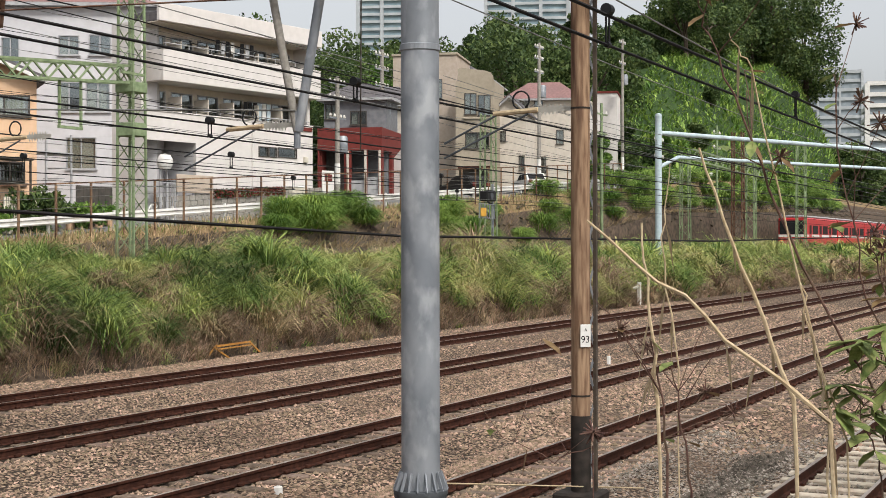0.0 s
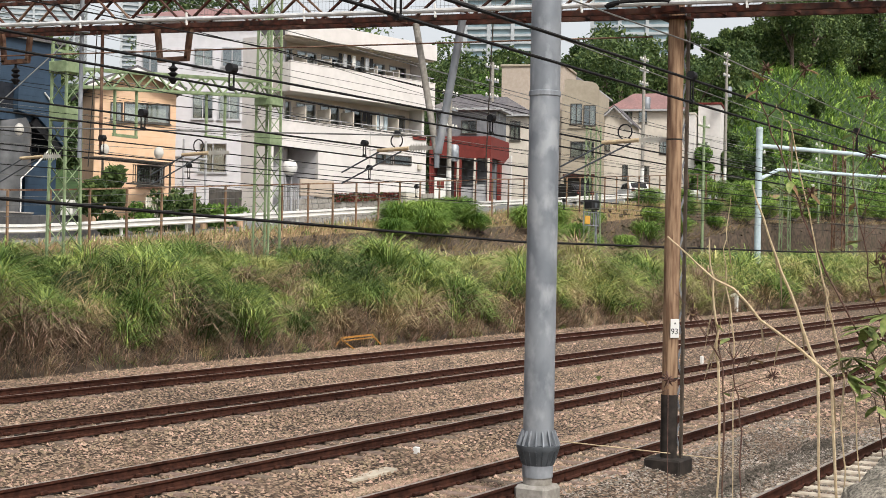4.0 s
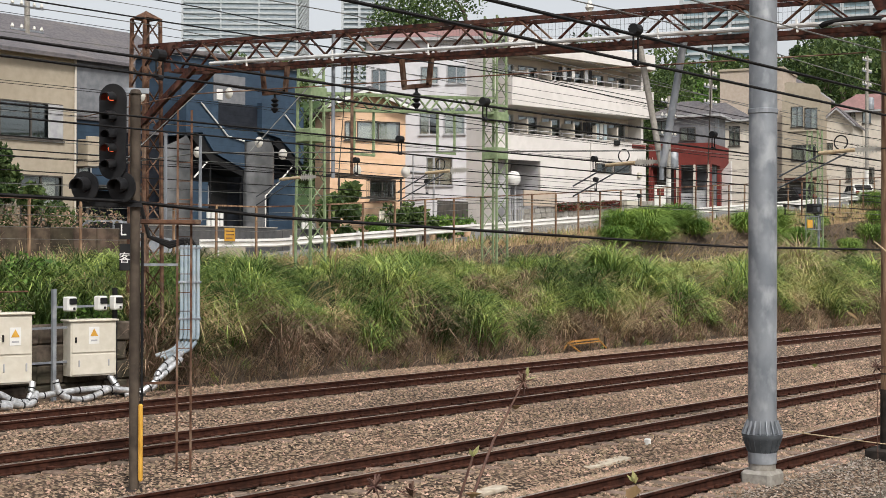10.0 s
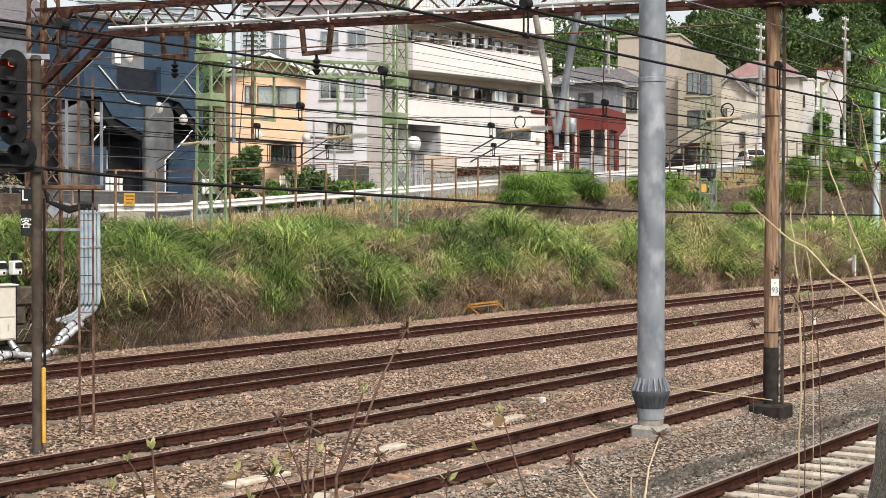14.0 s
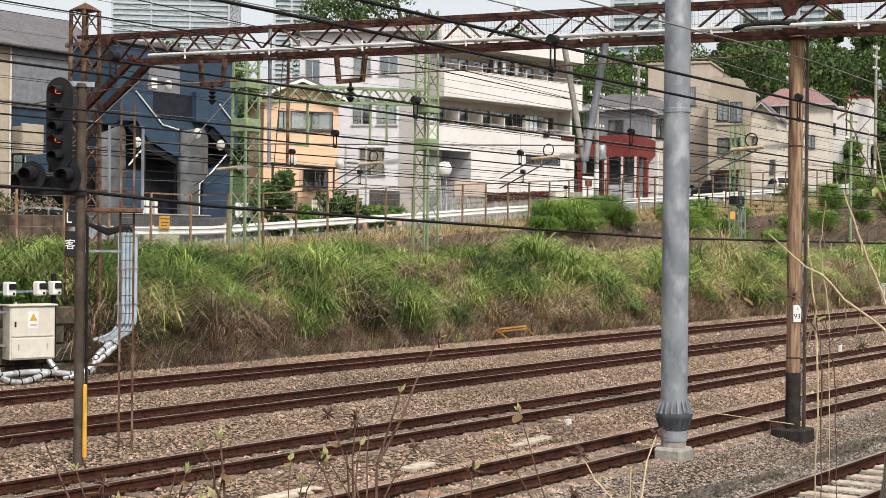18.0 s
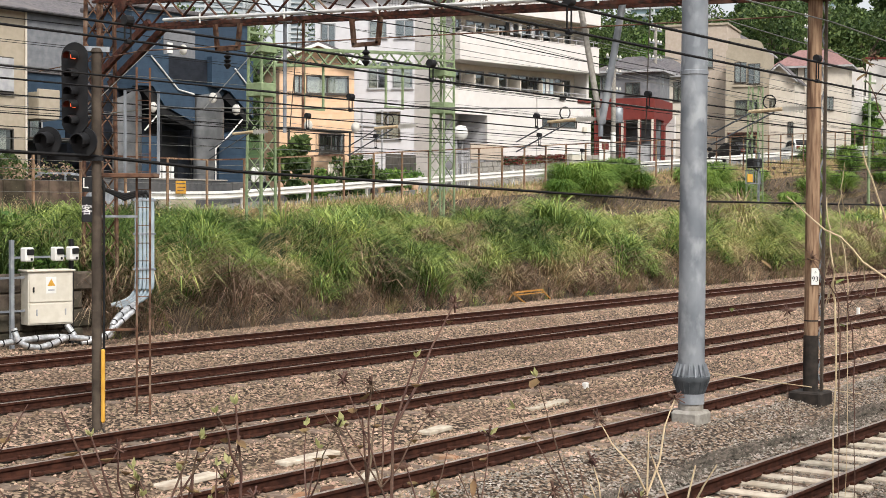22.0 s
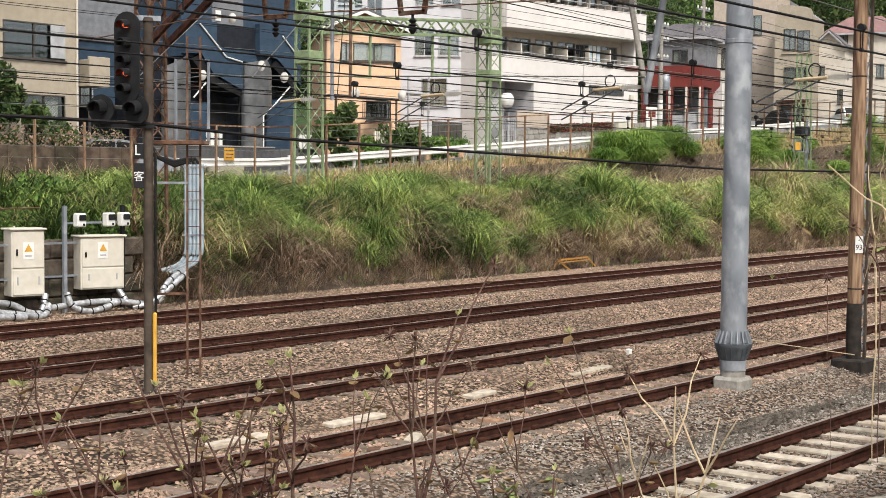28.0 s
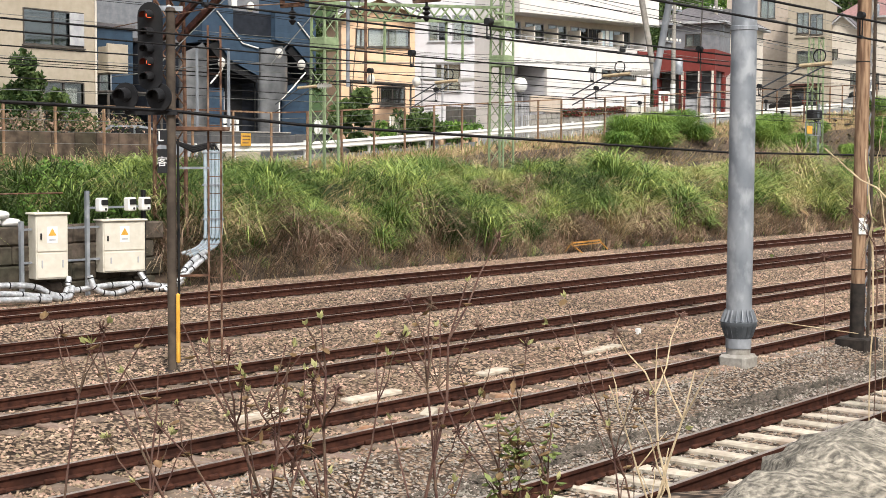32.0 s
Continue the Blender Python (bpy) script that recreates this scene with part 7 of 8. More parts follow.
def tree(label, x, y, z, h, r, seed, mat=None, n=5200, size=0.4, low=0.35):
    """A tapered trunk, limbs and a crown of leaf clumps with gaps."""
    g = np.random.default_rng(seed)
    t = thing("tree", label, "tree", (x, y, z), group="trees on the hill")
    part("trunk", Shape().tube([(0, 0, -0.5), (0.1, 0, h * 0.35), (0.0, 0.2, h * 0.75)], [0.04 * h, 0.028 * h, 0.01 * h], 8), BARK, t, smooth=True)
    centres = []
    for k in range(16):
        a, zz = g.uniform(0, 6.283), g.uniform(low, 1.0)
        rr = r * math.sqrt(max(0.05, 1 - ((zz - 0.6) / 0.5) ** 2)) * g.uniform(0.35, 0.95)
        c = np.array([rr * math.cos(a), rr * math.sin(a), zz * h * 0.95])
        centres.append((c, g.uniform(0.22, 0.42) * r))
        if k < 7:
            part("limb", Shape().tube([(0, 0, h * 0.3 + k * 0.04 * h), tuple(c * (0.5, 0.5, 0.9)), tuple(c)], [0.014 * h, 0.009 * h, 0.004 * h], 6), BARK, t)
    pts = []
    for c, q in centres:
        d = g.normal(0, 1, (n // 16, 3))
        d /= np.linalg.norm(d, axis=1)[:, None]
        pts.append(c + d * (q * g.uniform(0.55, 1.1, n // 16)[:, None]) * (1, 1, 0.75))
    v, f = leaves(np.concatenate(pts), size, seed, 0.3)
    tagged(part("crown", raw_mesh("crown", v, f, mat or LEAF), None, t), kind="stuff")
    return t


g_tree = np.random.default_rng(12)
for k in range(46):
    x = 132 + k * 2.85 + g_tree.uniform(-2.5, 2.5)
    y = (58 + g_tree.uniform(-2, 5)) if k % 2 else 66 + g_tree.uniform(-3, 14)
    h = g_tree.uniform(9, 17) * (0.8 if x > 235 else 1)
    if y > 0.3 * x:
        h = max(6, 3 + math.hypot(x, y) * g_tree.uniform(0.135, 0.152) - ground_z(x, y))
    tree("dark green broadleaf tree on the hill", x, y, ground_z(x, y) - 0.5, h, h * g_tree.uniform(0.42, 0.6), 40 + k, n=6000, size=0.27, low=0.12)
for k, (x, y, h) in enumerate(((121, 92, 26), (57, 60, 9), (122, 74, 12))):
    tree("large dark green tree behind the roofs", x, y, ground_z(x, y), h, h * 0.5, 90 + k, n=16000, size=0.24 if h > 15 else 0.16)
for k, (x, y, h) in enumerate(((136, 50, 5), (141, 49, 4.5), (146, 51, 6), (139, 56, 9), (145, 60, 11), (134, 62, 10), (130, 70, 12), (138, 70, 13), (152, 48, 3.5), (160, 50, 3), (170, 49, 3.5), (184, 51, 3))):
    tree("leafy green tree on the lower hillside", x, y, ground_z(x, y) - 0.5, h, h * 0.5, 130 + k, LEAF_B if k % 3 == 0 else LEAF, n=6000, size=0.2, low=0.1)


for k, (x, y, h) in enumerate(((236, 55, 15), (246, 54.5, 15), (256, 53.5, 15), (252, 43.5, 9), (262, 46, 11), (272, 44, 9), (283, 47, 12), (292, 43, 10), (300, 46, 12))):
    tree("green tree beside the far end of the street", x, y, ground_z(x, y) - 0.5, h, h * 0.55, 160 + k, LEAF, n=6000, size=0.32, low=0.05)


def shrub(label, x, y, z, r, h, seed, mat, n, size=0.16):
    g = np.random.default_rng(seed)
    t = thing("shrub", label, "shrub", (x, y, z), group="shrubs")
    part("stem", Shape().tube([(0, 0, -0.3), (0.05, 0, h * 0.5)], [0.06, 0.03], 6), BARK, t)
    pts = []
    for k in range(9):
        c = g.normal(0, 1, 3) * (r * 0.45, r * 0.45, h * 0.2) + (0, 0, h * 0.55)
        d = g.normal(0, 1, (n // 9, 3))
        d /= np.linalg.norm(d, axis=1)[:, None]
        pts.append(c + d * r * 0.42 * g.uniform(0.5, 1.1, n // 9)[:, None])
    v, f = leaves(np.concatenate(pts), size, seed, 0.2)
    tagged(part("leaf_mass", raw_mesh("leaf_mass", v, f, mat), None, t), kind="stuff")


shrub("dark leafy shrub before the apricot house", 47.3, 43.9, road_z(47), 1.05, 3.3, 1, LEAF, 3000, 0.2)
shrub("low flowering bush beside the apricot house", 49.6, 43.9, road_z(49), 0.8, 1.3, 8, LEAF_B, 1300, 0.1)
shrub("dark garden bush beside the apricot house", 51.4, 44.0, road_z(51), 0.9, 1.6, 9, LEAF, 1500, 0.12)
shrub("flowering garden shrub by the street", 53.2, 43.9, road_z(53), 0.95, 1.7, 2, LEAF, 2000, 0.12)
shrub("bright green garden shrub by the street", 55.0, 43.7, road_z(55), 0.7, 1.1, 3, LEAF_B, 1400, 0.12)
shrub("clipped dark garden bush before the beige house", 30.3, 44.4, 3.4, 1.15, 3.7, 4, LEAF, 3200, 0.13)
shrub("garden bush before the beige house", 26.2, 44.4, 3.4, 1.3, 2.4, 5, LEAF, 2400, 0.13)
shrub("brownish hedge beside the parked car", 33.6, 45.2, 3.6, 1.0, 1.6, 6, LEAF, 1500, 0.1)


# ---- grass ----
def bank_grass():
    g = np.random.default_rng(21)

    def clumps(n, x0, x1, y0, y1, per, spread):
        cx, cy = g.uniform(x0, x1, n), g.uniform(y0, y1, n)
        wave = np.array([noise.noise((a * 0.22, b * 0.5, 4)) for a, b in zip(cx, cy)])
        keep = (wave > -0.38) & ((cx > 23.4) | (cy > 29.5))
        cx, cy, wave = cx[keep], cy[keep], wave[keep]
        m = len(cx)
        rx = np.repeat(cx, per) + g.normal(0, spread, m * per)
        ry = np.repeat(cy, per) + g.normal(0, spread * 0.7, m * per)
        ry = np.clip(ry, 28.12, 33.0)
        rz = np.array([ground_z(a, b) for a, b in zip(rx, ry)]) - 0.04
        size = np.repeat(g.uniform(0.55, 1.4, m) * (1 + 0.6 * wave), per)
        face = np.arctan2(ry - np.repeat(cy, per) - 0.1, rx - np.repeat(cx, per)) + g.normal(0, 0.45, m * per)
        return np.stack([rx, ry, rz], -1), size, face

    def lay(name, mat, n, x0, x1, y0, y1, per, spread, length, width, lean, bend, toward=0.55):
        roots, size, face = clumps(n, x0, x1, y0, y1, per, spread)
        m = len(roots)
        head = np.where(g.uniform(0, 1, m) < toward, g.normal(-1.57, 0.7, m), face)
        blades(name, mat, roots, size * g.uniform(*length, m), g.uniform(*width, m), g.uniform(*lean, m), g.uniform(*bend, m), head)

    def mounds(x0, x1, step, radius, per, w):
        """Rounded tussocks that hang down the bank, each a fountain of bent blades."""
        kinds = {GRASS_G: [], GRASS_Y: [], GRASS_D: [], GRASS_B: [], GRASS_S: []}
        for y, drop in ((28.8, 0.45), (29.3, 0.3), (29.9, 0.28), (30.6, 0.25), (31.3, 0.15), (32.0, 0.25), (32.5, 0.5)):
            for x in np.arange(x0, x1, step):
                cx, cy = x + g.normal(0, 0.35 * step), y + g.normal(0, 0.22)
                if cx < 23.4 and cy < 29.7:
                    continue
                if g.uniform() < drop or noise.noise((cx * 0.3, cy * 0.6, 11)) < -0.42:
                    continue
                big = 1 + 1.0 * noise.noise((cx * 0.23, cy * 0.35, 4))
                r = g.uniform(*radius) * big * (0.72 if y > 30.9 else 1)
                tint = noise.noise((cx * 0.21, cy * 0.5, 17)) + g.normal(0, 0.3)
                tint += min(max((cx - 48) / 100, -0.3), 0.25)
                kind = GRASS_Y if tint > 0.42 else GRASS_D if tint < -0.42 else GRASS_G
                if g.uniform() < (0.62 if y < 29.0 else 0.16 if y < 29.6 else 0.05):
                    kind = GRASS_B if g.uniform() < 0.7 else GRASS_S
                kinds[kind].append((cx, cy, ground_z(cx, cy), r))
        for kind, rows in kinds.items():
            if not rows:
                continue
            a = np.array(rows)
            n = len(a) * per
            c = np.repeat(a, per, 0)
            az, q = g.uniform(0, 6.283, n), np.sqrt(g.uniform(0, 1, n))
            r = c[:, 3]
            dy = 0.5 * r * q * np.sin(az)
            slope = np.where(c[:, 1] < 31, 0.8, 0.1)
            roots = np.stack([c[:, 0] + 0.62 * r * q * np.cos(az), c[:, 1] + dy, c[:, 2] + slope * dy - 0.1 + 0.75 * r * (1 - q * q)], -1)
            blades("bank_grass", kind, roots, r * g.uniform(0.5, 1.35, n), w * g.uniform(0.017, 0.038, n), 0.05 + 0.4 * q * g.uniform(0.3, 1, n), g.uniform(0.4, 1.6, n), az + g.normal(0, 0.5, n))

    def swept(name, mat, n, x0, x1, y0, y1, per, length, width, lean, bend, toward=-1.3, spread=0.6):
        """Tufts of straw whose stalks lie all one way."""
        cx, cy, ch = g.uniform(x0, x1, n), g.uniform(y0, y1, n), g.normal(toward, spread, n)
        keep = (cx > 23.4) | (cy > 29.6)
        cx, cy, ch = cx[keep], cy[keep], ch[keep]
        n = len(cx)
        rx = np.repeat(cx, per) + g.normal(0, 0.16, n * per)
        ry = np.clip(np.repeat(cy, per) + g.normal(0, 0.1, n * per), 28.1, 33)
        rz = np.array([ground_z(a, b) for a, b in zip(rx, ry)])
        m = n * per
        blades(name, mat, np.stack([rx, ry, rz + g.uniform(0, 0.35, m) * (np.repeat(cy, per) > 29.3)], -1), g.uniform(*length, m), g.uniform(*width, m), g.uniform(*lean, m), g.uniform(*bend, m), np.repeat(ch, per) + g.normal(0, 0.3, m))

    for x0, x1, step, rad, per, w, dens in ((11, 46, 0.85, (0.5, 1.0), 330, 0.8, 1.0), (46, 84, 1.05, (0.55, 1.05), 250, 1.15, 0.9), (84, 140, 1.5, (0.6, 1.1), 150, 1.8, 0.5), (140, 245, 2.3, (0.7, 1.3), 80, 4.0, 0.25)):
        mounds(x0, x1, step, rad, per, w)
        k = int((x1 - x0) * dens)
        # short dark blades among the tussocks, coloured to deepen the shade in the gaps
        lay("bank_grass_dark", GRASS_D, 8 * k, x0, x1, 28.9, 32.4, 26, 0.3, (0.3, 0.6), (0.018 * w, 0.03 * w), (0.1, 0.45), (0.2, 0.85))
        swept("bank_straw", GRASS_S, 3 * k, x0, x1, 28.9, 30.6, 14, (0.4, 1.1), (0.01 * w, 0.019 * w), (0.4, 1.1), (0.4, 1.2))
        swept("top_straw", GRASS_S, 2 * k, x0, x1, 31.6, 32.9, 14, (0.7, 1.4), (0.008 * w, 0.014 * w), (0.0, 0.4), (0.2, 0.8), 0, 2)
        swept("dead_grass", GRASS_B, 22 * k, x0, x1, 28.12, 29.1, 18, (0.2, 0.6), (0.014 * w, 0.028 * w), (0.0, 0.6), (0.1, 0.9), -1.57, 1.3)
        swept("toe_straw", GRASS_S, 6 * k, x0, x1, 28.1, 29.1, 10, (0.25, 0.8), (0.007 * w, 0.014 * w), (0.0, 0.8), (0.1, 0.7), -1.57, 1.3)
        swept("toe_grass", GRASS_G, k, x0, x1, 28.1, 28.7, 30, (0.12, 0.35), (0.012 * w, 0.02 * w), (0.1, 0.6), (0.2, 0.9), 0, 2)
    # tall dark leafy weeds above the block wall
    roots, size, face = clumps(240, 8, 25, 28.8, 31.5, 40, 0.3)
    m = len(roots)
    blades("tall_weeds", GRASS_D, roots, size * g.uniform(0.6, 1.1, m), g.uniform(0.02, 0.045, m), g.uniform(0.0, 0.4, m), g.uniform(0.2, 0.9, m))
    c = np.stack([g.uniform(8, 24, 9000), g.uniform(29.0, 31.4, 9000), np.zeros(9000)], -1)
    c[:, 2] = [ground_z(a, b) + 0.15 + 0.75 * (0.5 + noise.noise((a * 0.8, b * 0.8, 9))) * q for a, b, q in zip(c[:, 0], c[:, 1], g.uniform(0, 1.3, 9000))]
    v, f = leaves(c, 0.075, 8)
    tagged(new("weed_leaves", raw_mesh("weed_leaves", v, f, LEAF_B)), kind="stuff")
    # dry verge under the fence and pale stalks on the stone slope
    n = 9000
    x, y = g.uniform(14, 110, n), g.uniform(39.9, 41.0, n)
    roots = np.stack([x, y, [ground_z(a, b) - 0.03 for a, b in zip(x, y)]], -1)
    blades("verge_straw", GRASS_S, roots[:6500], g.uniform(0.15, 0.5, 6500), g.uniform(0.02, 0.035, 6500), g.uniform(0, 0.4, 6500), g.uniform(0, 0.6, 6500))
    blades("verge_grass", GRASS_G, roots[6500:], g.uniform(0.15, 0.45, 2500), g.uniform(0.02, 0.035, 2500), g.uniform(0, 0.4, 2500), g.uniform(0, 0.6, 2500))
    n = 9000
    x, y = g.uniform(30, 170, n), g.uniform(38.0, 40.4, n)
    roots = np.stack([x, y, [ground_z(a, b) - 0.03 for a, b in zip(x, y)]], -1)
    blades("slope_stalks", GRASS_S, roots, g.uniform(0.2, 0.6, n), g.uniform(0.015, 0.035, n), g.uniform(0.2, 0.8, n), g.uniform(0.1, 0.7, n), np.full(n, -1.57) + g.normal(0, 0.6, n))
    # rubble of the stone slope
    n = 2600
    x, y = g.uniform(38, 215, n), g.uniform(37.7, 40.3, n)
    c = np.stack([x, y, [ground_z(a, b) for a, b in zip(x, y)]], -1)
    stones("slope_rubble", STONEWALL, c, g.uniform(0.08, 0.26, n))
    # big arching grass bushes on the slope
    bush = [(63.6, 39.5, 0.85), (65.2, 40.1, 1.15), (66.6, 39.3, 1.35), (67.9, 40.1, 1.2), (69.6, 40.2, 1.1), (71.3, 40.2, 1.2), (72.4, 39.7, 0.9), (79, 39.6, 1.3), (80.6, 39.0, 1.2), (82.2, 39.7, 1.35), (85, 39.2, 0.95), (86.4, 38.8, 0.9), (89, 39.8, 0.8), (92, 38.8, 0.9)]
    bush += [(96 + k * 2.3 + g.normal(0, 0.7), 38.9 + 0.7 * (k % 3), g.uniform(0.8, 1.5)) for k in range(46)]
    for x, y, s in bush:
        n = 1400 if x < 95 else 700
        s *= 1 + max(0, (x - 110) / 200)
        a, q = g.uniform(0, 6.283, n), np.sqrt(g.uniform(0, 1, n))
        r = 0.75 * s
        roots = np.stack([x + r * q * np.cos(a), y + 0.8 * r * q * np.sin(a), ground_z(x, min(y, 40.3)) - 0.1 + 1.25 * r * np.sqrt(1.02 - q * q)], -1)
        ob = blades("grass_bush", GRASS_BUSH, roots, s * g.uniform(0.35, 0.7, n), g.uniform(0.022, 0.04, n) * (1 + max(0, (x - 90) / 40)), 0.1 + 0.45 * q, g.uniform(0.4, 1.35, n), a + g.normal(0, 0.35, n))
        tagged(ob, "arching clump of bright green grass on the slope", "grass clump", "grass clumps on the slope")
    # hillside rough grass
    n = 15000
    x, y = g.uniform(134, 285, n), g.uniform(45.5, 58, n)
    roots = np.stack([x, y, [ground_z(a, b) - 0.05 for a, b in zip(x, y)]], -1)
    blades("hill_grass", GRASS_BUSH, roots, g.uniform(0.4, 1.3, n) * (0.7 + 0.6 * (np.sin(x * 0.5) * np.sin(y * 0.9 + x * 0.2) > 0.2)), g.uniform(0.12, 0.25, n), g.uniform(0.1, 0.6, n), g.uniform(0.2, 0.8, n))


bank_grass()


# ---- near weeds on the camera's side ----
def weed(label, x, y, z, h, lean, seed, mat=None, leaf=None, r=0.009, branches=5, heads=2, spiky=True, leafy=8):
    """A dry weed: a bent main stem, side twigs, a few leaves and seed heads."""
    r = r * 0.95
    g = np.random.default_rng(seed)
    t = thing("weed", label, "weed", (x, y, z), group="weeds beside the street")
    mat, leaf = mat or STEM, leaf or LEAF_N

    def along(a, b, wob, n=6):
        return [tuple(Vector(a).lerp(Vector(b), i / (n - 1)) + Vector(g.normal(0, wob, 3)) * (0 < i < n - 1)) for i in range(n)]
    tip = (lean[0], lean[1], h)
    main = along((0, 0, -0.1), tip, 0.012 * h)
    part("stem", Shape().tube(main, [r, r * 0.95, r * 0.85, r * 0.7, r * 0.55, r * 0.35], 6), mat, t, smooth=True)
    ends = [(Vector(tip), Vector(lean[:2] + (1,)))]
    for k in range(branches):
        i = int(g.integers(1, 5))
        b = Vector(main[i])
        d = Vector((g.normal(0, 0.35), g.normal(0, 0.35), g.uniform(0.5, 1.0))).normalized()
        e = b + d * h * g.uniform(0.18, 0.42)
        part("twig", Shape().tube(along(b, e, 0.008 * h, 4), [r * 0.55, r * 0.5, r * 0.4, r * 0.25], 5), mat, t, smooth=True)
        ends.append((e, d))
    for e, d in ends[1:1 + heads] if heads else []:
        s = Shape()
        for q in range(22):
            w = Vector(g.normal(0, 1, 3)).normalized()
            s.bar(e, e + w * g.uniform(0.015, 0.038) * (1 if spiky else 0.6), 0.005, 0.003)
        tagged(part("seed_head", s, STEM, t, "dark spiky dried seed head"), kind="stuff")
    for e, d in ends if leafy else []:
        if g.uniform() < 0.55:
            continue
        s = Shape()
        for q in range(5):
            w = (d.normalized() + Vector(g.normal(0, 0.35, 3))).normalized()
            n = w.cross(Vector(g.normal(0, 1, 3))).normalized()
            L = g.uniform(0.022, 0.045)
            s.add([tuple(p) for p in (e, e + w * L * 0.5 + n * L * 0.22, e + w * L, e + w * L * 0.5 - n * L * 0.22)], [(0, 1, 2), (0, 2, 3)])
        part("bud", s, LEAF_BUD, t, "pale yellow-green leaf bud")
    if not leafy:
        return t
    for e, d in ends:
        for q in range(max(1, leafy // len(ends))):
            a = Vector(g.normal(0, 1, 3))
            a.z = -abs(a.z) * 0.4
            a.normalize()
            side = a.cross(Vector((0, 0, 1))).normalized()
            L, W = g.uniform(0.035, 0.07), g.uniform(0.01, 0.02)
            o = e - d.normalized() * g.uniform(0.0, 0.14)
            up = Vector((0, 0, 0.012))
            s = Shape().add([tuple(p) for p in (o, o + a * L * 0.35 + side * W, o + a * L * 0.75 + side * W * 0.7, o + a * L, o + a * L * 0.75 - side * W * 0.7, o + a * L * 0.35 - side * W, o + a * L * 0.4 - up)], [(0, 1, 6), (1, 2, 6), (2, 3, 6), (3, 4, 6), (4, 5, 6), (5, 0, 6)])
            part("leaf", s, leaf if q % 3 else LEAF_R, t, smooth=True)
    return t


weed("dry reddish weed with dark seed heads", 2.69, 3.33, 1.60, 0.91, (-0.39, 0.29), 1, STEM, LEAF_N, 0.0071, 5, 2, True, 6)
weed("dry reddish weed with dark seed heads", 2.48, 3.49, 1.60, 0.80, (0.04, -0.03), 2, STEM, LEAF_N, 0.0071, 4, 2, True, 4)
weed("dry reddish weed with dark seed heads", 2.90, 3.13, 1.60, 0.90, (-0.24, 0.21), 3, STEM, LEAF_R, 0.0071, 5, 2, True, 8)
weed("dry reddish weed with dark seed heads", 2.97, 3.07, 1.60, 0.98, (-0.38, 0.33), 4, STEM, LEAF_N, 0.0081, 5, 2, True, 8)
weed("dry reddish weed with dark seed heads", 3.13, 2.90, 1.60, 0.79, (-0.37, 0.36), 5, STEM, LEAF_N, 0.0081, 5, 2, True, 8)
weed("dry reddish weed with dark seed heads", 2.81, 3.21, 1.60, 0.81, (0.09, -0.08), 6, STEM, LEAF_R, 0.0081, 5, 2, True, 8)
weed("dry reddish weed with dark seed heads", 3.02, 3.00, 1.60, 0.99, (-0.03, 0.04), 7, STEM, LEAF_N, 0.0091, 6, 3, True, 8)
weed("dry reddish weed with dark seed heads", 2.86, 3.17, 1.60, 0.89, (0.14, -0.14), 8, STEM, LEAF_N, 0.0071, 4, 1, True, 8)
weed("dry reddish weed with dark seed heads", 3.22, 2.78, 1.60, 1.14, (0.14, -0.18), 9, STEM, LEAF_R, 0.0091, 5, 1, True, 10)
weed("dry reddish weed with dark seed heads", 3.31, 2.67, 1.60, 0.95, (-0.05, 0.07), 10, STEM, LEAF_N, 0.0081, 6, 3, True, 6)
weed("dry reddish weed with dark seed heads", 3.58, 2.32, 1.60, 0.93, (-0.37, 0.46), 11, STEM, LEAF_N, 0.0061, 4, 2, True, 6)
weed("dry reddish weed with dark seed heads", 3.55, 2.35, 1.60, 0.81, (-0.21, 0.28), 12, STEM, LEAF_R, 0.0061, 4, 1, True, 6)
weed("dry reddish weed with dark seed heads", 3.79, 1.96, 1.60, 1.08, (-0.20, 0.33), 13, STEM, LEAF_N, 0.0051, 3, 1, True, 2)
weed("dry reddish weed with dark seed heads", 3.04, 2.98, 1.60, 0.85, (0.12, -0.14), 15, STEM, LEAF_R, 0.0061, 5, 2, True, 6)
weed("dry reddish weed with dark seed heads", 2.16, 3.72, 1.60, 0.91, (0.16, -0.11), 16, STEM, LEAF_N, 0.0061, 5, 2, True, 6)
weed("dry reddish weed with dark seed heads", 2.89, 3.16, 1.60, 0.79, (-0.47, 0.38), 17, STEM, LEAF_N, 0.0061, 4, 2, True, 6)
weed("dry reddish weed with dark seed heads", 3.64, 2.21, 1.60, 0.77, (-0.20, 0.28), 18, STEM, LEAF_R, 0.0051, 4, 1, True, 8)
weed("dry reddish weed with dark seed heads", 3.73, 2.06, 1.60, 0.80, (-0.07, 0.11), 19, STEM, LEAF_N, 0.0051, 5, 3, True, 4)
weed("pale dry branching stalk", 3.82, 1.89, 1.60, 0.91, (-0.05, 0.09), 14, STRAWSTEM, LEAF_R, 0.0071, 5, 2, True, 0)
weed("pale dry branching stalk", 3.72, 2.07, 1.60, 0.81, (0.12, -0.22), 20, STRAWSTEM, LEAF_R, 0.0081, 4, 0, True, 0)
weed("pale dry branching stalk", 3.82, 1.89, 1.60, 0.74, (-0.14, 0.25), 21, STRAWSTEM, LEAF_R, 0.0061, 4, 2, True, 0)
weed("leafy green weed clump beside the track", 3.50, 2.41, 1.74, 0.42, (-0.02, 0.03), 22, STEM, LEAF_N, 0.0061, 8, 0, True, 46)
weed("leafy green weed clump beside the track", 3.53, 2.36, 1.73, 0.45, (0.03, -0.04), 23, STEM, LEAF_N, 0.0061, 8, 0, True, 46)
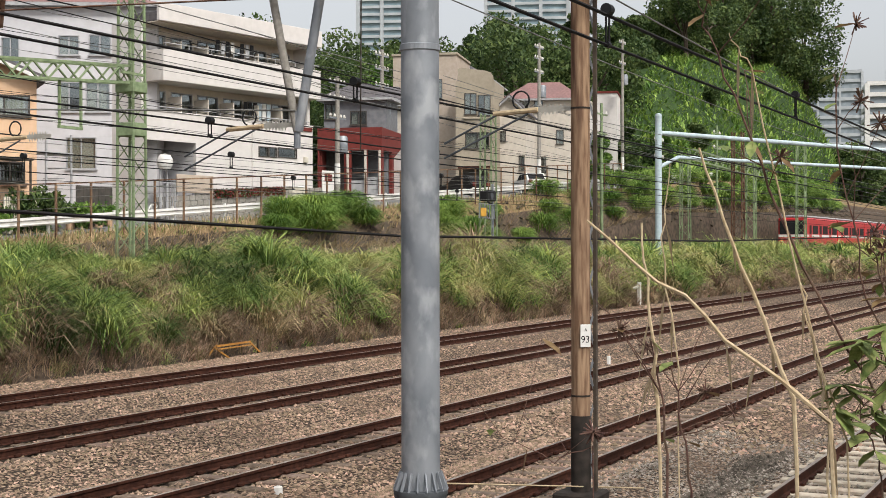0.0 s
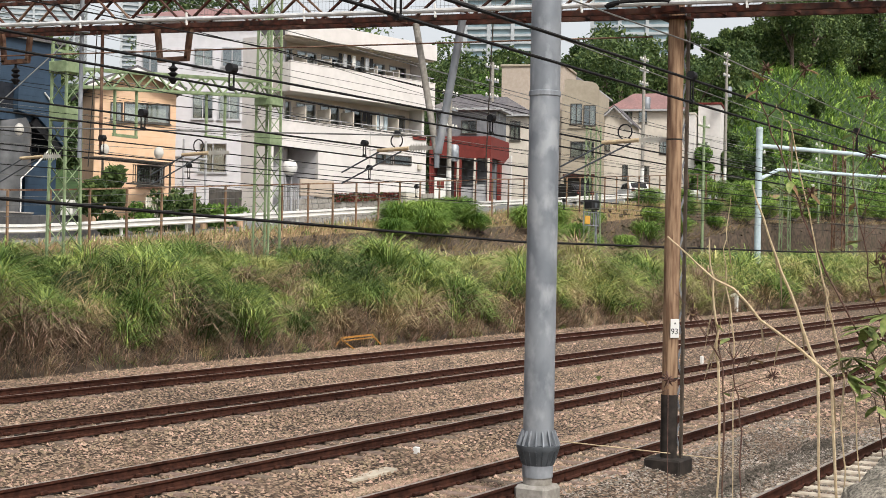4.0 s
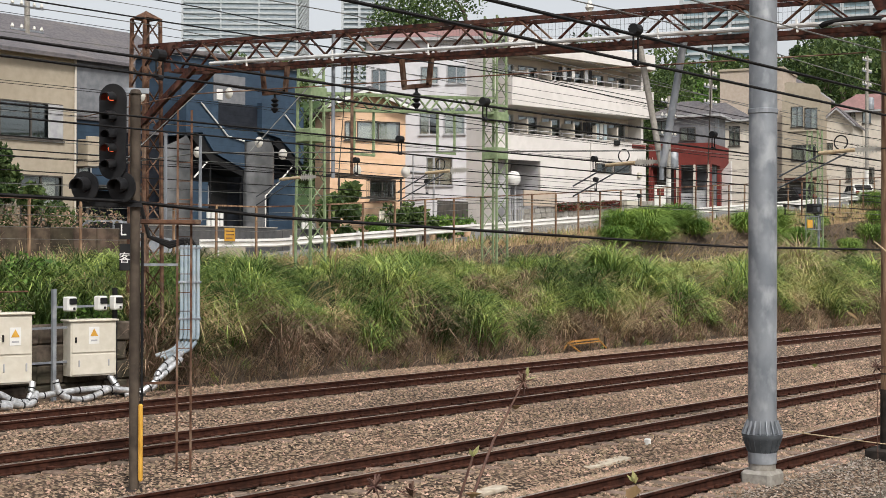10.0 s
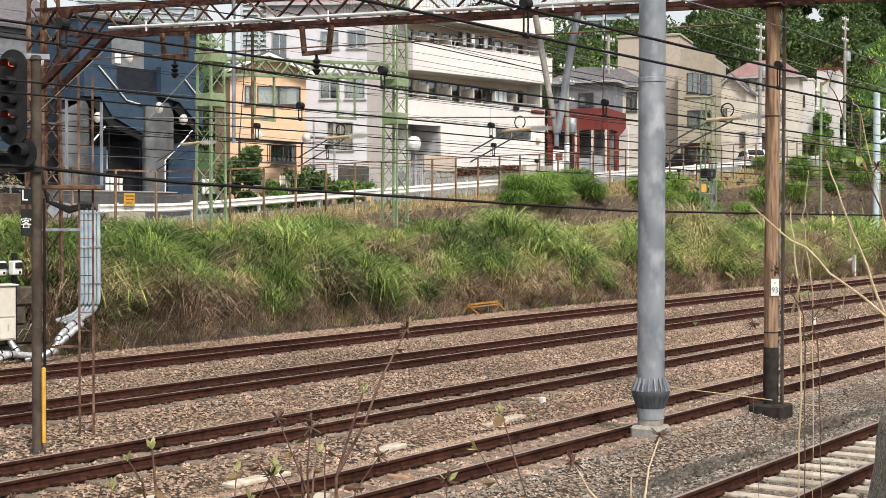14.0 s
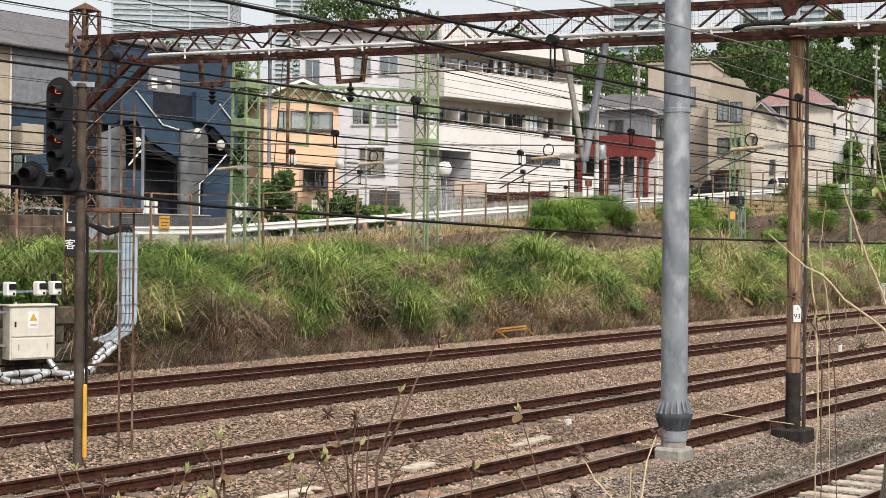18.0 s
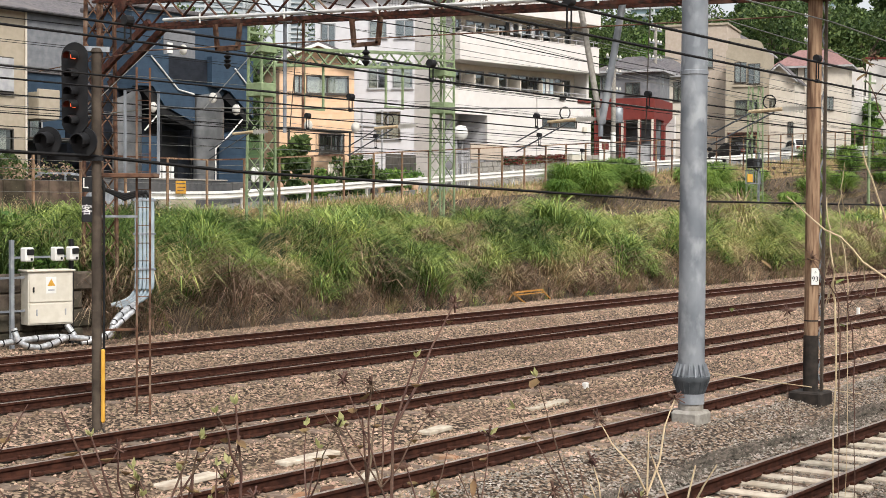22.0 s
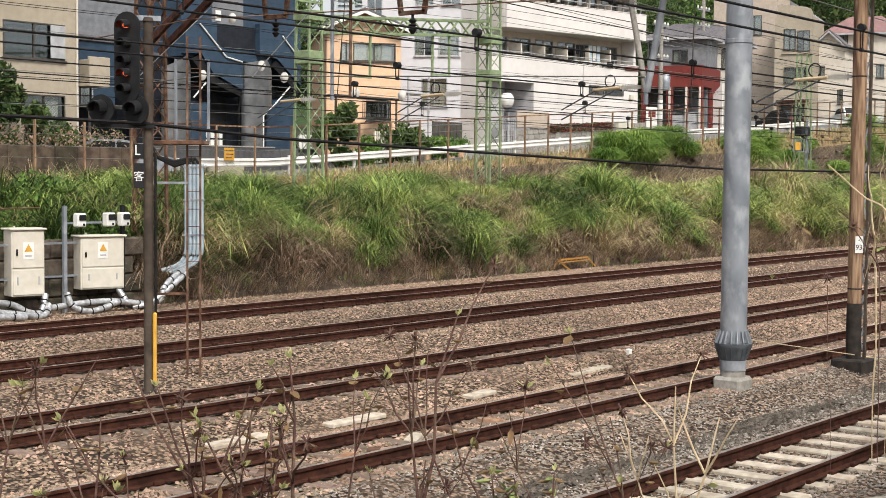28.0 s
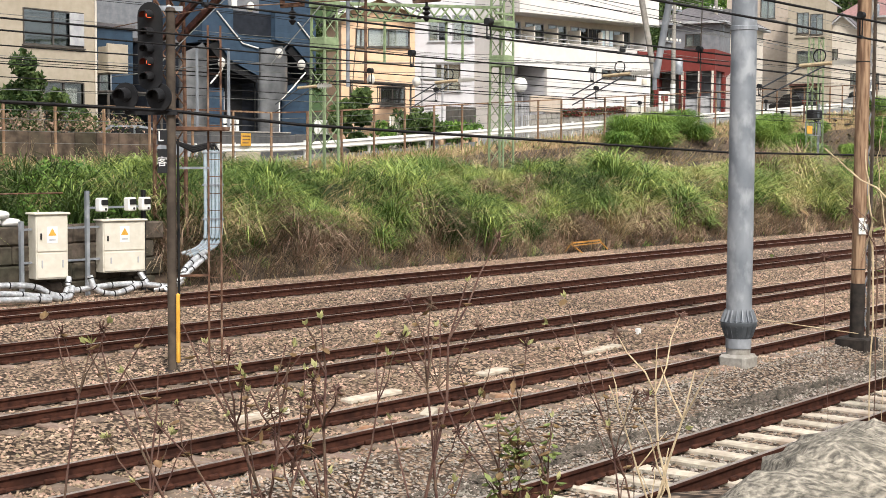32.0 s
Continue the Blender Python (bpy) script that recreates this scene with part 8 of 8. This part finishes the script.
weed("leafy green weed clump beside the track", 3.45, 2.48, 1.71, 0.48, (-0.02, 0.02), 24, STEM, LEAF_N, 0.0061, 8, 0, True, 46)
# tall reeds and woody weeds on the verge
def reed(label, pts, r, mat, leafy, heads):
    """A tall plant: a stem through its points, wilting leaves along the upper half, dried heads at the tips."""
    g = np.random.default_rng(int(abs(pts[-1][0] * 71 + pts[-1][2] * 37) * 10))
    base = Vector(pts[0])
    t = thing("weed", label, "weed", base, group="tall weeds on the verge")
    p = [Vector(q) - base for q in pts]
    fine = []
    for a, b in zip(p, p[1:]):
        fine += [a.lerp(b, k / 5) + Vector(g.normal(0, 0.012, 3)) * (k > 0) for k in range(5)]
    fine.append(p[-1])
    n = len(fine)
    part("stem", Shape().tube([tuple(q) for q in fine], [r * min(0.45 + 1.6 * i / n, 1.3 - 0.9 * i / n) for i in range(n)], 6), mat, t, smooth=True)
    upper = fine[n // 2:]
    tips = [p[-1]]
    if mat is STEM:
        for k in range(3 + heads):
            o = upper[int(g.integers(0, len(upper) - 1))]
            e = o + Vector((g.normal(0, 0.26), g.normal(0, 0.26), g.uniform(0.15, 0.6)))
            part("twig", Shape().tube([tuple(o), tuple(o.lerp(e, 0.5) + Vector(g.normal(0, 0.012, 3))), tuple(e)], [r * 0.5, r * 0.4, r * 0.25], 5), mat, t, smooth=True)
            tips.append(e)
    elif r > 0.005:
        for k in range(3):
            o = fine[int(g.integers(n // 3, n - 2))]
            d = Vector((g.normal(0, 0.06), g.normal(0, 0.06), -g.uniform(0.2, 0.5)))
            part("dry_leaf", Shape().add([tuple(o), tuple(o + d * 0.5 + Vector((0.02, 0.016, 0.05))), tuple(o + d), tuple(o + d * 0.5 - Vector((0.02, 0.016, -0.05)))], [(0, 1, 2), (0, 2, 3)]), mat, t, "papery dry leaf")
    for e in tips[1:1 + heads]:
        s = Shape()
        for q in range(26):
            w = Vector(g.normal(0, 1, 3)).normalized()
            s.bar(e, e + w * g.uniform(0.04, 0.1), 0.01, 0.006)
        tagged(part("seed_head", s, STEM, t, "dark spiky dried seed head"), kind="stuff")
    green = "green" in label
    for k in range(leafy):
        o = upper[int(g.integers(0, len(upper)))] if k % 2 else tips[k % len(tips)]
        a = Vector((g.normal(0, 1), g.normal(0, 1), -abs(g.normal(0, 0.5)))).normalized()
        side = a.cross(Vector((0, 0, 1))).normalized()
        L, W = g.uniform(0.1, 0.2), g.uniform(0.028, 0.05)
        if green:
            L, W = L * 1.5, W * 1.3
        up = Vector((0, 0, 0.02))
        s = Shape().add([tuple(q) for q in (o, o + a * L * 0.35 + side * W, o + a * L * 0.75 + side * W * 0.7, o + a * L - up, o + a * L * 0.75 - side * W * 0.7, o + a * L * 0.35 - side * W, o + a * L * 0.45 - up * 0.6)], [(0, 1, 6), (1, 2, 6), (2, 3, 6), (3, 4, 6), (4, 5, 6), (5, 0, 6)])
        part("leaf", s, LEAF_N if green or k % 3 == 0 else LEAF_R, t, smooth=True)
    return t


reed('dry straw-coloured reed stalk', [(14.84, 4.53, -0.25), (14.77, 4.66, 2.19), (14.46, 5.31, 2.81), (14.16, 5.93, 3.37)], 0.0168, STRAWSTEM, 0, 0)
reed('dry straw-coloured reed stalk', [(15.89, 6.03, -0.25), (15.88, 6.04, 2.16), (15.86, 6.09, 2.73), (15.84, 6.14, 3.38)], 0.0149, STRAWSTEM, 0, 0)
reed('dry straw-coloured reed stalk', [(16.32, 5.13, -0.25), (16.29, 5.19, 2.16), (16.13, 5.52, 3.08), (16.01, 5.78, 3.90)], 0.0175, STRAWSTEM, 0, 0)
reed('dry straw-coloured reed stalk', [(16.42, 4.94, -0.25), (16.41, 4.96, 2.06), (16.36, 5.07, 2.57), (16.30, 5.18, 3.09)], 0.0105, STRAWSTEM, 0, 0)
reed('dry straw-coloured reed stalk', [(15.95, 5.91, -0.25), (15.95, 5.91, 2.38), (15.90, 6.02, 3.28), (15.92, 5.96, 3.79)], 0.0070, STRAWSTEM, 0, 0)
reed('dry straw-coloured reed stalk', [(16.49, 4.78, -0.25), (16.46, 4.86, 1.87), (16.37, 5.03, 2.42), (16.17, 5.45, 4.45), (16.10, 5.59, 4.69)], 0.0088, STRAWSTEM, 0, 1)
reed('dark woody weed with wilting leaves', [(16.61, 4.53, -0.25), (16.56, 4.64, 2.10), (16.32, 5.14, 3.08), (16.17, 5.45, 3.95), (16.05, 5.72, 4.69), (16.00, 5.80, 5.00)], 0.0105, STEM, 14, 3)
reed('dark woody weed with wilting leaves', [(16.63, 4.50, -0.25), (16.61, 4.54, 2.18), (16.49, 4.78, 3.04), (16.43, 4.92, 3.91), (16.42, 4.94, 4.41)], 0.0074, STEM, 10, 3)
reed('dark woody weed with wilting leaves', [(15.91, 5.97, -0.25), (15.91, 5.98, 1.56), (15.90, 6.00, 2.11), (15.86, 6.09, 2.58)], 0.0105, STEM, 4, 2)
reed('dark woody weed with wilting leaves', [(15.99, 5.81, -0.25), (15.99, 5.83, 1.52), (15.94, 5.91, 2.07), (15.93, 5.95, 2.42)], 0.0088, STEM, 3, 2)
reed('dark woody weed with wilting leaves', [(14.20, 5.84, -0.25), (14.17, 5.90, 2.06), (14.07, 6.10, 1.96), (13.92, 6.43, 2.16)], 0.0044, STEM, 3, 1)
reed('broad-leaved bright green weed', [(16.60, 4.56, -0.25), (16.58, 4.59, 1.79), (16.52, 4.71, 2.10), (16.44, 4.89, 2.26)], 0.0070, STEM, 26, 0)
reed('broad-leaved bright green weed', [(16.62, 4.51, -0.25), (16.61, 4.54, 1.95), (16.58, 4.61, 2.38), (16.49, 4.78, 2.57)], 0.0070, STEM, 26, 0)
reed('broad-leaved bright green weed', [(16.57, 4.62, -0.25), (16.56, 4.64, 1.55), (16.53, 4.70, 1.87), (16.42, 4.93, 2.10)], 0.0070, STEM, 18, 0)
reed('dark woody weed with wilting leaves', [(16.64, 4.48, -0.25), (16.63, 4.50, 2.42), (16.56, 4.64, 2.96), (16.53, 4.71, 3.28)], 0.0088, STEM, 18, 3)


def motions():
    rows = [(0.0, 155.0), (1.0, 204.0), (2.0, 262.0), (4.0, 380.0), (6.0, 470.0), (32.0, 470.0)]
    walk(TRAIN, [(t, pose(x, 34.6, 2.4)) for t, x in rows])


motions()
